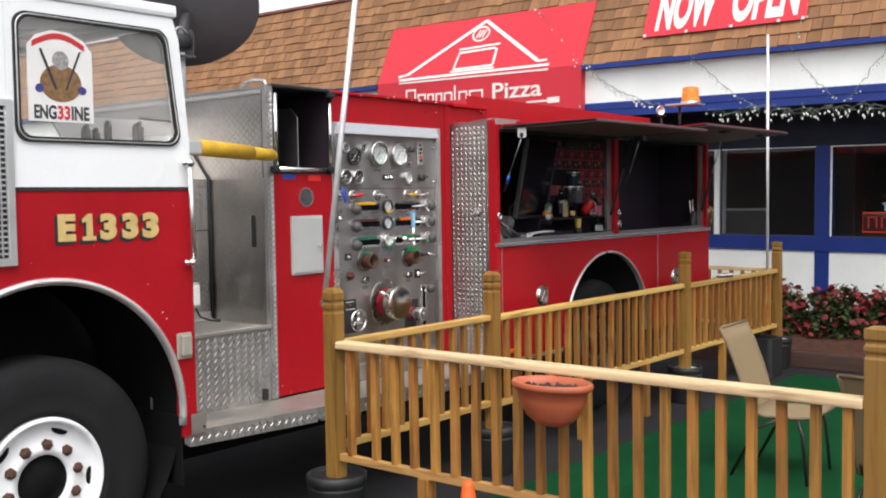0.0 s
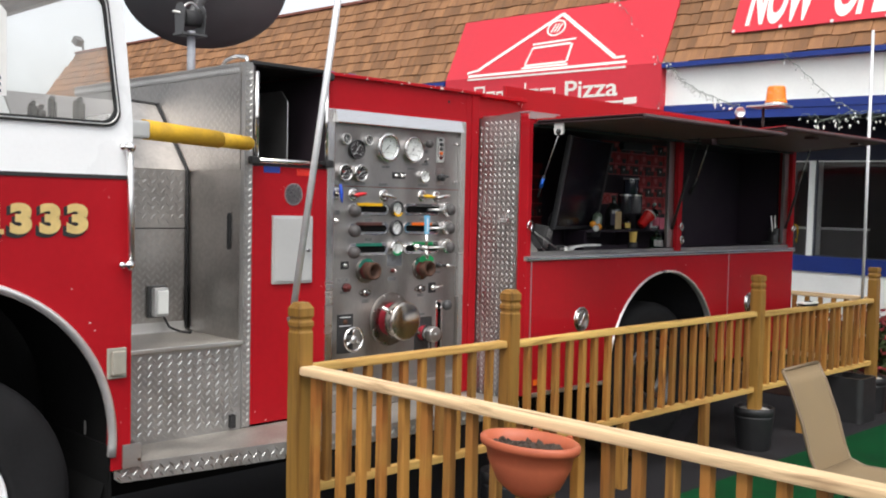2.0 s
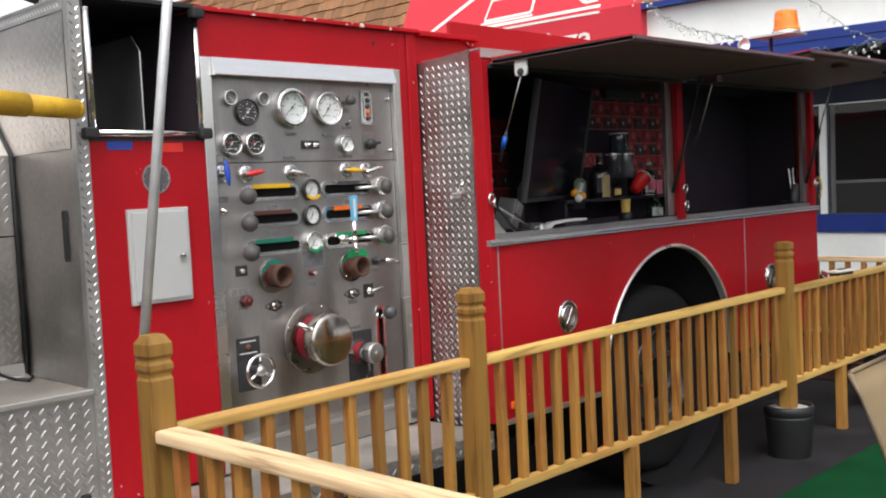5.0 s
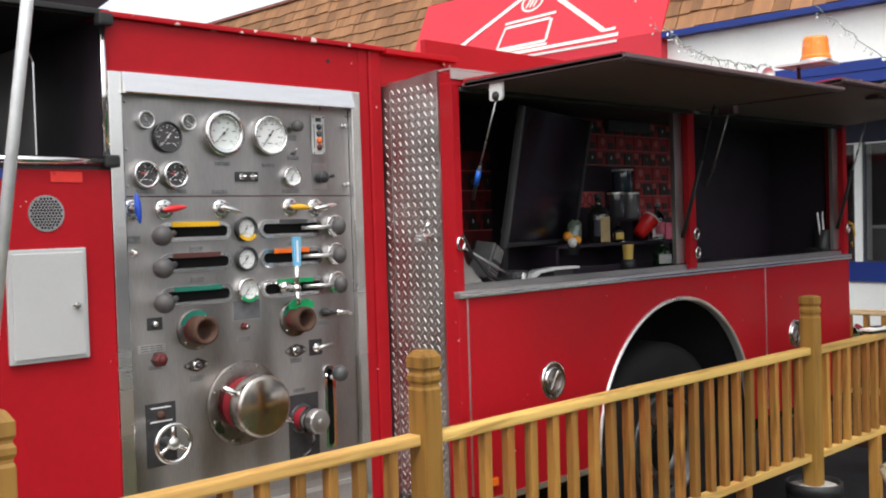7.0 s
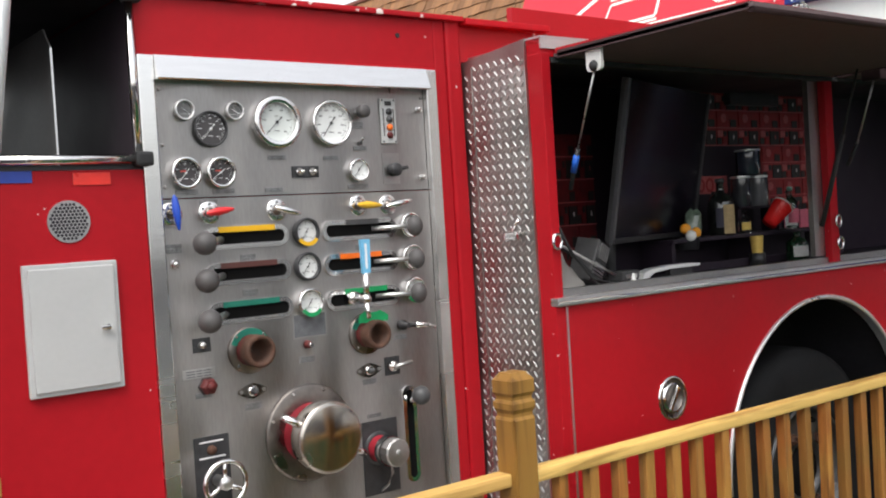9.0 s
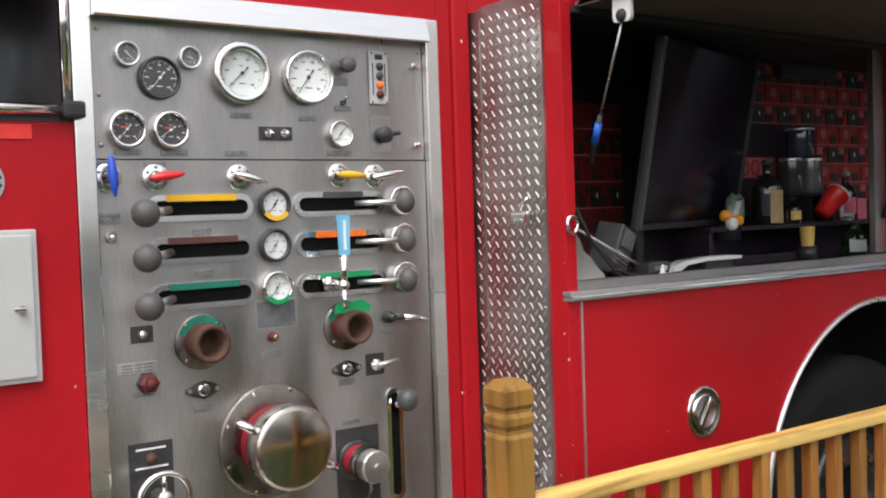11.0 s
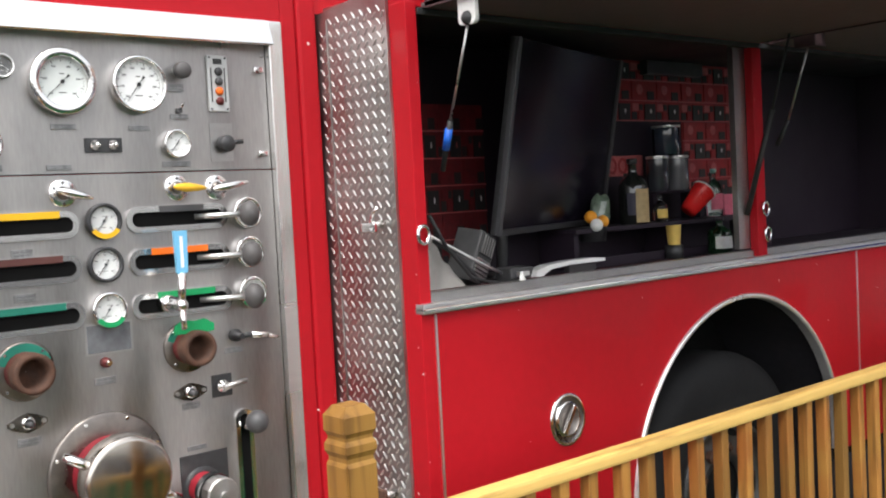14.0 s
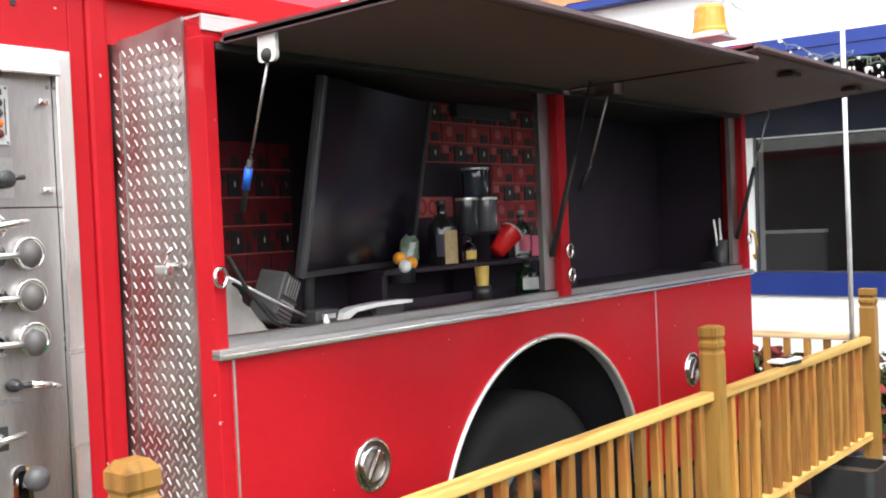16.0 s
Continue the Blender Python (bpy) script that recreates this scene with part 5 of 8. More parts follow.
b.box(RED, S - 0.12, S, 9.565, 9.62, 1.555, 2.44, 0.003)
part("rear_pillar", b, truck, "red rear pillar")
b = Build()
b.box(RED, FAR, S - 0.002, 6.003, 9.62, 2.395, 2.44)
b.box(RED, FAR, FAR + 0.03, 6.003, 9.62, 0.66, 2.395)
part("body_shell", b, truck, "red roof and far side of the body")
# unseen rear, made grey so the shop windows reflect no red
b = Build()
b.box(TREAD, FAR + 0.03, S - 0.121, 9.59, 9.618, 0.66, 2.395)
part("rear_panel", b, truck, "unseen tread plate rear that keeps red out of window reflections")
b = Build()
b.lathe(WELL, [(RR + 0.012, -0.04), (RR + 0.012, -0.5)], side_frame(S, RY, RZ), 48, caps=False)
part("wheel_well", b, truck, "black wheel well")
for q in ((S - 0.52, S - 0.5, RY - 0.75, RY + 0.75, 0.3, 1.45), (FAR + 0.5, P - 0.12, 3.3, 9.5, 0.38, 0.64), (FAR + 0.1, S - 0.06, 6.04, RY - RR - 0.02, 0.60, 0.67), (FAR + 0.1, S - 0.06, RY + RR + 0.02, 9.58, 0.60, 0.67)):
    b = Build()
    b.box(UNDER, *q)
    part("underbody_plate", b, truck, "black underbody plate")
b = Build()
ring = [(RY + (RR + w) * math.cos(radians(a)), RZ + (RR + w) * math.sin(radians(a))) for w, a in [(0.006, 183 - 6 * k) for k in range(0, 32)] + [(-0.012, -3 + 6 * k) for k in range(0, 32)]]
b.prism(ARCH, ring, side_frame(S - 0.035), 0.034)
b.tube(ARCH, [(S + 0.001, RY + (RR - 0.003) * math.cos(radians(183 - 4 * k)), RZ + (RR - 0.003) * math.sin(radians(183 - 4 * k))) for k in range(47)], 0.011, 8)
part("fender_trim", b, truck, "thin polished wheel arch trim")
b = Build()
b.box(ALU, S - 0.02, S + 0.018, 6.0, 9.63, 1.523, 1.553, 0.004)
b.box(CHROME, S - 0.02, S + 0.023, 6.0, 9.63, 1.533, 1.540, 0.002)
sill = part("sill_moulding", b, truck, "ribbed aluminium sill moulding")
b = Build()
b.box(STEEL_D, S - 0.06, S - 0.021, 6.045, 9.565, 1.553, 1.578)
part("inner_sill", b, sill, "aluminium inner sill")
for y in (6.055, 8.515):
    b = Build()
    b.box(ALU, S, S + 0.004, y - 0.004, y + 0.004, 0.70, 1.518)
    part("panel_joint", b, low, "thin joint strip")
b = Build()
b.box(ALU, S - 0.02, S + 0.006, 6.06, 6.88, 0.645, 0.672, 0.003)
part("lower_moulding", b, low, "aluminium lower edge strip")
b = Build()
b.box(ORAP, S, S + 0.014, 6.10, 6.20, 0.72, 0.755, 0.004)
part("marker_lamp", b, low, "small amber marker lamp")
# aluminium frames inside the openings
for y0, y1 in ((6.045, 7.737), (7.803, 9.564)):
    for ya, yb in ((y0, y0 + 0.014), (y1 - 0.075, y1)):
        b = Build()
        b.box(STEEL_D, S - 0.06, S - 0.036, ya, yb, 1.586, 2.38)
        part("opening_frame", b, truck, "dull aluminium opening frame")


def d_handle(y, z, r=0.087):
    """A recessed twist handle: chrome dish, diagonal grip bar and rim."""
    m = side_frame(S, y, z)
    b = Build()
    mm = m @ Matrix.Diagonal((0.95, 1, 1, 1))
    b.lathe(CHROME, [(r, 0), (r, 0.004), (r * 0.95, 0.008), (r * 0.88, 0.007)], mm, 36, caps=False)
    b.lathe(FLANGE, [(r * 0.88, 0.007), (r * 0.80, 0.0025), (r * 0.70, 0.002)], mm, 36, caps=False)
    b.lathe(CHROME, [(r * 0.70, 0.002), (r * 0.67, 0.008), (r * 0.60, 0.009)], mm, 36, caps=False)
    b.lathe(FLANGE, [(r * 0.60, 0.009), (r * 0.54, 0.003), (0.001, 0.0015)], mm, 36, caps=False)
    h = part("twist_handle", b, low, "chrome recessed twist handle")
    b = Build()
    q = m @ Matrix.Rotation(radians(58), 4, "Z")
    b.box(CHROME, -r * 0.58, r * 0.58, -0.009, 0.009, 0.004, 0.016, 0.004, m=q)
    b.box(SLOT, -r * 0.40, r * 0.40, -0.0015, 0.0015, 0.0155, 0.0165, m=q)
    part("grip_bar", b, h)


d_handle(6.589, 1.115)
d_handle(8.868, 1.105)

# tread plate column in front of the rear body
b = Build()
b.prism(TREAD, [(P - 0.02, 0.62), (-4.304, 0.62), (-4.304, 2.466), (P - 0.02, 2.435)], front_frame(6.0), 0.010)
b.box(TREAD, P + 0.002, P + 0.042, 5.9855, 5.9895, 0.62, 2.41)
treads(b, BRIGHT, front_frame(5.990), P + 0.046, -4.311, 0.63, 2.43, dv=0.037)
treads(b, BRIGHT, front_frame(5.9855), P + 0.004, P + 0.040, 0.63, 2.40, du=0.036)
col = part("tread_plate_column", b, truck, "diamond tread plate corner panel")
b = Build()
b.box(ALU, -4.31, S + 0.003, 6.001, 6.30, 2.459, 2.466)
part("top_cap", b, col, "aluminium top cap")
b = Build()
b.box(ALU, S - 0.004, S + 0.004, 6.001, 6.26, 2.422, 2.458)
part("cap_edge", b, col, "bright aluminium cap edge")
b = Build()
b.box(ALU, P + 0.01, -4.52, 6.001, 6.01, 2.42, 2.452)
part("corner_tab", b, col, "bright aluminium corner tab")
b = Build()
b.rod(CHROME, (-4.375, 5.99, 1.785), (-4.375, 5.945, 1.78), 0.012)
b.box(CHROME, -4.405, -4.34, 5.932, 5.949, 1.762, 1.790, 0.006)
b.tube(CHROME, [(-4.37, 5.946, 1.79), (-4.355, 5.946, 1.82), (-4.34, 5.951, 1.835)], 0.006, 6)
part("paddle_latch", b, col, "chrome paddle latch")
b = Build()
b.rod(CHROME, (-4.38, 5.99, 0.985), (-4.38, 5.935, 0.985), 0.013)
b.box(RUST, -4.41, -4.35, 5.925, 5.94, 0.955, 1.01, 0.006)
part("lower_latch", b, col, "worn latch")
for z in (1.05, 1.5, 2.05):
    b = Build()
    b.lathe(STEEL_D, [(0.008, 0), (0.006, 0.003), (0.001, 0.004)], front_frame(5.989, -4.32, z), 10)
    part("rivet", b, col)
# rings at the openings
for y, z in ((6.015, 1.75), (7.775, 1.74), (7.785, 1.64), (9.585, 1.72)):
    b = Build()
    b.tube(CHROME, [(S + 0.016, y + 0.020 * math.cos(2 * math.pi * k / 20), z + 0.026 * math.sin(2 * math.pi * k / 20)) for k in range(20)], 0.0055, 8, closed=True)
    b.rod(CHROME, (S, y, z + 0.024), (S + 0.018, y, z + 0.024), 0.0055)
    part("tie_ring", b, truck, "chrome tie ring")
b = Build()
b.tube(YELLOW, [(S + 0.02, 9.60, 1.76), (S + 0.03, 9.63, 1.745), (S + 0.03, 9.645, 1.68), (S + 0.025, 9.635, 1.60), (S + 0.02, 9.625, 1.63)], 0.007, 6)
part("tie_strap", b, truck, "short yellow tie cord")

# hatches, propped up
GASKET = material("dark_hatch_edge", (0.045, 0.022, 0.024), 0.6, vary=0.25, scale=5)
hatch_frames = []
for y0, y1, zo, xo in ((6.06, 7.79, 2.402, -3.44), (7.83, 9.62, 2.452, -3.455)):
    fr = Matrix(((1, 0, 0, 0), (0, 0, 1, y0), (0, 1, 0, 0), (0, 0, 0, 1)))
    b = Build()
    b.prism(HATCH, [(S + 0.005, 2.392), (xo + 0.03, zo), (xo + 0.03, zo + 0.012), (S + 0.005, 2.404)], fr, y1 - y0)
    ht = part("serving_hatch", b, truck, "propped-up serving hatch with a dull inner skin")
    b = Build()
    b.prism(RED_CLEAN, [(S + 0.006, 2.4055), (xo + 0.006, zo + 0.0135), (xo + 0.006, zo + 0.021), (S + 0.006, 2.424)], fr @ Matrix.Translation((0, 0, 0.006)), y1 - y0 - 0.012)
    part("outer_skin", b, ht, "red outer skin")
    b = Build()
    b.tube(GASKET, [(xo + 0.012, y0 + 0.01, zo + 0.002), (xo + 0.012, y1 - 0.01, zo + 0.002)], 0.016, 8)
    b.prism(GASKET, [(S + 0.02, 2.387), (xo + 0.012, zo - 0.006), (xo + 0.012, zo + 0.016), (S + 0.02, 2.414)], fr, 0.007)
    b.prism(GASKET, [(S + 0.02, 2.387), (xo + 0.012, zo - 0.006), (xo + 0.012, zo + 0.016), (S + 0.02, 2.414)], fr @ Matrix.Translation((0, 0, y1 - y0 - 0.007)), 0.007)
    part("edge_seal", b, ht, "dark rubber edge")
    hatch_frames.append(ht)
# added dark strip that hides the red edge under the hatches
b = Build()
b.box(BLACK, S - 0.03, S + 0.007, 6.045, 9.56, 2.372, 2.391, 0.003)
part("opening_seal", b, truck, "added black strip hiding the red edge above the openings")
BRK = material("white_bracket", (0.62, 0.62, 0.60), 0.5, vary=0.1, scale=15)
STRUT = material("strut_rod", (0.45, 0.44, 0.43), 0.3, 0.9, vary=0.1, scale=20)
BLUETAPE = material("blue_tape", (0.01, 0.10, 0.50), 0.5, vary=0.1, scale=30)
b = Build()
b.prism(BRK, round_rect(-0.035, 0.035, -0.075, 0.01, 0.016, 5), front_frame(6.085, -4.055, 2.392), 0.012)
part("strut_bracket", b, hatch_frames[0], "white bracket plate")
b = Build()
b.ball(BLACK, (-4.055, 6.078, 2.335), 0.02)
b.rod(STRUT, (-4.055, 6.08, 2.332), (-4.195, 6.118, 2.07), 0.0038)
b.rod(BLACK, (-4.195, 6.118, 2.07), (-4.262, 6.137, 1.93), 0.008)
b.rod(BLUETAPE, (-4.206, 6.121, 2.048), (-4.234, 6.129, 1.99), 0.0115)
part("gas_strut", b, hatch_frames[0], "gas strut with a blue taped end")
b = Build()
b.rod(BLACK, (-4.13, 7.70, 2.12), (-4.265, 7.715, 1.72), 0.011)
b.rod(BLACK, (-4.04, 7.69, 2.40), (-4.13, 7.70, 2.12), 0.005)
part("gas_strut", b, hatch_frames[0], "black gas strut")
b = Build()
b.box(GASKET, -4.09, -4.00, 7.80, 7.88, 2.35, 2.414, 0.006)
b.rod(STRUT, (-4.05, 7.84, 2.36), (-4.17, 7.88, 2.085), 0.0045)
b.rod(BLACK, (-4.17, 7.88, 2.085), (-4.225, 7.885, 1.99), 0.009)
part("gas_strut", b, hatch_frames[1], "gas strut on a dark bracket")
b = Build()
b.rod(BLACK, (-4.15, 9.52, 2.10), (-4.265, 9.53, 1.72), 0.011)
b.rod(STRUT, (-4.05, 9.51, 2.41), (-4.15, 9.52, 2.10), 0.005)
part("gas_strut", b, hatch_frames[1], "black gas strut")
for y in (8.45, 9.25):
    b = Build()
    b.box(GASKET, -3.60, -3.53, y, y + 0.09, 2.418, 2.435, 0.003)
    part("hatch_latch", b, hatch_frames[1], "dark latch plate")
b = Build()
b.box(ALU, -3.80, -3.72, 6.55, 6.60, 2.40, 2.422, 0.004)
part("hatch_latch", b, hatch_frames[0], "dull latch plate")
b = Build()
b.box(RED_CLEAN, -5.15, P - 0.012, 5.94, 6.44, 2.44, 2.575)
part("roof_upstand", b, truck, "red upstand beside the roof flap")
# red lids on the roof behind the hatches
b = Build()
b.box(CHIPPED, -4.95, P + 0.03, 5.99, 6.42, 2.575, 2.60, 0.004)
b.prism(CHIPPED, [(6.30, 2.605), (6.42, 2.60), (6.44, 2.56), (6.39, 2.535)], side_frame(P + 0.0), 0.004)
part("roof_flap", b, truck, "bent red roof flap with bare metal edge")
b = Build()
b.prism(RED_CLEAN, [(6.31, 2.445), (9.3, 2.445), (9.3, 2.66), (6.31, 2.685)], side_frame(P - 0.10), 0.03)
# unseen tread sheet on the body roof, added against the same red bounce
b.box(TREAD, FAR, P - 0.10, 6.31, 9.3, 2.441, 2.50)
part("roof_rail", b, truck, "red raised roof coaming")
b = Build()
b.box(SHOPBLUE, -4.95, -4.78, 4.75, 5.1, 2.605, 2.625, 0.008)
b.tube(SHOPBLUE, [(-4.9, 4.74 + 0.05 * k, 2.632 + 0.008 * math.sin(k * 1.9)) for k in range(9)], 0.018, 8)
part("hose_bundle", b, truck, "faded blue strap lying on the roof")
# beacon and lamp on the roof
b = Build()
b.box(ALU, -4.46, -4.14, 9.12, 9.34, 2.755, 2.772, 0.004)
b.rod(CHAIRMETAL, (-4.36, 9.24, 2.44), (-4.36, 9.24, 2.76), 0.012)
part("beacon_bracket", b, truck, "aluminium bracket on the roof")
AMBER = material("amber_lens", (0.80, 0.22, 0.01), 0.25, vary=0.15, scale=12, coat=0.4)
b = Build()
b.lathe(AMBER, [(0.092, 0), (0.092, 0.02), (0.085, 0.03), (0.076, 0.13), (0.066, 0.145), (0.001, 0.15)], Matrix.Translation((-4.24, 9.23, 2.785)), 18, smooth=False)
b.lathe(CHROME, [(0.098, -0.018), (0.098, 0.002), (0.09, 0.004)], Matrix.Translation((-4.24, 9.23, 2.785)), 28)
part("beacon", b, truck, "amber beacon lamp")
b = Build()
b.lathe(ALU, [(0.001, -0.045), (0.026, -0.038), (0.040, -0.012), (0.045, 0.006), (0.042, 0.012), (0.038, 0.006), (0.001, 0.004)], Matrix.Translation((-4.42, 8.95, 2.70)) @ pose(0, 0, 0, 90, 0, 50), 24)
b.rod(CHAIRMETAL, (-4.42, 8.97, 2.44), (-4.42, 8.97, 2.66), 0.010)
b.box(CHAIRMETAL, -4.46, -4.38, 8.94, 8.99, 2.645, 2.66, 0.004)
part("work_lamp", b, truck, "round chrome work lamp")
# satellite dish on the roof
MASTGREY = material("painted_grey_mast", (0.30, 0.31, 0.34), 0.5, vary=0.15, scale=12)
DISH = material("dark_grey_dish", (0.085, 0.085, 0.092), 0.5, vary=0.1, scale=6)
dm = Matrix.Translation((-6.99, 5.36, 3.465)) @ (Vector((-0.55, 0.30, 0.55))).to_track_quat("Z", "Y").to_matrix().to_4x4()
b = Build()
prof = [(0.001, 0.0)] + [(0.63 * k / 10, 0.10 * (k / 10) ** 2) for k in range(1, 11)] + [(0.638, 0.098), (0.63, 0.092)] + [(0.63 * k / 10, 0.10 * (k / 10) ** 2 - 0.008) for k in range(9, 0, -1)] + [(0.001, -0.008)]
b.lathe(DISH, prof, dm @ Matrix.Diagonal((1, 0.9, 1, 1)), 48, caps=False)
dish = part("satellite_dish", b, truck, "dark grey satellite dish seen from behind")
b = Build()
b.rod(MASTGREY, (-6.60, 5.01, 2.60), (-6.60, 5.01, 3.08), 0.030, 16)
part("mast", b, dish, "short grey mast")
b = Build()
for y in (4.915, 5.085):
    b.prism(HARD, [(-6.66, 3.05), (-6.55, 3.05), (-6.53, 3.22), (-6.57, 3.27), (-6.64, 3.27), (-6.67, 3.22)], Matrix(((1, 0, 0, 0), (0, 0, 1, y), (0, 1, 0, 0), (0, 0, 0, 1))), 0.006)
b.box(HARD, -6.67, -6.53, 4.90, 5.10, 3.04, 3.056, 0.004)
b.rod(BLACK, (-6.60, 4.94, 3.17), (-6.60, 5.07, 3.17), 0.060, 16)
b.tube(STEEL_D, [(-6.60, 4.93 + 0.15 * k / 8, 3.225 + 0.055 * math.sin(math.pi * k / 8)) for k in range(9)], 0.011, 8)
b.rod(STEEL_D, (-6.60, 4.86, 3.20), (-6.60, 5.13, 3.20), 0.010, 8)
b.rod(HARD, (-6.62, 5.01, 3.18), dm @ Vector((0, 0, -0.004)), 0.030, 12, 0.05)
part("mount_bracket", b, dish, "black forked mount bracket with a curved steel guide")
# tarpaulin left on the pump compartment's roof
TARP = material("pale_blue_tarpaulin", (0.36, 0.52, 0.74), 0.5, vary=0.25, scale=7, bump=0.3, bump_scale=40)
b = Build()
g = bmesh.ops.create_grid(b.bm, x_segments=26, y_segments=34, size=0.5)
for v in g["verts"]:
    u, w = v.co.x + 0.5, v.co.y + 0.5
    h = max(0.0, 1 - abs(2 * u - 1) ** 3) * max(0.0, 1 - abs(2 * w - 1) ** 4)
    fold = 0.5 + 0.5 * noise.noise(Vector((u * 3, w * 5, 8))) + 0.25 * noise.noise(Vector((u * 9, w * 12, 3)))
    v.co = Vector((-5.55 + 0.62 * u + 0.03 * fold * (u - 0.5), 4.78 + 0.98 * w, 2.612 + h * (0.045 + 0.055 * fold) * (1 - 0.35 * w)))
b.paint(list(b.bm.faces), TARP, True)
solo("tarpaulin", b, "folded pale blue tarpaulin lying on the truck roof", "tarpaulin")

# ---- things in the bar ----
BACK = -4.74
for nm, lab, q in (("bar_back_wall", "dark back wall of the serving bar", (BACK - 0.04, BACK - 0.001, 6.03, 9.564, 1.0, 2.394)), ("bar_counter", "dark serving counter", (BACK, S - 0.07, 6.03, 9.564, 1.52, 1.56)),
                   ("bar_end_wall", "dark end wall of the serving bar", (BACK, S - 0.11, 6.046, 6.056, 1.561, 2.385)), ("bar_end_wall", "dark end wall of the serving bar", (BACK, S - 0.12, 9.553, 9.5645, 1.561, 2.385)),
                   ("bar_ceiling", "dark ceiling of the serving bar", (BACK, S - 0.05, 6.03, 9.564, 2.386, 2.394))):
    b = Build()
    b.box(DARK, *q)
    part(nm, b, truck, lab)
SCREEN = material("black_screen", (0.008, 0.006, 0.011), 0.16, vary=0.1, scale=3, specular=0.26)
TVF = material("tv_frame", (0.06, 0.06, 0.066), 0.3, vary=0.1, scale=8)
tvm = Matrix.Translation((-4.40, 6.478, 1.715)) @ pose(0, 0, 0, 0, 0, 18) @ pose(0, 0, 0, 0, 10, 0)
tv = thing("television", "black flat television leaning behind the serving counter", "television", (-4.43, 6.8, 1.6))
b = Build()
b.box(PLATEK, -0.035, -0.012, 0.008, 0.90, 0.0, 0.645, 0.006, m=tvm)
part("casing", b, tv, "dark casing")
b = Build()
b.box(TVF, -0.012, 0.004, 0.0, 0.022, 0.0, 0.645, 0.003, m=tvm)
b.box(PLATEK, -0.012, 0.003, 0.022, 0.90, 0.0, 0.020, 0.003, m=tvm)
b.box(PLATEK, -0.012, 0.003, 0.880, 0.90, 0.020, 0.645, 0.003, m=tvm)
part("frame", b, tv, "dark grey frame")
b = Build()
b.box(SCREEN, -0.012, -0.006, 0.022, 0.88, 0.020, 0.64, m=tvm)
part("screen", b, tv, "glossy black screen")
b = Build()
b.box(HARD, -4.70, -4.56, 6.60, 6.85, 1.56, 1.572, 0.004)
b.rod(HARD, (-4.62, 6.70, 1.57), (-4.62, 6.72, 1.80), 0.02)
b.rod(HARD, (-4.62, 6.72, 1.80), (-4.52, 6.75, 1.86), 0.02)
part("stand", b, tv, "black stand")
# wall card boards with red and black rows
# card red is lowered to hold the shade under the hatch
CARD = material("red_card", (0.26, 0.013, 0.016), 0.5, vary=0.3, scale=25)
CARDK = material("black_card", (0.02, 0.02, 0.02), 0.5, vary=0.3, scale=25)
CARDP = material("pink_print", (0.42, 0.10, 0.10), 0.5, vary=0.3, scale=40)
random.seed(4)


def card_board(y0, y1, z0, z1, cols, rows, label, ink=None):
    """A board of hanging cards: rows of red cards with a pale blot take turns with rows of black cards, each above a thin pale rail."""
    t = thing("card_display", label, "poster", (BACK, (y0 + y1) / 2, z0))
    ink = ink or CARD
    b = Build()
    b.box(ink, BACK, BACK + 0.004, y0, y1, z0, z1)
    part("board", b, t, "red backing board")
    dy, dz = (y1 - y0) / cols, (z1 - z0) / rows
    for j in range(rows):
        z = z0 + j * dz
        b = Build()
        b.box(CARDP, BACK + 0.004, BACK + 0.008, y0, y1, z, z + dz * 0.05)
        part("rail", b, t, "thin pale card rail")
        for i in range(cols):
            y = y0 + i * dy + random.uniform(-0.004, 0.004)
            b = Build()
            if j % 2:
                b.box(ink, BACK + 0.004, BACK + 0.008, y + dy * 0.06, y + dy * 0.62, z + dz * 0.10, z + dz * 0.96)
                b.prism(CARDP if ink is CARD else ink, circle(y + dy * 0.36, z + dz * 0.58, dy * 0.13, 10, r2=dz * 0.26), side_frame(BACK + 0.008), 0.001)
                b.box(CARDK, BACK + 0.004, BACK + 0.007, y + dy * 0.68, y + dy * 0.95, z + dz * 0.08, z + dz * 0.50)
            else:
                b.box(CARDK, BACK + 0.005, BACK + 0.010, y + dy * 0.52, y + dy * 0.95, z + dz * 0.06, z + dz * 0.86)
                b.prism(PRINTW if random.random() < 0.7 else CARDP, circle(y + dy * 0.76, z + dz * 0.5, dy * 0.03, 6, r2=dz * 0.13), side_frame(BACK + 0.010), 0.0006)
                b.box(CARDP if ink is CARD else ink, BACK + 0.005, BACK + 0.008, y + dy * 0.05, y + dy * 0.30, z + dz * 0.52, z + dz * 0.88)
                b.box(CARDK, BACK + 0.005, BACK + 0.008, y + dy * 0.02, y + dy * 0.22, z + dz * 0.08, z + dz * 0.46)
                b.box(ink, BACK + 0.005, BACK + 0.009, y + dy * 0.26, y + dy * 0.48, z + dz * 0.10, z + dz * 0.46)
                b.box(CARDK, BACK + 0.005, BACK + 0.008, y + dy * 0.33, y + dy * 0.46, z + dz * 0.55, z + dz * 0.84)
            part("card", b, t)
    return t


card_board(7.44, 8.46, 2.13, 2.385, 6, 3, "red and black cards hanging in rows on the bar wall")
card_board(7.96, 8.46, 1.79, 2.128, 3, 4, "red and black cards hanging in rows on the bar wall")
# this board gets a darker copy of the red, with deeper shade in it
card_board(6.30, 6.75, 1.60, 2.18, 4, 6, "red and black cards behind the opening, darkened for its shade", material("dark_red_card", (0.13, 0.010, 0.013), 0.6, vary=0.4, scale=25))
b = Build()
b.box(PLATEK, BACK + 0.012, BACK + 0.05, 7.67, 8.07, 2.325, 2.384, 0.004)
solo("wall_box", b, "flat black box fixed over the cards under the bar ceiling", "box")
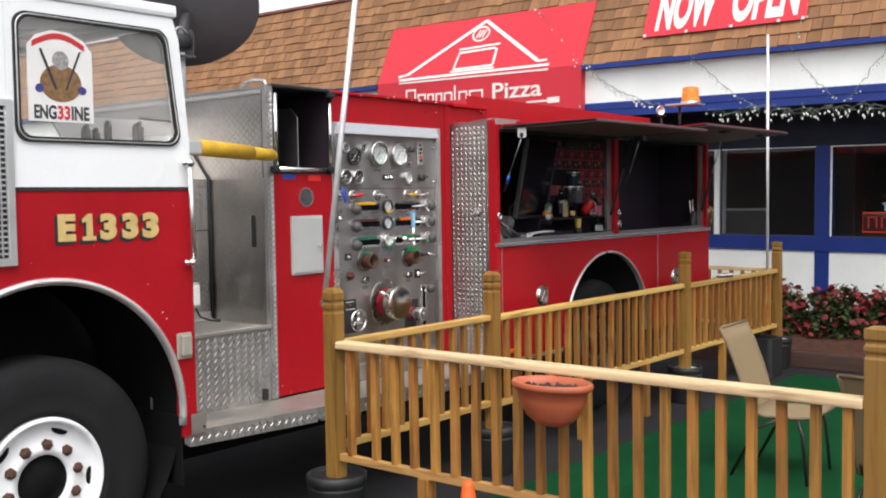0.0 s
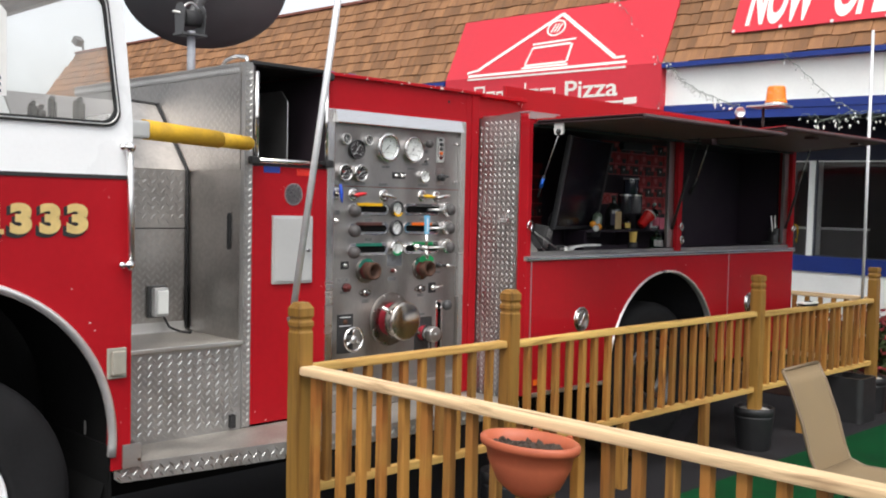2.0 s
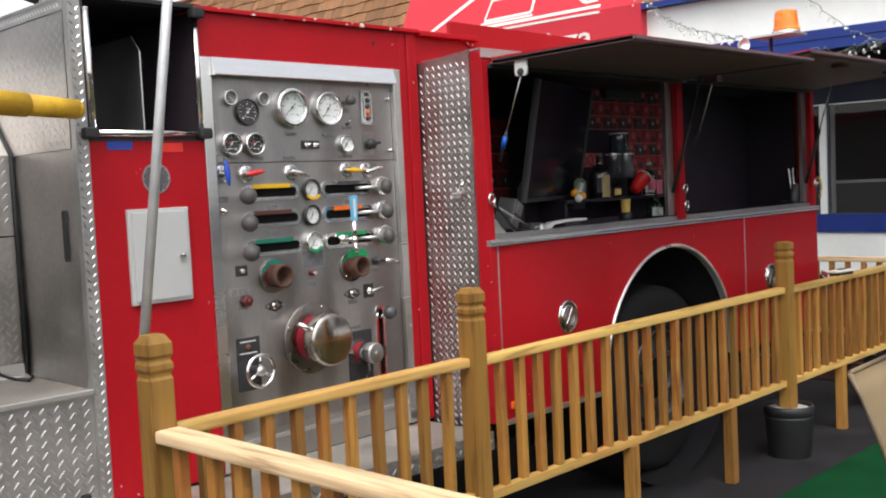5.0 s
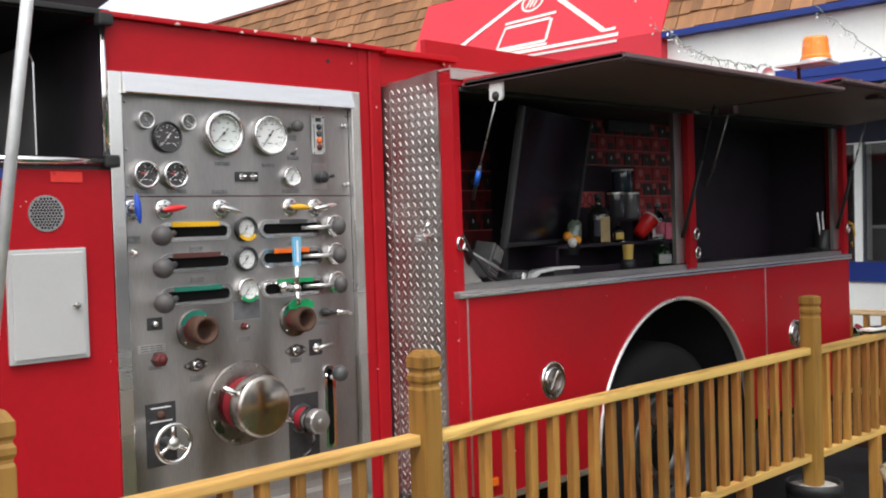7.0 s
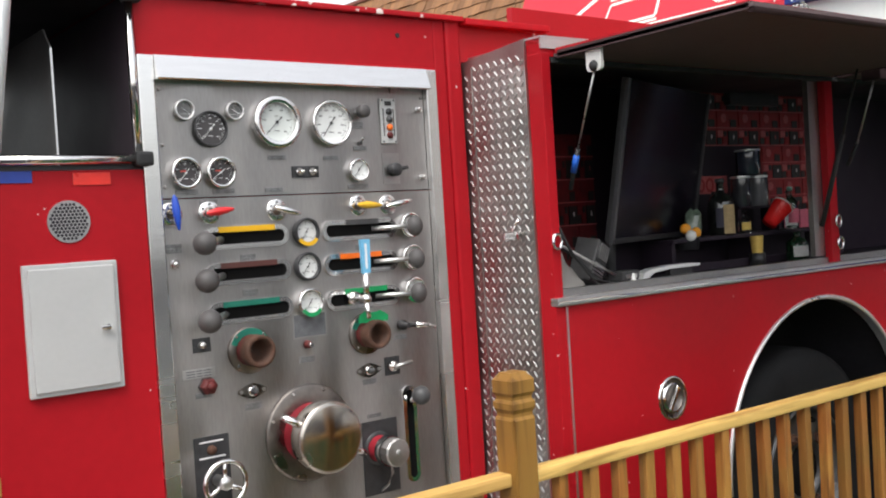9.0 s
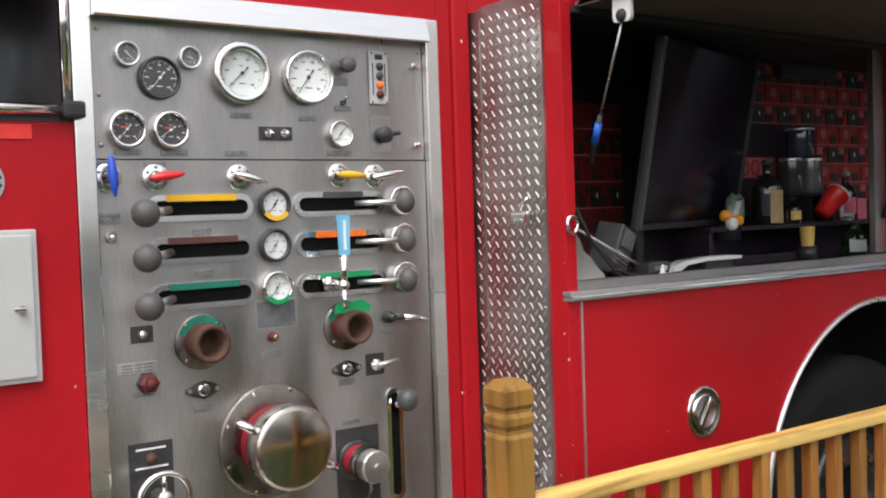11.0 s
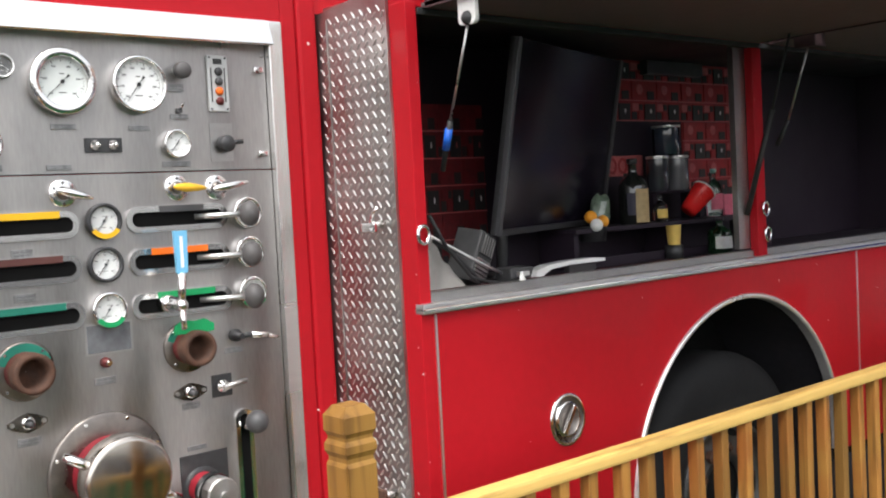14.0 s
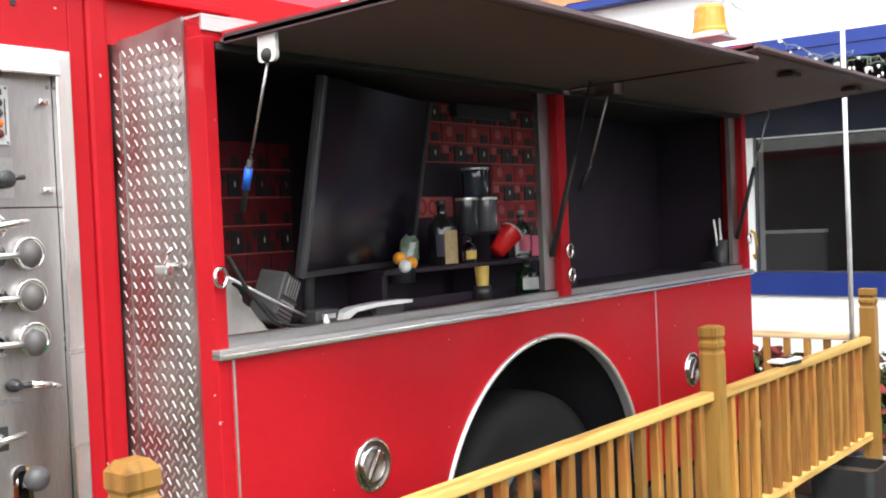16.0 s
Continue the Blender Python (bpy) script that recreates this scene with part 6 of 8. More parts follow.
b = Build()
b.box(CARDP, BACK, BACK + 0.012, 7.35, 7.665, 1.90, 1.985)
bs = solo("small_sign", b, "small pink sign with block letters on the bar wall", "sign")
for k in range(3):
    mesh_part("letter", fitted_text("BOO"[k], 7.365 + k * 0.068, 7.423 + k * 0.068, 1.908, 1.976, BACK + 0.013, 0.001, CARD, 0.002), bs)
# bottle shelf
b = Build()
b.box(DARK, -4.70, -4.50, 6.97, 8.28, 1.690, 1.707, 0.003)
sh = solo("bottle_shelf", b, "black two-step bottle shelf on the bar counter", "shelf")
for y in (6.99, 7.62, 8.26):
    b = Build()
    b.box(DARK, -4.70, -4.52, y - 0.012, y + 0.012, 1.56, 1.690)
    part("bracket", b, sh)
b = Build()
b.box(DARK, -4.515, -4.505, 6.97, 8.28, 1.56, 1.595, 0.003)
part("front_rail", b, sh)
b = Build()
b.box(DARK, -4.71, -4.585, 7.56, 7.90, 1.818, 1.830, 0.003)
for y in (7.57, 7.89):
    b.box(DARK, -4.70, -4.60, y - 0.008, y + 0.008, 1.707, 1.818)
part("upper_step", b, sh, "small black upper step")
BOTTLE_CLEAR = glass_material("clear_bottle", (0.85, 0.9, 0.9))
BOTTLE_DARK = material("dark_bottle_glass", (0.012, 0.013, 0.012), 0.08, vary=0.2, scale=10, coat=0.5)
BOTTLE_GREEN = material("green_bottle_glass", (0.01, 0.035, 0.015), 0.08, vary=0.2, scale=10, coat=0.5)
BOTTLE_BLUE = material("smoky_blue_bottle", (0.03, 0.04, 0.06), 0.08, vary=0.2, scale=10, coat=0.5)
SHOTYEL = material("yellow_paper_cup", (0.62, 0.42, 0.10), 0.6, vary=0.1, scale=30)
LABELTAN = material("tan_paper_label", (0.36, 0.26, 0.13), 0.7, vary=0.2, scale=40)
LABELW = material("white_paper_label", (0.70, 0.70, 0.68), 0.7, vary=0.15, scale=40)
LABELPINK = material("pink_paper_label", (0.55, 0.12, 0.18), 0.7, vary=0.15, scale=40)


def bottle(x, y, z, r, h, glass, lab, cap, label, square=False):
    m = Matrix.Translation((x, y, z))
    b = Build()
    n = 4 if square else 20
    mm = m @ pose(0, 0, 0, 0, 0, 45 if square else 0)
    k = 1.25 if square else 1
    b.lathe(glass, [(r * 0.9 * k, 0), (r * k, 0.006), (r * k, h * 0.58), (r * 0.85 * k, h * 0.66), (r * 0.36, h * 0.76), (r * 0.30, h * 0.80), (r * 0.30, h * 0.93), (r * 0.36, h * 0.935), (r * 0.36, h * 0.955)], mm, n if square else 20, smooth=not square)
    bt = solo("bottle", b, label, "bottle", "bottles in the bar")
    if lab:
        b = Build()
        pts = [(r * 1.015 * math.cos(radians(a)), r * 1.015 * math.sin(radians(a))) for a in range(-75, 76, 15)]
        vsl = [[b.bm.verts.new(m @ Vector((px, py, zz))) for px, py in pts] for zz in (h * 0.14, h * 0.48)]
        b.paint([b.bm.faces.new((vsl[0][i], vsl[0][i + 1], vsl[1][i + 1], vsl[1][i])) for i in range(len(pts) - 1)], lab, True)
        part("paper_label", b, bt)
    b = Build()
    b.lathe(cap, [(r * 0.38, h * 0.93), (r * 0.38, h), (r * 0.30, h * 1.01), (0.001, h * 1.012)], m, 14)
    part("cap", b, bt)
    return bt


SHZ = 1.707
LABELBLUE = material("dark_blue_paper_label", (0.018, 0.016, 0.035), 0.6, vary=0.3, scale=40)
TEALCAP = material("pale_teal_cap", (0.30, 0.55, 0.50), 0.5, vary=0.1, scale=30)
SHELFED = " on the bar shelf"
wb = bottle(-4.555, 7.375, SHZ, 0.058, 0.255, BOTTLE_DARK, LABELBLUE, PLATEK, "dark whiskey bottle with blue and tan labels on the shelf")
b = Build()
tan_pts = [(0.0595 * math.cos(radians(a)), 0.0595 * math.sin(radians(a))) for a in range(-42, 39, 10)]
tan_rows = [[b.bm.verts.new(Vector((-4.555 + px, 7.375 + py, SHZ + zz))) for px, py in tan_pts] for zz in (0.006, 0.137)]
b.paint([b.bm.faces.new((tan_rows[0][i], tan_rows[0][i + 1], tan_rows[1][i + 1], tan_rows[1][i])) for i in range(len(tan_pts) - 1)], LABELTAN, True)
part("side_label", b, wb, "tan paper label")
bottle(-4.56, 7.55, SHZ, 0.030, 0.105, BOTTLE_CLEAR, SHOTYEL, PLATEK, "small clear bottle with a yellow label" + SHELFED)
bottle(-4.66, 7.47, SHZ, 0.036, 0.20, BOTTLE_DARK, None, PLATEK, "plain dark bottle" + SHELFED)
bottle(-4.60, 7.985, SHZ, 0.037, 0.205, BOTTLE_CLEAR, LABELPINK, TEALCAP, "clear bottle with pink label and teal cap on the shelf")
bottle(-4.66, 8.06, SHZ, 0.034, 0.19, BOTTLE_GREEN, LABELW, PLATEK, "green bottle with a white label" + SHELFED)
bottle(-4.46, 7.81, 1.56, 0.050, 0.145, BOTTLE_GREEN, LABELW, PLATEK, "short dark green bottle with a white label on the counter")


# opaque jars: vertical streaks in the colour stand in for glass highlights
JARGLASS = material("grey_jar_glass", (0.045, 0.048, 0.058), 0.12, vary=0.5, scale=22, coat=0.5, stretch=(1, 1, 0.15))
JARSMOKE = material("smoky_jar_glass", (0.12, 0.12, 0.13), 0.15, vary=0.5, scale=22, coat=0.5, stretch=(1, 1, 0.15))


def jar(x, y, z, r, h, glass, label):
    """A straight glass jar with a heavy foot and an open rim."""
    b = Build()
    b.lathe(glass, [(r * 0.90, 0), (r, 0.006), (r, h * 0.96), (r * 0.97, h), (r * 0.92, h * 0.97), (r * 0.90, 0.014), (0.001, 0.012)], Matrix.Translation((x, y, z)), 24, caps=False)
    j = solo("glass_jar", b, label, "jar", "glass jars in the bar")
    b = Build()
    b.lathe(ALU, [(r * 1.02, h * 0.90), (r * 1.035, h * 0.92), (r * 1.035, h * 0.95), (r * 1.02, h * 0.97)], Matrix.Translation((x, y, z)), 24, caps=False)
    part("rim_band", b, j, "thin pale rim band")


jar(-4.645, 7.655, 1.830, 0.046, 0.150, JARGLASS, "grey glass jar with painted highlights on the upper step")
jar(-4.645, 7.790, 1.830, 0.048, 0.150, JARSMOKE, "paler grey glass jar with painted highlights on the upper step")
jar(-4.645, 7.722, 1.981, 0.058, 0.125, BOTTLE_BLUE, "dark blue glass jar stacked on two jars")
b = Build()
b.box(LABELPINK, -4.63, -4.60, 8.065, 8.135, SHZ, SHZ + 0.092, 0.002)
solo("pink_carton", b, "small pink carton standing on the bar shelf", "carton")
PLASTIC = material("crumpled_clear_plastic", (0.12, 0.16, 0.12), 0.15, vary=0.5, scale=25, coat=0.6)
b = Build()
random.seed(17)
lump = bmesh.ops.create_icosphere(b.bm, subdivisions=2, radius=1.0)
for v in lump["verts"]:
    k = 1 + random.uniform(-0.28, 0.22)
    v.co = Vector((-4.56 + 0.032 * k * v.co.x, 7.185 + 0.042 * k * v.co.y, SHZ + 0.066 + 0.064 * max(-1.02, k * v.co.z)))
b.paint(list(b.bm.faces), PLASTIC)
solo("plastic_bag", b, "crumpled clear plastic bag on the bar shelf", "bag")
# red plastic cup, tipped over a bottle
CUPRED = material("red_plastic_cup", (0.72, 0.02, 0.02), 0.25, vary=0.05, scale=10)
cm = Matrix.Translation((-4.50, 7.715, 1.785)) @ Vector((0.13, 0.64, 0.57)).to_track_quat("Z", "Y").to_matrix().to_4x4()
b = Build()
b.lathe(CUPRED, [(0.001, -0.062), (0.034, -0.062), (0.048, 0.058), (0.050, 0.060)], cm, 28, caps=False)
b.lathe(LABELW, [(0.0495, 0.056), (0.052, 0.060), (0.0495, 0.064), (0.046, 0.056), (0.033, -0.057), (0.001, -0.057)], cm, 28, caps=False)
solo("plastic_cup", b, "red plastic cup with a white inside, tipped over", "cup")
b = Build()
CITRUS = material("orange_peel", (0.80, 0.32, 0.02), 0.5, vary=0.12, scale=30, bump=0.3, bump_scale=120)
b.lathe(PLATEK, [(0.05, 0), (0.055, 0.05), (0.06, 0.055)], Matrix.Translation((-4.535, 7.10, 1.657)), 20)
bowl = solo("ball_holder", b, "small black holder with orange and white balls", "bowl")
for dx, dy, dz, mt in ((0.0, -0.012, 0.092, CITRUS), (0.01, 0.025, 0.072, CITRUS), (0.035, -0.018, 0.062, LABELW)):
    b = Build()
    b.ball(mt, (-4.525 + dx, 7.10 + dy * 1.5, 1.657 + dz), 0.024)
    part("ball", b, bowl)
b = Build()
b.lathe(SHOTYEL, [(0.024, 0), (0.030, 0.075), (0.031, 0.078), (0.027, 0.075), (0.022, 0.008), (0.001, 0.006)], Matrix.Translation((-4.48, 7.525, 1.615)), 18, caps=False)
b.lathe(PLATEK, [(0.036, -0.055), (0.036, -0.002), (0.02, 0.0)], Matrix.Translation((-4.48, 7.525, 1.615)), 18)
solo("shot_cup", b, "small yellowish cup on a black stand", "cup")
b = Build()
line_ = [(-0.155, -0.008), (-0.145, 0.016), (-0.10, 0.030), (0.0, 0.038), (0.10, 0.040), (0.155, 0.036), (0.155, 0.026), (0.0, 0.024), (-0.09, 0.014), (-0.115, 0.0), (-0.125, -0.012)]
b.prism(DIALW, line_, Matrix.Translation((-4.42, 6.80, 1.574)) @ pose(0, 0, 0, 0, 0, -8) @ side_frame(0), 0.05)
b.box(HARD, -4.41, -4.385, 6.80, 6.94, 1.56, 1.600, 0.004)
solo("hand_scanner", b, "slim white curved handheld device on a dark rest", "device")
# crumpled white cloth, radio and cables at the front end of the counter
# white cloth kept grey: the bar's low light is in its colour
CLOTH = material("white_cloth", (0.34, 0.33, 0.31), 0.9, vary=0.12, scale=8, bump=0.3, bump_scale=60)
b = Build()
g = bmesh.ops.create_grid(b.bm, x_segments=22, y_segments=22, size=0.5)
for v in g["verts"]:
    u, w = v.co.x + 0.5, v.co.y + 0.5
    h = max(0.0, 1 - (abs(u - 0.4) / 0.58) ** 3) * max(0.0, 1 - (abs(w - 0.5) / 0.5) ** 4)
    crease = 0.05 * noise.noise(Vector((u * 4, w * 4, 2))) + 0.02 * noise.noise(Vector((u * 11, w * 11, 5)))
    v.co = Vector((-4.415 - 0.24 * w + 0.5 * crease, 6.062 + 0.29 * u, max(1.563, 1.563 + h * (0.185 - 0.04 * u + 1.6 * crease))))
b.paint(list(b.bm.faces), CLOTH, True)
ob = solo("cloth", b, "crumpled white cloth on the bar counter, greyed for the shade", "cloth")
rm = Matrix.Translation((-4.46, 6.41, 1.652)) @ pose(0, 0, 0, -22, 8, 15)
b = Build()
b.box(HARD, -0.05, 0.05, -0.05, 0.05, -0.085, 0.085, 0.008, m=rm)
radio = solo("radio", b, "small black radio with a silver grille on the counter", "radio")
b = Build()
b.box(PLATEK, 0.05, 0.054, -0.042, 0.042, 0.01, 0.078, 0.002, m=rm)
part("face", b, radio, "glossy black face")
for k in range(5):
    b = Build()
    b.box(STEEL_D, 0.054, 0.057, -0.036 + 0.016 * k, -0.030 + 0.016 * k, 0.014, 0.074, m=rm)
    part("key", b, radio)
for k in range(6):
    b = Build()
    b.box(ALU, 0.05, 0.053, -0.042, 0.042, -0.075 + k * 0.013, -0.068 + k * 0.013, m=rm)
    part("grille_bar", b, radio)
for pts in (((-4.35, 6.15, 1.80), (-4.36, 6.22, 1.70), (-4.34, 6.30, 1.60), (-4.33, 6.40, 1.568), (-4.36, 6.52, 1.568)), ((-4.40, 6.20, 1.72), (-4.38, 6.26, 1.68), (-4.36, 6.36, 1.58), (-4.35, 6.46, 1.568), (-4.40, 6.56, 1.57))):
    b = Build()
    b.tube(BLACK, pts, 0.006, 6)
    solo("cable", b, "black power cable lying over the counter", "cable")
b = Build()
b.tube(ALU, [(-4.40, 6.10, 1.78), (-4.36, 6.38, 1.63), (-4.35, 6.44, 1.60)], 0.005, 6)
solo("cable", b, "pale cable stretched over the counter", "cable")
b = Build()
b.box(HARD, -4.50, -4.42, 6.55, 6.66, 1.56, 1.605, 0.01)
b.box(ALU, -4.42, -4.417, 6.575, 6.635, 1.575, 1.59)
solo("charger", b, "small black box with a silver label on the counter", "box")
b = Build()
MAT = material("dark_red_mat", (0.10, 0.008, 0.012), 0.8, vary=0.3, scale=14, bump=0.2, bump_scale=60)
b.box(MAT, -4.40, -4.305, 6.06, 7.4, 1.561, 1.568, 0.002)
solo("bar_mat", b, "dark red rubber mat along the counter edge", "mat")
b = Build()
b.lathe(LABELW, [(0.012, 0), (0.008, 0.012), (0.005, 0.016), (0.006, 0.026), (0.001, 0.028)], Matrix.Translation((-4.285, 6.466, 1.578)), 12)
solo("small_stopper", b, "small white plastic stopper on the sill", "stopper")
b = Build()
b.tube(BLACK, [(-4.29, 6.46, 1.584), (-4.30, 6.38, 1.572), (-4.31, 6.25, 1.574), (-4.30, 6.12, 1.572)], 0.004, 6)
solo("cable", b, "thin black cable along the sill", "cable")
# straws and small things in the rear opening
b = Build()
b.lathe(BUCKET, [(0.04, 0), (0.045, 0.12), (0.041, 0.12), (0.037, 0.01), (0.001, 0.01)], Matrix.Translation((-4.34, 9.47, 1.60)), 18, caps=False)
b.box(BUCKET, -4.42, -4.30, 9.40, 9.52, 1.56, 1.60, 0.004)
tb = solo("straw_cup", b, "black cup holding white wrapped straws on the counter", "cup")
for k, lean in enumerate((-24, -10, 3, 13)):
    b = Build()
    b.box(LABELW, -0.004, 0.004, -0.008, 0.008, 0.0, 0.215 - 0.012 * (k % 2), 0.003, m=pose(-4.335 + 0.006 * (k % 2), 9.452 + 0.012 * k, 1.622, -lean * 0.6, 0, 20 * k))
    part("straw", b, tb, "white paper-wrapped straw")

# ---- fence ----
FX = -3.95
GRAVEL = material("white_stone_chips", (0.38, 0.37, 0.35), 0.8, vary=0.35, scale=40, bump=0.9, bump_scale=90)


def fence_post(x, y, top=1.385, lean=(0.0, 0.0), wide=1.0, fill=None):
    """A square post with a chamfered cap and two turned notches, standing in a bucket of concrete."""
    t = thing("fence_post", "square pine post with a notched top, set in a black bucket", "fence post", (x, y, 0.0), "fence posts")
    h = 0.044
    b = Build()
    rings = []
    for hw, z in ((h, 0.06), (h, 1.245), (h * 0.86, 1.255), (h * 0.86, 1.265), (h, 1.278), (h, 1.295), (h * 0.86, 1.306), (h * 0.86, 1.314), (h, 1.325), (h, 1.362), (h * 0.62, top)):
        zz = z
        rings.append([b.bm.verts.new((x + lean[0] * z + sx * hw, y + lean[1] * z + sy * hw, zz)) for sx, sy in ((-1, -1), (1, -1), (1, 1), (-1, 1))])
    fs = []
    for r0, r1 in zip(rings, rings[1:]):
        for i in range(4):
            fs.append(b.bm.faces.new((r0[i], r0[(i + 1) % 4], r1[(i + 1) % 4], r1[i])))
    fs += [b.bm.faces.new(list(reversed(rings[0]))), b.bm.faces.new(rings[-1])]
    b.paint(fs, POSTWOOD)
    ups = [e for e in b.bm.edges if abs(e.verts[0].co.z - e.verts[1].co.z) > 0.5]
    r = bmesh.ops.bevel(b.bm, geom=ups, offset=0.005, segments=2, affect="EDGES")
    b.paint(r["faces"], POSTWOOD)
    part("post", b, t)
    b = Build()
    b.lathe(BUCKET, [(0.125, 0.0), (0.13, 0.01), (0.148, 0.24), (0.152, 0.25), (0.152, 0.262), (0.147, 0.266), (0.155, 0.27), (0.155, 0.325), (0.149, 0.33), (0.141, 0.33), (0.139, 0.29)], Matrix.Translation((x, y, 0)) @ Matrix.Diagonal((wide, wide, 1, 1)), 32, caps=False)
    part("bucket", b, t, "black plastic bucket")
    b = Build()
    b.lathe(fill or GRAVEL, [(0.139, 0.302), (0.09, 0.318), (0.05, 0.31), (0.001, 0.30)], Matrix.Translation((x, y, 0)) @ Matrix.Diagonal((wide, wide, 1, 1)), 24, caps=False)
    part("stone_filling", b, t, "stone filling of the bucket")
    return t


fence_post(-3.962, 4.042, 1.39, wide=1.12, fill=BUCKET)
fence_post(-3.945, 5.535, 1.385, fill=BUCKET)
fence_post(-3.945, 8.475, 1.37)
fence_post(-1.0, 4.045, 1.37)


def baluster_mesh():
    b = Build()
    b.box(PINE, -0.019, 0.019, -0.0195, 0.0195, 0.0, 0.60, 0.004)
    return b.mesh("baluster")


BAL = baluster_mesh()
random.seed(11)


def fence(name_label, a, c, mats, z_top, z_bot, spots, width=0.062, group="patio fences", low_mat=None):
    """A rail, a lower rail and balusters between two posts; spots are the balusters' places along the run."""
    a, c = Vector(a), Vector(c)
    along_y = abs(c.y - a.y) > abs(c.x - a.x)
    mid = (a + c) / 2
    t = thing("fence", name_label, "fence", (mid.x, mid.y, 0), group)
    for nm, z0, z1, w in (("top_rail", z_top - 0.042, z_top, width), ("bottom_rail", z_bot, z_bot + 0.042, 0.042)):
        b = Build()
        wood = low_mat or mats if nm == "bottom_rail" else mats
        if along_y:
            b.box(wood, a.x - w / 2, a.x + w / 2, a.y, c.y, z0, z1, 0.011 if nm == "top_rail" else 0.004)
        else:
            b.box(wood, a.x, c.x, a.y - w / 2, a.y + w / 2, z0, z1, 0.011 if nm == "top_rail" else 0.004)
        part(nm, b, t)
    for s in spots:
        ob = new("baluster", BAL)
        x, y = (a.x, s) if along_y else (s, a.y)
        ob.parent = t
        ob.matrix_parent_inverse = Matrix.Translation((-mid.x, -mid.y, 0))
        ob.location = (x + random.uniform(-0.002, 0.002), y + random.uniform(-0.005, 0.005), z_bot + 0.038)
        ob.rotation_euler = (random.uniform(-0.006, 0.006), random.uniform(-0.008, 0.008), random.uniform(-0.06, 0.06))
        ob.scale = (1, 1, (z_top - 0.040 - z_bot - 0.038) / 0.60)
    return t


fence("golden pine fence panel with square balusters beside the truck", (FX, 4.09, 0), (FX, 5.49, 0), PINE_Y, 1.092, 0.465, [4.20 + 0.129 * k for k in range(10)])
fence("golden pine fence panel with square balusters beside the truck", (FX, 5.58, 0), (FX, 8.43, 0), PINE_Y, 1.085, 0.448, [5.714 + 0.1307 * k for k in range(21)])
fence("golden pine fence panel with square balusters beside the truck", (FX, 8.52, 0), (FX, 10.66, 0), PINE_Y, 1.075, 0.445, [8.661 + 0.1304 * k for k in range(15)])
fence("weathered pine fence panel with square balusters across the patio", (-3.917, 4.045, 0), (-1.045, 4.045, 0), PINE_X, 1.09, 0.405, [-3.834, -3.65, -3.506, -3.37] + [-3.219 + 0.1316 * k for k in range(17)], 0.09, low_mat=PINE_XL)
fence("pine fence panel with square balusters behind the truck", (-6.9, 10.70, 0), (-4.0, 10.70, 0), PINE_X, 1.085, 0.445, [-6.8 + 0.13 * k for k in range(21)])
for y in (6.70, 7.73, 9.3):
    b = Build()
    b.box(PINE, FX - 0.03, FX + 0.03, y - 0.03, y + 0.03, 0.0, 0.45, 0.003)
    solo("wood_prop", b, "short pine leg under the fence rail", "fence leg", "fence legs")
b = Build()
b.box(PINE, -3.325, -3.255, 4.01, 4.08, 0.0, 0.405, 0.003)
solo("wood_prop", b, "short pine leg under the front fence rail", "fence leg", "fence legs")
# last post in a square planter
t = fence_post(-3.95, 10.715, 1.345)
b = Build()
b.prism(BUCKET, round_rect(-4.10, -3.74, 10.02, 10.36, 0.05), Matrix.Translation((0, 0, 0.0)), 0.40, round_rect(-4.08, -3.76, 10.04, 10.34, 0.045))
b.box(SOIL, -4.08, -3.76, 10.04, 10.34, 0.0, 0.34)
solo("planter", b, "large black plastic planter beside the fence", "planter")

# plastic tray left on the rail
b = Build()
b.box(LETTER, -0.04, 0.04, -0.12, 0.10, 0.018, 0.034, 0.008, m=pose(-3.955, 9.36, 1.076, 0, 0, -8))
b.box(BUCKET, -0.035, 0.035, -0.09, 0.10, 0.0, 0.018, 0.004, m=pose(-3.955, 9.36, 1.076, 0, 0, -8))
b.box(BUCKET, -0.02, 0.02, -0.02, 0.05, 0.034, 0.040, 0.002, m=pose(-3.955, 9.36, 1.076, 0, 0, -8))
solo("plastic_holder", b, "white and dark plastic holder lying on the fence rail", "holder")

# light poles
for a, c, r, post_x in (((-4.037, 4.041, 1.28), (-3.934, 4.292, 3.33), 0.0165, -4.005), ((-4.035, 10.66, 0.7), (-4.03, 10.66, 3.575), 0.0145, -3.994)):
    b = Build()
    b.rod(GALV, a, c, r, 14)
    pole = solo("light_pole", b, "thin galvanised pipe strapped to a fence post", "pole", "light poles")
    b = Build()
    b.box(STEEL_D, a[0] - r - 0.003, post_x + 0.004, a[1] - 0.012, a[1] + 0.012, a[2] + 0.01, a[2] + 0.03, 0.002)
    part("strap", b, pole, "steel pipe strap")

# hanging pot on the front rail
t = thing("hanging_pot", "terracotta plastic pot hooked over the fence rail", "flower pot", (-2.375, 3.87, 0.80))
m = Matrix.Translation((-2.375, 3.862, 0.085)) @ Matrix.Diagonal((1.08, 0.70, 0.94, 1))
b = Build()
b.lathe(TERRACOTTA, [(0.001, 0.805), (0.07, 0.81), (0.12, 0.85), (0.158, 0.93), (0.168, 0.985), (0.185, 0.988), (0.19, 1.0), (0.19, 1.015), (0.183, 1.022), (0.172, 1.02), (0.16, 0.985), (0.150, 0.93), (0.140, 0.915)], m, 40, caps=False)
part("pot", b, t)
b = Build()
b.lathe(SOIL, [(0.159, 0.978), (0.10, 0.988), (0.001, 0.982)], m, 24, caps=False)
random.seed(23)
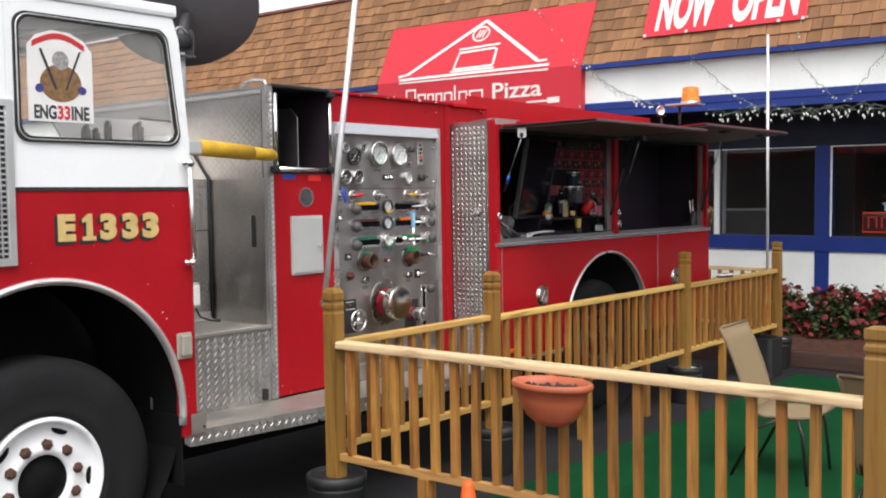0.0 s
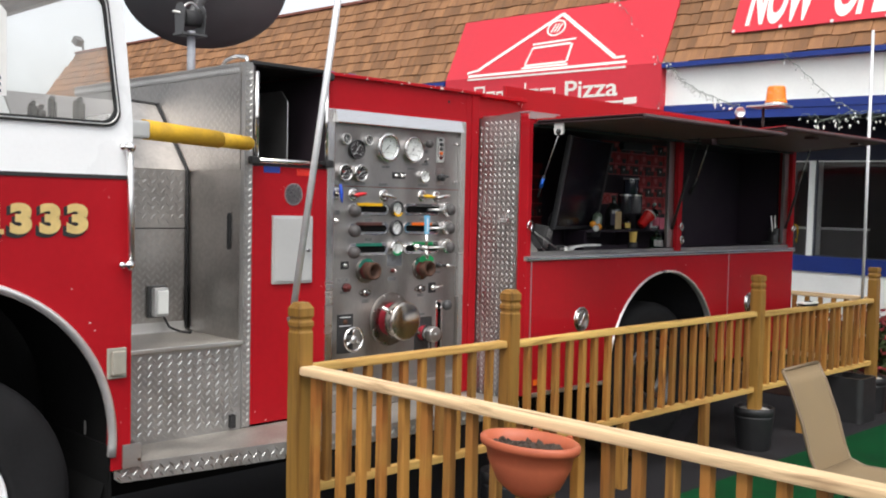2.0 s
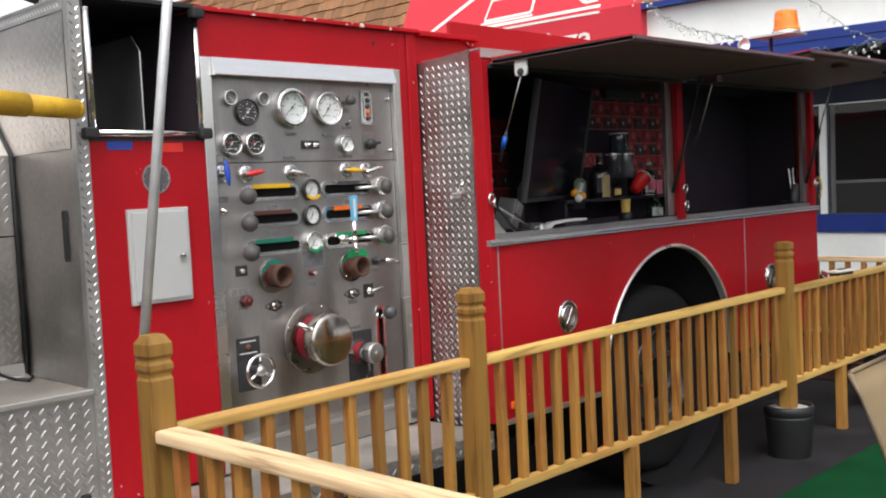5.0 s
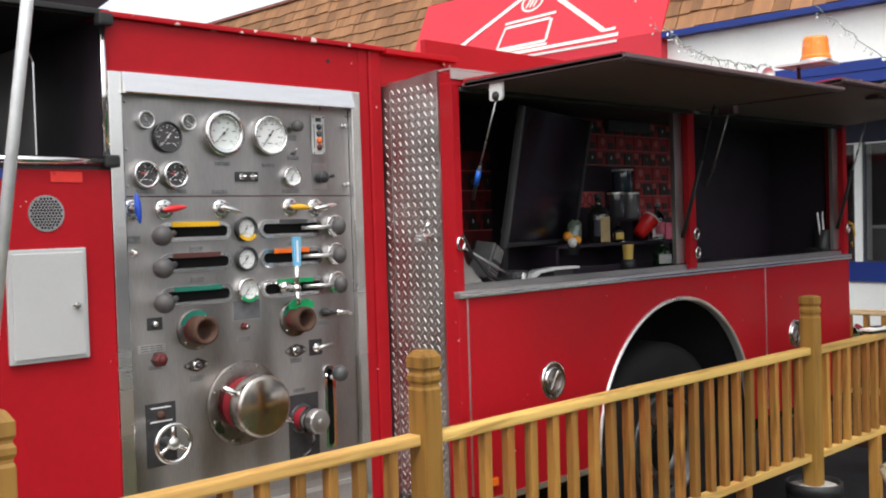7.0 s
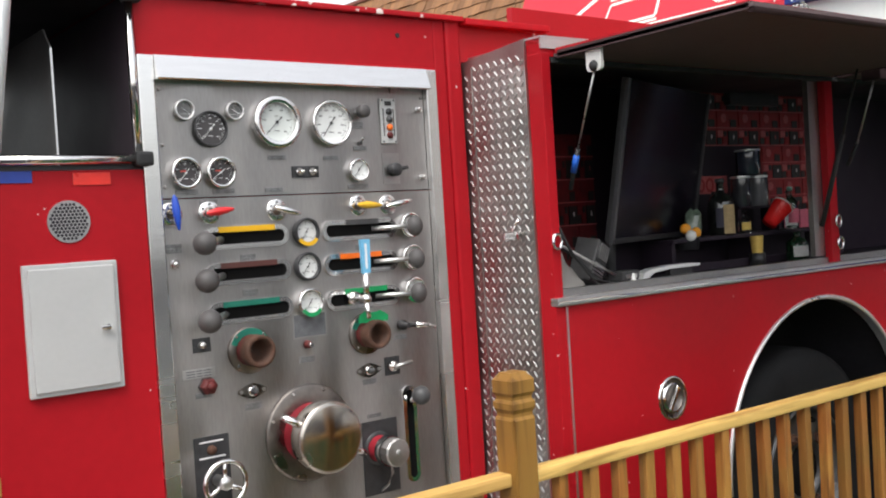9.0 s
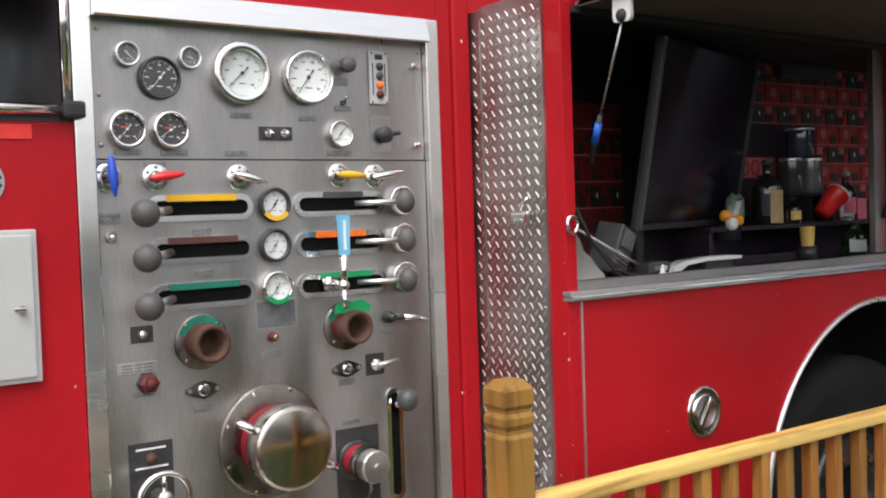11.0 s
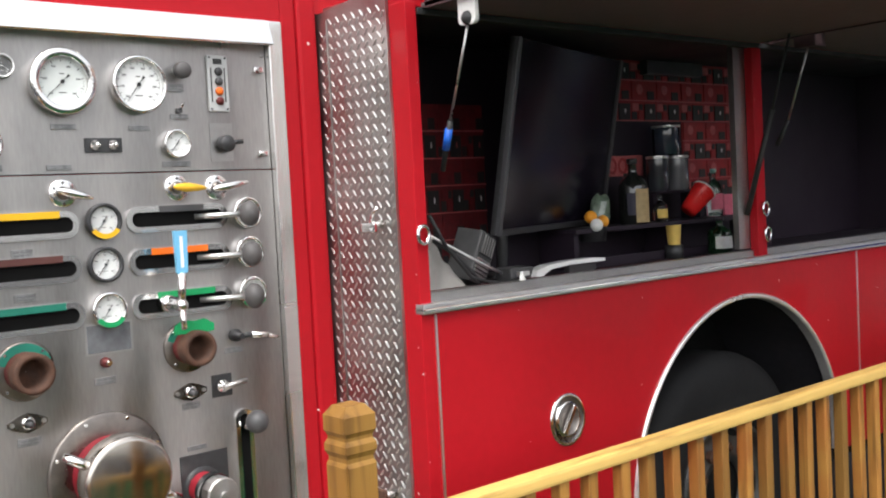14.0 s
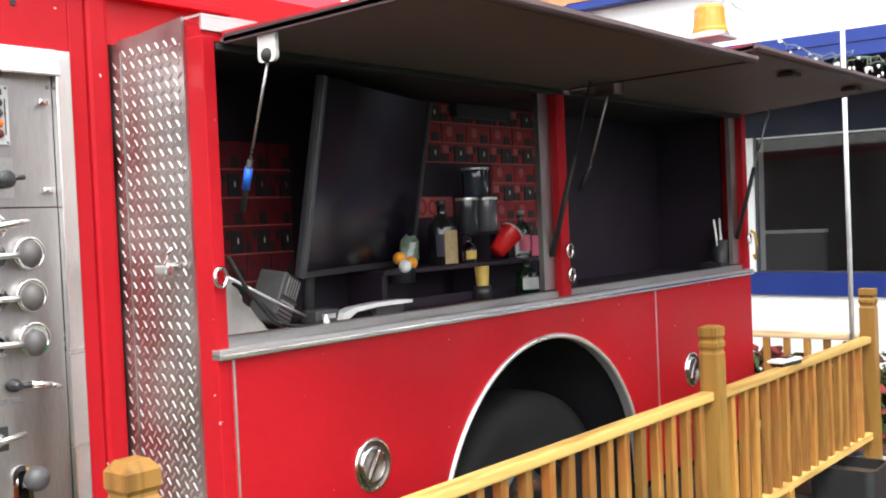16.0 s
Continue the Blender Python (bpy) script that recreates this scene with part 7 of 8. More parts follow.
for i in range(70):
    rr_, aa_, ss_ = 0.135 * math.sqrt(random.random()), random.uniform(0, 6.28), random.uniform(0.006, 0.017)
    clod = bmesh.ops.create_icosphere(b.bm, subdivisions=1, radius=ss_, matrix=m @ Matrix.Translation((rr_ * math.cos(aa_), rr_ * math.sin(aa_), 0.988)) @ Matrix.Rotation(aa_, 4, "Z") @ Matrix.Diagonal((1.3, 0.8, random.uniform(0.6, 1.5), 1)))
    for v_ in clod["verts"]:
        v_.co += Vector((random.uniform(-1, 1), random.uniform(-1, 1), random.uniform(-1, 1))) * ss_ * 0.25
    b.paint(list({f for v_ in clod["verts"] for f in v_.link_faces}), SOIL)
part("soil", b, t, "dry dark soil")
for x in (-2.455, -2.295):
    b = Build()
    b.box(TERRACOTTA, x - 0.01, x + 0.01, 3.985, 3.999, 1.0, 1.05, 0.003)
    part("hanger", b, t, "moulded hanging lug")

# traffic cone in front of the fence
CONE = material("orange_cone_plastic", (0.85, 0.13, 0.02), 0.45, vary=0.06, scale=10)
for cx, cy, tall, lab in ((-2.82, 3.80, 0.522, "small bright orange traffic cone in front of the fence"), (-2.47, 3.845, 0.487, "shorter bright orange traffic cone in front of the fence")):
    b = Build()
    b.lathe(CONE, [(0.115, 0.02), (0.10, 0.04), (0.028, tall - 0.017), (0.024, tall - 0.002), (0.001, tall)], Matrix.Translation((cx, cy, 0)), 28)
    cone = solo("traffic_cone", b, lab, "traffic cone", "traffic cones")
    b = Build()
    b.box(CONE, cx - 0.14, cx + 0.14, cy - 0.14, cy + 0.085, 0.0, 0.022, 0.008)
    part("base", b, cone)


def patio_chair(m, label):
    """A sling chair: bent tube frame, fabric back and seat, arm rests and legs; faces local +x."""
    t = thing("patio_chair", label, "chair", m.translation, "patio chairs")
    w = 0.225
    back_line = [(-0.30, 0.985), (-0.25, 0.89), (-0.175, 0.70), (-0.125, 0.53), (-0.09, 0.455), (0.0, 0.425), (0.2, 0.43), (0.33, 0.455)]

    def sheet(name, line):
        b = Build()
        top, low_ = [], []
        for x, z in line:
            top.append([b.bm.verts.new(m @ Vector((x, y, z + 0.004))) for y in (-w, w)])
            low_.append([b.bm.verts.new(m @ Vector((x, y, z - 0.004))) for y in (-w, w)])
        fs = []
        for k in range(len(line) - 1):
            fs.append(b.bm.faces.new((top[k][0], top[k][1], top[k + 1][1], top[k + 1][0])))
            fs.append(b.bm.faces.new((low_[k][1], low_[k][0], low_[k + 1][0], low_[k + 1][1])))
        for k in (0, len(line) - 1):
            fs.append(b.bm.faces.new((top[k][0], top[k][1], low_[k][1], low_[k][0])))
        b.paint(fs, SLING, True)
        part(name, b, t, "tan woven sling fabric")
    sheet("backrest", back_line[:5])
    sheet("seat", back_line[4:])
    for s in (-1, 1):
        b = Build()
        b.tube(CHAIRTAN, [m @ Vector((x, s * (w + 0.006), z)) for x, z in back_line], 0.011, 8)
        part("side_rail", b, t, "tan enamelled tube")
        b = Build()
        b.tube(CHAIRMETAL, [m @ Vector(p) for p in ((0.22, s * (w + 0.012), 0.425), (0.25, s * (w + 0.02), 0.33), (0.28, s * (w + 0.02), 0.012))], 0.011, 8)
        part("front_leg", b, t, "dark bronze leg tube")
        b = Build()
        b.tube(CHAIRMETAL, [m @ Vector(p) for p in ((0.10, s * (w + 0.02), 0.42), (-0.05, s * (w + 0.02), 0.34), (-0.22, s * (w + 0.02), 0.012))], 0.011, 8)
        part("rear_leg", b, t, "dark bronze leg tube")
    for x, z in (back_line[0], back_line[-1]):
        b = Build()
        b.rod(CHAIRTAN, m @ Vector((x, -w, z)), m @ Vector((x, w, z)), 0.010)
        part("cross_bar", b, t)


patio_chair(Matrix.Translation((-2.38, 6.60, 0.012)) @ pose(0, 0, 0, 0, 0, 2), "tan sling patio chair with a dark frame on the green carpet")
patio_chair(Matrix.Translation((-1.20, 5.32, 0.0)) @ pose(0, 0, 0, 0, 0, 80), "tan sling patio chair with a dark frame beside the fence")

# ---- shop ----
TILT = Matrix.Translation((-5, 11, 2.5)) @ Matrix.Rotation(radians(0.6), 4, "Y") @ Matrix.Translation((5, -11, -2.5))
FY, WY = 11.1, 12.1
# darker blue with the porch shade put into it, for soffit and header
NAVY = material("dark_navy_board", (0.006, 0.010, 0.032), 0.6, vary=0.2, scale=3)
XF = Matrix(((0, 0, 1, 0), (1, 0, 0, 0), (0, 1, 0, 0), (0, 0, 0, 1)))      # u along y, v along z, w along x
shop = thing("shop_building", "single-storey pizza shop, white and blue, with a shingled mansard roof", "building")
shop.matrix_basis = TILT
X0, X1 = -23.9, 4.0


def shop_part(name, build, label="", parent=None):
    ob = new(name, build.mesh(name))
    ob.parent = parent or shop
    if label:
        ob["label"] = label
    return ob


b = Build()
b.box(SHOPWHITE, X0, X1, FY, FY + 0.08, 3.03, 3.445)
shop_part("fascia_board", b, "white painted fascia board")
b = Build()
b.box(SHOPBLUE, X0, -10.03, 10.985, FY + 0.08, 3.447, 3.497)
shop_part("fascia_trim", b, "blue painted trim board")
b = Build()
b.box(SHOPBLUE, -6.55, X1, 10.985, FY + 0.08, 3.447, 3.497)
shop_part("fascia_trim", b, "blue painted trim board")
b = Build()
b.box(SHOPBLUE, X0, X1, FY - 0.02, FY + 0.08, 2.945, 3.028)
shop_part("fascia_trim", b, "blue painted trim board")
b = Build()
b.box(SHOPBLUE, X0, X1, FY - 0.012, FY + 0.08, 2.855, 2.943)
shop_part("fascia_trim", b, "blue painted trim board")
b = Build()
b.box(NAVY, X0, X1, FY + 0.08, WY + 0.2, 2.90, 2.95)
shop_part("soffit", b, "blue porch soffit, darkened for the porch shade")
b = Build()
b.box(SHOPWHITE, X0, X1, WY, WY + 0.2, 0.0, 1.20)
shop_part("base_wall", b, "white painted base wall")
b = Build()
b.box(SHOPBLUE, X0, X1, WY - 0.025, WY + 0.2, 1.202, 1.375)
shop_part("window_ledge", b, "blue painted window ledge")
b = Build()
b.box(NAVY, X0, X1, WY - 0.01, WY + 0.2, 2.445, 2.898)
shop_part("window_header", b, "blue header, darkened for the porch shade")
b = Build()
b.box(STUCCO, X0, X1, WY + 6.0, WY + 6.2, 0.0, 2.9)
b.box(STUCCO, X0, X1, WY + 0.2, WY + 6.0, 2.9, 2.96)
b.box(STUCCO, X0, X0 + 0.2, WY + 0.2, WY + 6.0, 0.0, 2.9)
b.box(STUCCO, X1 - 0.2, X1, WY + 0.2, WY + 6.0, 0.0, 2.9)
shop_part("inner_walls", b, "plain inner walls")
cols = [-13.4, -11.75, -10.1, -8.45, -6.8, -5.241, -3.925, -2.3, -0.65, 1.0, 2.65]
FRAMEDARK = material("dark_window_frame", (0.05, 0.055, 0.07), 0.5, vary=0.2, scale=10)
WGLASS = glass_material("window_glass", (0.72, 0.72, 0.72))
MULLION = -5.241              # here two panes meet at a white post
for i, x in enumerate(cols):
    b = Build()
    if x == MULLION:
        b.box(SHOPWHITE, x - 0.035, x + 0.035, WY - 0.015, WY + 0.2, 1.378, 2.443, 0.004)
        shop_part("mullion", b, "white painted post between two panes")
    else:
        b.box(SHOPBLUE, x - 0.083, x + 0.083, WY - 0.015, WY + 0.2, 0.4, 2.443)
        shop_part("column", b, "blue painted column")
    if i + 1 < len(cols):
        xa, xb = x + (0.037 if x == MULLION else 0.085), cols[i + 1] - (0.037 if cols[i + 1] == MULLION else 0.085)
        b = Build()
        b.prism(FRAMEDARK, [(xa, 1.378), (xb, 1.378), (xb, 2.443), (xa, 2.443)], front_frame(WY + 0.03), 0.03, [(xa + 0.022, 1.39), (xb - 0.012, 1.39), (xb - 0.012, 2.425), (xa + 0.022, 2.425)])
        w = shop_part("window", b, "dark framed shop window")
        if x != MULLION:
            b = Build()
            b.box(SHOPWHITE, xa + 0.001, xa + 0.024, WY - 0.006, WY - 0.001, 1.38, 2.44)
            shop_part("stile", b, "white painted stile", w)
        b = Build()
        b.box(SHOPWHITE, xa + 0.025, xb - 0.002, WY - 0.006, WY - 0.001, 2.430, 2.441)
        shop_part("top_bead", b, "thin white top bead", w)
        b = Build()
        b.box(WGLASS, xa + 0.02, xb - 0.01, WY + 0.022, WY + 0.028, 1.388, 2.428)
        pn = shop_part("pane", b, "dark reflecting glass", w)
        pn.visible_shadow = False
# inside: the room's dimness is put into one dark colour
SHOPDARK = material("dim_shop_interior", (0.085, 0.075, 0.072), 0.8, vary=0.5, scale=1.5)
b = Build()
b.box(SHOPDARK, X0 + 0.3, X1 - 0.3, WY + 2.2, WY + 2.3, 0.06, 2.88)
shop_part("partition", b, "added partition wall, coloured dark for the room's dimness")
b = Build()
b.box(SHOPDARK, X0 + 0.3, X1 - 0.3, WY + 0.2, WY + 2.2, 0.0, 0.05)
shop_part("dining_room", b, "dining room floor, coloured dark for the room's dimness")
# made-up booth: its panel and rail stand in for a window reflection
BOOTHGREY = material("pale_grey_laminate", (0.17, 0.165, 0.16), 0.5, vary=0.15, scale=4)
tb = thing("booth_bench", "made-up grey booth standing in for a reflection in the shop window", "booth", (-5.5, 13.15, 0.05))
b = Build()
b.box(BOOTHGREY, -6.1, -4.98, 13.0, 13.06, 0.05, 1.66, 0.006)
part("back_panel", b, tb)
b = Build()
b.box(SHOPWHITE, -6.11, -4.97, 12.985, 13.075, 1.661, 1.69, 0.006)
part("top_rail", b, tb, "white rail for the reflection's light edge")
b = Build()
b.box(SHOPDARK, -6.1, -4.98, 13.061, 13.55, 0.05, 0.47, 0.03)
part("seat", b, tb, "added seat hidden below the window sill")
# mansard roof
slope0, slope1 = Vector((0, 11.04, 3.50)), Vector((0, 11.69, 4.98))
run = slope1 - slope0
b = Build()
b.prism(SHAKE, [(11.06, 3.497), (11.71, 4.97), (18.3, 4.97), (18.3, 2.97), (FY + 0.09, 2.97), (FY + 0.09, 3.497)], XF @ Matrix.Translation((0, 0, X0)), X1 - X0)
for v in b.bm.verts:          # the far end is hipped
    if v.co.x < X0 + 0.01 and v.co.z > 3.5:
        v.co.x += 0.72 * (v.co.z - 3.5)
shop_part("roof_deck", b, "brown roof deck")
b = Build()
RIDGE = material("faded_red_ridge", (0.24, 0.085, 0.06), 0.8, vary=0.3, scale=5, bump=0.2, bump_scale=40)
b.box(RIDGE, X0 + 1.06, X1, 11.64, 11.85, 4.97, 5.01)
shop_part("ridge_cap", b, "weathered reddish ridge cap")
b = Build()
b.rod(HARD, (-22.55, 11.72, 5.0), (-22.55, 11.72, 5.16), 0.025, 8)
b.prism(HARD, [(-0.15, -0.07), (0.13, -0.10), (0.16, 0.06), (-0.06, 0.10)], Matrix.Translation((-22.62, 11.70, 5.24)) @ pose(0, 0, 0, 90, 20, 0), 0.16)
shop_part("flood_light", b, "dark grey flood light on the roof edge")
# neon sign in the window
NEON = bpy.data.materials.new("red_neon")
NEON.use_nodes = True
NEON.node_tree.nodes["Principled BSDF"].inputs["Emission Color"].default_value = (1.0, 0.08, 0.03, 1)
NEON.node_tree.nodes["Principled BSDF"].inputs["Emission Strength"].default_value = 0.5
NEON.node_tree.nodes["Principled BSDF"].inputs["Base Color"].default_value = (0.4, 0.02, 0.02, 1)
sg = thing("neon_sign", "small rectangular red neon sign inside the shop window", "neon sign", (-3.1, WY + 0.1, 1.4))
b = Build()
b.box(PLATEK, -3.52, -2.82, WY + 0.10, WY + 0.13, 1.40, 1.66, 0.01)
part("backing", b, sg)
b = Build()
b.tube(NEON, [(-3.50, WY + 0.09, 1.42), (-2.84, WY + 0.09, 1.42), (-2.84, WY + 0.09, 1.64), (-3.50, WY + 0.09, 1.64)], 0.008, 8, closed=True)
part("border_tube", b, sg, "glowing red tube")
for k in range(4):
    b = Build()
    b.tube(NEON, [(-3.44 + 0.15 * k, WY + 0.09, 1.47), (-3.44 + 0.15 * k, WY + 0.09, 1.59), (-3.35 + 0.15 * k, WY + 0.09, 1.59), (-3.35 + 0.15 * k, WY + 0.09, 1.47)], 0.007, 8)
    part("letter_bar", b, sg, "glowing red bar")

# small star of pale neon beside it
NEONB = bpy.data.materials.new("pale_blue_neon")
NEONB.use_nodes = True
NEONB.node_tree.nodes["Principled BSDF"].inputs["Emission Color"].default_value = (0.55, 0.75, 1.0, 1)
NEONB.node_tree.nodes["Principled BSDF"].inputs["Emission Strength"].default_value = 0.8
b = Build()
b.tube(NEONB, [(-3.22 + (0.07 if k % 2 == 0 else 0.032) * math.sin(math.pi * k / 5), WY + 0.09, 1.73 + (0.07 if k % 2 == 0 else 0.032) * math.cos(math.pi * k / 5)) for k in range(10)], 0.006, 6, closed=True)
solo("neon_star", b, "small pale blue neon star inside the shop window", "neon sign")

# awning sign
t = thing("awning_sign", "red vinyl awning sign with a white gable drawing and lettering", "awning")
t.matrix_basis = TILT


def tilted(name, build, label="", parent=None):
    ob = new(name, build.mesh(name))
    ob.parent = parent
    if label:
        ob["label"] = label
    return ob


AX0, AX1 = -10.02, -6.56
b = Build()
b.prism(AWNING, [(11.37, 4.35), (11.0, 3.51), (11.02, 3.505), (11.39, 4.34)], XF @ Matrix.Translation((0, 0, AX0)), AX1 - AX0)
tilted("sloped_top", b, "sloped red vinyl", t)
b = Build()
b.box(AWNING, AX0, AX1, 11.0, 11.02, 2.955, 3.508)
tilted("valance", b, "vertical red vinyl", t)
for x in (AX0, AX1 - 0.015):
    b = Build()
    b.prism(AWNING, [(11.02, 2.955), (11.10, 2.955), (11.10, 3.49), (11.38, 4.33), (11.02, 3.50)], XF @ Matrix.Translation((0, 0, x)), 0.015)
    tilted("side_gore", b, "red vinyl side", t)
# drawing on the sloped face: u along x, v up the slope
sd = (Vector((0, 11.37, 4.35)) - Vector((0, 11.0, 3.51)))
sd.normalize()
up = Vector((0, -sd.z, sd.y))
SL = Matrix(((1, 0, up.x, 0), (0, sd.y, up.y, 11.0), (0, sd.z, up.z, 3.51), (0, 0, 0, 1)))


def stroke(p, q, w, m, parent, name="painted_line"):
    d = (Vector(q) - Vector(p))
    n = Vector((-d.y, d.x)).normalized() * w / 2
    b = Build()
    b.prism(LETTER, [(p[0] - n.x, p[1] - n.y), (q[0] - n.x, q[1] - n.y), (q[0] + n.x, q[1] + n.y), (p[0] + n.x, p[1] + n.y)], m @ Matrix.Translation((0, 0, 0.003)), 0.003)
    tilted(name, b, "", parent)


for p, q, w in (((-9.46, 0.115), (-8.27, 0.845), 0.050), ((-8.27, 0.845), (-7.25, 0.13), 0.050), ((-9.64, 0.085), (-9.42, 0.12), 0.035), ((-7.25, 0.12), (-7.10, 0.125), 0.03),
                ((-9.60, 0.032), (-7.05, 0.052), 0.036),
                ((-8.62, 0.43), (-7.93, 0.455), 0.028), ((-8.60, 0.375), (-7.99, 0.395), 0.03), ((-8.64, 0.13), (-8.60, 0.375), 0.024), ((-7.97, 0.14), (-7.97, 0.39), 0.034), ((-8.64, 0.12), (-7.97, 0.13), 0.03), ((-8.68, 0.085), (-7.94, 0.09), 0.026)):
    stroke(p, q, w, SL, t)
b = Build()
b.prism(LETTER, circle(-8.31, 0.645, 0.15, 28, r2=0.12), SL @ Matrix.Translation((0, 0, 0.003)), 0.003, circle(-8.31, 0.645, 0.125, 28, r2=0.097))
tilted("painted_ring", b, "", t)
for dx in (-0.05, 0.0, 0.05):
    stroke((-8.33 + dx, 0.585), (-8.28 + dx, 0.705), 0.022, SL, t)
# name of the shop: plain bars in the letters' sizes, on the valance
VF = front_frame(11.0)
x = -9.47
stroke((-9.60, 3.495), (-7.05, 3.495), 0.024, VF, t)
for w, h, zb in ((0.19, 0.17, 3.225), (0.15, 0.115, 3.205), (0.12, 0.115, 3.20), (0.12, 0.115, 3.20), (0.15, 0.115, 3.20), (0.05, 0.20, 3.20), (0.15, 0.115, 3.20), (0.24, 0.115, 3.20)):
    b = Build()
    th = 0.026
    b.box(LETTER, x, x + th, 10.994, 10.999, zb, zb + h)
    if w > 0.1:
        b.box(LETTER, x + th, x + w - th, 10.994, 10.999, zb + h - th, zb + h)
        b.box(LETTER, x + w - th, x + w, 10.994, 10.999, zb, zb + h)
    tilted("letter_bar", b, "", t)
    x += w + 0.03
me = text_mesh("Pizza", 1.0, 0.002, LETTER, Matrix(), 0.012)
co = [v.co for v in me.vertices]
lo, hi = Vector((min(c.x for c in co), min(c.y for c in co), 0)), Vector((max(c.x for c in co), max(c.y for c in co), 0))
me.transform(VF @ Matrix.Translation((-7.935, 3.165, 0.004)) @ Matrix.Diagonal((0.785 / (hi.x - lo.x), 0.215 / (hi.y - lo.y), 1, 1)) @ Matrix.Translation(-lo))
ob = new("lettering", me)
ob.parent = t
for p, q, w in (((-7.385, 3.093), (-7.06, 3.098), 0.024), ((-7.06, 3.098), (-6.88, 3.103), 0.075)):
    stroke(p, q, w, VF, t)

# banner on the roof
RS = run.normalized()
RN = Vector((0, -RS.z, RS.y))
RF = Matrix(((1, 0, RN.x, 0), (0, RS.y, RN.y, slope0.y), (0, RS.z, RN.z, slope0.z), (0, 0, 0, 1)))
t = thing("banner", "red vinyl banner with white capital letters tied to the roof", "banner")
t.matrix_basis = TILT
b = Build()
b.prism(AWNING, [(-5.77, 0.28), (-3.80, 0.29), (-3.80, 1.02), (-5.77, 1.02)], RF @ Matrix.Translation((0, 0, 0.045)), 0.006)
tilted("sheet", b, "", t)
for words, x, xr in (("NOW", -5.62, -4.88), ("OPEN", -4.68, -3.90)):
    me = text_mesh(words, 1.0, 0.002, LETTER, Matrix(), 0.042)
    co = [v.co for v in me.vertices]
    lo, hi = Vector((min(c.x for c in co), min(c.y for c in co), 0)), Vector((max(c.x for c in co), max(c.y for c in co), 0))
    me.transform(RF @ Matrix.Translation((x, 0.345, 0.054)) @ Matrix.Diagonal(((xr - x) / (hi.x - lo.x), 0.60 / (hi.y - lo.y), 1, 1)) @ Matrix.Translation(-lo))
    ob = new("lettering", me)
    ob.parent = t
for x in (-5.74, -5.2, -4.65, -4.1, -3.83):
    b = Build()
    b.lathe(BRK, [(0.02, 0), (0.02, 0.012)], RF @ Matrix.Translation((x, 0.30, 0.048)), 10)
    tilted("grommet", b, "", t)

# ---- plants in front of the shop ----
MULCH = material("reddish_mulch", (0.065, 0.030, 0.022), 0.95, vary=0.5, scale=14, bump=0.9, bump_scale=60, specular=0.15)
LEAF = material("dark_green_leaf", (0.046, 0.064, 0.024), 0.85, vary=0.3, scale=8, island_tone=0.45, specular=0.15)
PETAL = material("red_petal", (0.15, 0.012, 0.014), 0.8, vary=0.3, scale=8, island_tone=0.4)
b = Build()
b.prism(MULCH, [(10.95, 0.0), (10.95, 0.15), (11.3, 0.26), (11.75, 0.33), (12.08, 0.34), (12.08, 0.0)], XF @ Matrix.Translation((0, 0, -6.4)), 9.9)
solo("flower_bed", b, "raised bed of reddish mulch along the shop wall", "flower bed", kind="structure")
EDGE = wood_material("bed_edging_timber", (0.065, 0.034, 0.026), (0.03, 0.016, 0.012), axis=0)
for x0, x1 in ((-6.4, -4.0), (-3.98, -1.6), (-1.58, 0.8)):
    b = Build()
    b.box(EDGE, x0, x1, 10.82, 10.95, 0.0, 0.17, 0.012)
    solo("edging_timber", b, "weathered reddish landscape timber edging the bed", "timber", "edging timbers")
random.seed(21)


def flower_bush(cx, cy, r, h):
    t = thing("flower_bush", "leafy green bush with many red flowers in the bed", "bush", (cx, cy, 0.30), "flower bushes")
    for nm, mat, count, size in (("foliage", LEAF, 2600, 0.046), ("bloom", PETAL, 200, 0.042)):
        b = Build()
        idx = b.slot(mat)
        for _ in range(count):
            a, e = random.uniform(0, 2 * math.pi), math.acos(random.uniform(-0.1, 1))
            rr = random.uniform(0.25, 1.05) if nm == "foliage" else random.uniform(0.95, 1.1)
            bump_ = 1 + 0.22 * noise.noise(Vector((math.cos(a) * 2 + cx * 3, math.sin(a) * 2, e * 2)))
            p = Vector((cx + r * rr * bump_ * math.sin(e) * math.cos(a), cy + r * 0.75 * rr * bump_ * math.sin(e) * math.sin(a), 0.29 + h * rr * bump_ * math.cos(e)))
            q = Euler((random.uniform(-1, 1), random.uniform(-1, 1), random.uniform(0, 6.28))).to_matrix()
            s = size * random.uniform(0.6, 1.3)
            if nm == "foliage":
                pts = ((-s, 0, 0), (-0.2 * s, -0.45 * s, 0.1 * s), (s, 0, -0.15 * s), (-0.2 * s, 0.45 * s, 0.1 * s))
            else:
                pts = tuple((s * math.cos(k * 2 * math.pi / 6), s * math.sin(k * 2 * math.pi / 6), 0.3 * s * (k % 2)) for k in range(6))
            f = b.bm.faces.new([b.bm.verts.new(p + q @ Vector(v)) for v in pts])
            f.material_index = idx
        ob = part(nm, b, t)
        ob["kind"] = "stuff"


for cx, cy, r, h in ((-5.6, 11.62, 0.40, 0.46), (-4.95, 11.62, 0.42, 0.52), (-4.3, 11.6, 0.38, 0.54), (-3.6, 11.6, 0.40, 0.52), (-3.05, 11.65, 0.38, 0.50), (-2.5, 11.6, 0.40, 0.54), (-1.8, 11.62, 0.40, 0.5), (-1.1, 11.6, 0.40, 0.5)):
    flower_bush(cx, cy, r, h)

# ---- strings of lights ----
WIRE = material("dark_green_wire", (0.16, 0.19, 0.16), 0.6, vary=0.2, scale=10)
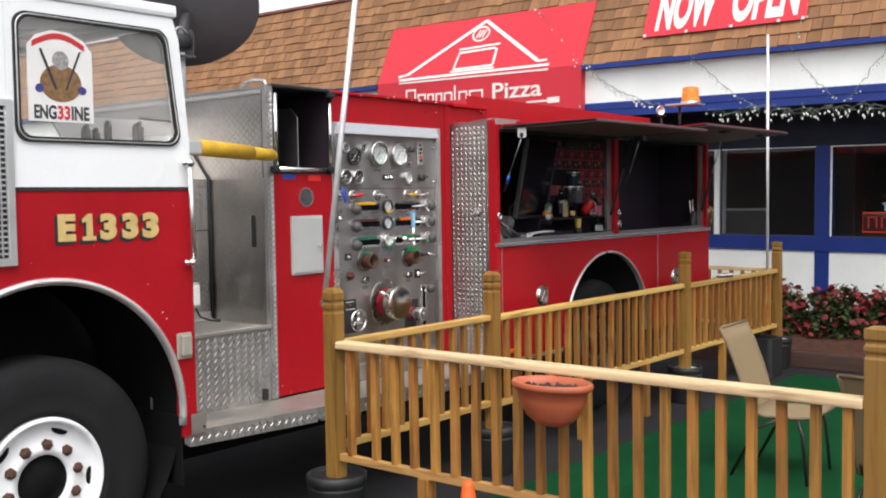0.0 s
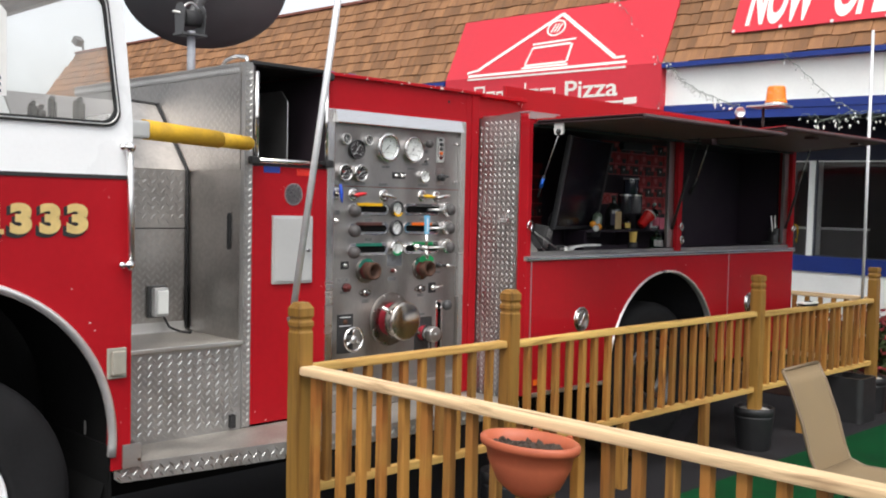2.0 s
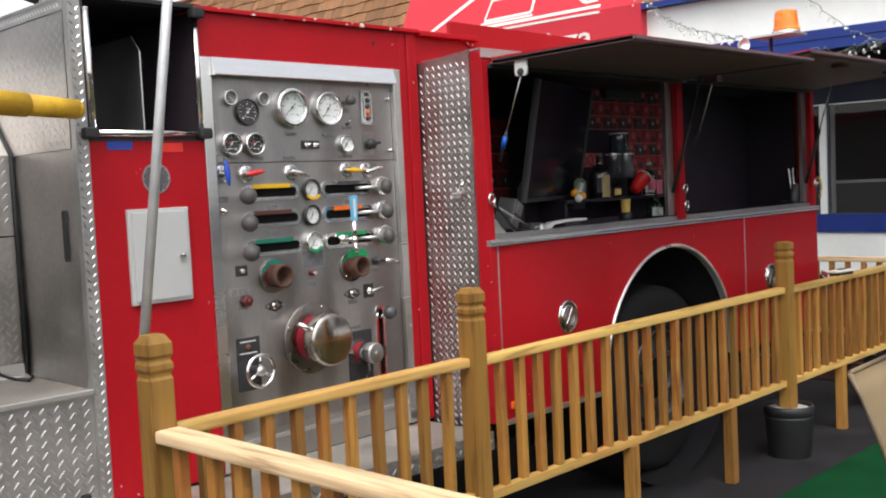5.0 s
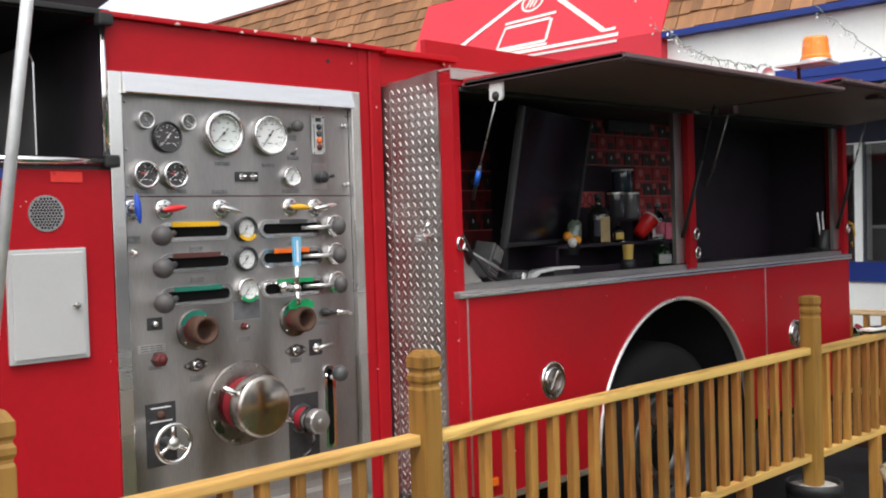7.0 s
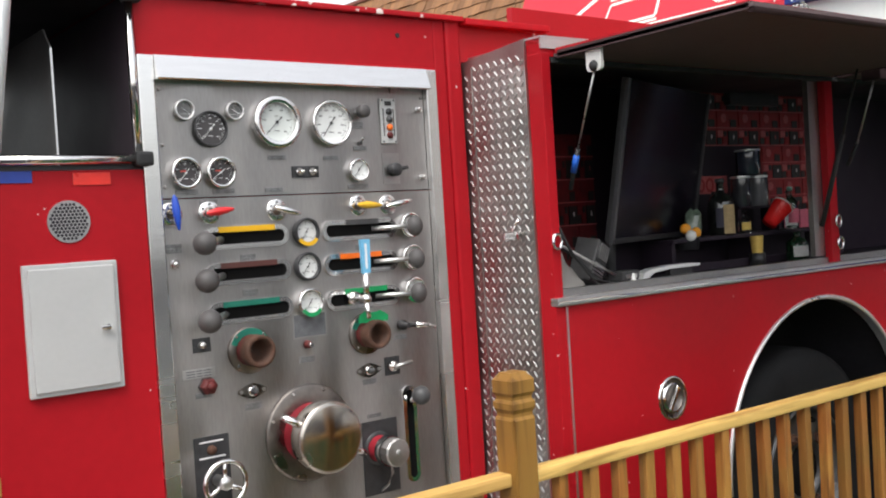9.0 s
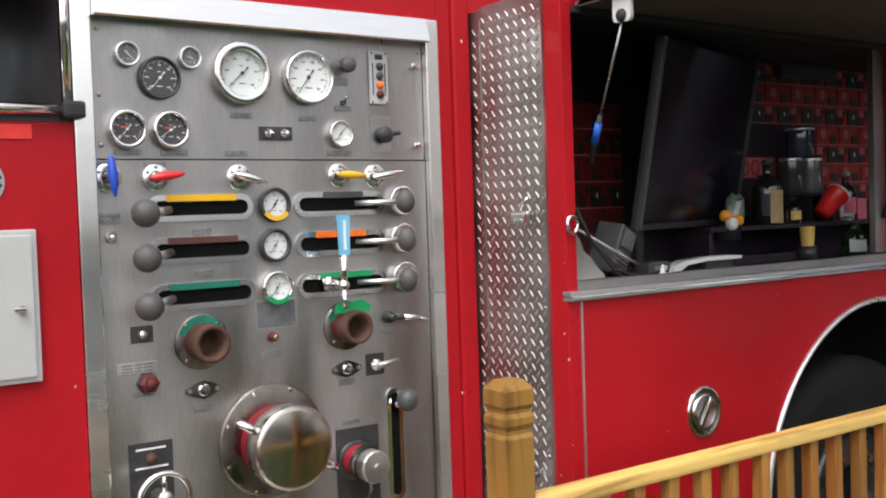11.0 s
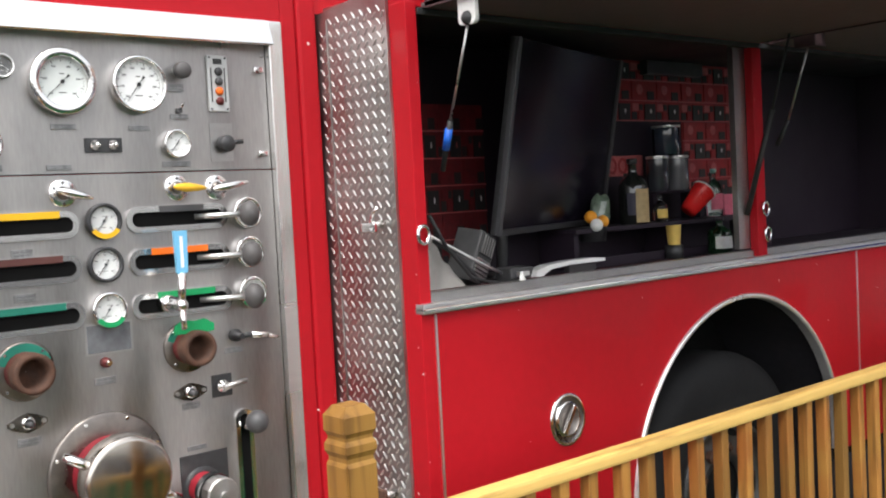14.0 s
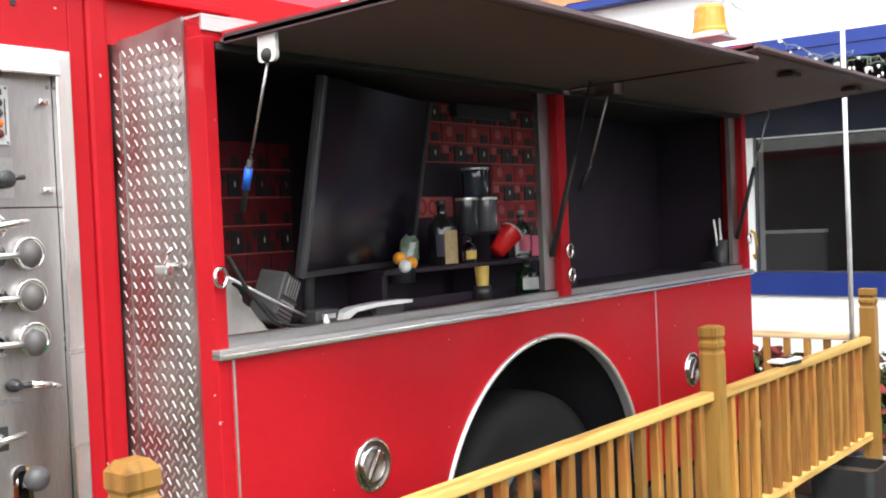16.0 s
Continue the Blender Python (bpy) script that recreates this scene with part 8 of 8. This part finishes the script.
BULB = material("clear_bulb", (0.78, 0.80, 0.76), 0.2, vary=0.1, scale=10)
random.seed(33)


def light_string(a, c, sag, label, drops=0.0, step=0.06, wob=0.02):
    a, c = Vector(a), Vector(c)
    n = max(6, int((c - a).length / step))
    pts = []
    for k in range(n + 1):
        u = k / n
        p = a.lerp(c, u)
        p.z -= sag * 4 * u * (1 - u)
        pts.append(p + Vector((random.uniform(-wob, wob), random.uniform(-wob, wob), random.uniform(-wob, wob))))
    t = thing("light_string", label, "light string", pts[0], "strings of small lights")
    b = Build()
    b.tube(WIRE, pts, 0.0035, 5)
    for p in pts[1:-1]:
        d = Vector((random.uniform(-0.06, 0.06), random.uniform(-0.04, 0.04), -drops - random.uniform(0.02, 0.07)))
        b.rod(WIRE, p, p + d * 0.7, 0.002, 5)
    part("wire", b, t)
    b = Build()
    for p in pts[1:-1]:
        d = Vector((random.uniform(-0.05, 0.05), random.uniform(-0.04, 0.04), -drops - random.uniform(0.03, 0.07)))
        b.rod(BULB, p + d * 0.7, p + d, 0.0095, 6, 0.006)
    ob = part("bulb_chain", b, t)
    ob["kind"] = "stuff"


HUNG = "string of small clear lights hung from the roof edge"
light_string((-6.50, 10.97, 3.55), (-4.40, 8.97, 2.75), 0.10, "string of small clear lights draped from the roof to the truck")
light_string((-5.10, 10.97, 3.53), (-4.25, 10.95, 2.82), 0.05, HUNG)
light_string((-3.90, 10.97, 3.46), (-3.40, 10.95, 2.86), 0.04, HUNG)
light_string((-3.33, 10.95, 2.84), (-2.85, 10.97, 3.46), 0.04, HUNG)
light_string((-3.88, 11.02, 3.47), (-3.75, 11.30, 4.15), -0.03, HUNG)
light_string((-4.9, 10.98, 2.84), (1.5, 10.98, 2.72), 0.05, "bushy garland of small clear lights along the soffit", 0.03, 0.05, 0.05)
light_string((-4.7, 10.99, 2.83), (1.5, 10.99, 2.74), 0.02, "bushy garland of small clear lights along the soffit", 0.03, 0.05, 0.06)
light_string((-6.58, 10.98, 3.0), (-6.58, 11.55, 4.40), -0.05, "string of small clear lights along the awning edge")
light_string((-7.45, 11.37, 4.45), (-6.55, 11.0, 3.53), 0.05, "string of small clear lights crossing the awning")

# ---- shingles ----
random.seed(5)
SHW, SHE = 0.17, 0.155


def shingle_mesh(w):
    b = Build()
    b.prism(SHAKE_R, [(0, 0.0), (0.20, 0.0), (0.20, 0.006), (0, 0.024)], Matrix(((0, 0, 1, -w / 2), (1, 0, 0, 0), (0, 1, 0, 0), (0, 0, 0, 1))), w)
    return b.mesh("shingle")


# local v runs up the slope and w out of it
shapes = [shingle_mesh(w) for w in (0.11, 0.15, 0.19)]
rest = Build()
ri = rest.slot(SHAKE)
count = 0
rows_n = int(run.length / SHE)
for j in range(rows_n):
    x = X0 + 0.72 * (j * SHE + 0.1) * run.z / run.length + random.uniform(0, 0.10)
    while x < -1.5:
        k = random.randrange(3)
        w = (0.11, 0.15, 0.19)[k]
        v = j * SHE + random.uniform(-0.012, 0.012)
        lift = random.uniform(0.0, 0.008)
        near = -6.55 < x < -3.0 and j < 7 and count < 300
        if near:
            ob = new("shingle", shapes[k])
            ob.parent = shop
            ob.matrix_basis = RF @ Matrix.Translation((x + w / 2, v, lift))
            count += 1
        else:
            pts = [rest.bm.verts.new(RF @ Vector(p)) for p in ((x, v, lift), (x + w, v, lift), (x + w, v + 0.2, lift), (x, v + 0.2, lift), (x, v, lift + 0.024), (x + w, v, lift + 0.024), (x + w, v + 0.2, lift + 0.006), (x, v + 0.2, lift + 0.006))]
            for q in ((4, 5, 6, 7), (0, 1, 5, 4), (1, 2, 6, 5), (3, 0, 4, 7)):
                rest.bm.faces.new([pts[i] for i in q]).material_index = ri
        x += w + 0.006
ob = new("shingles", rest.mesh("shingles"))
ob.parent = shop
ob["kind"] = "stuff"
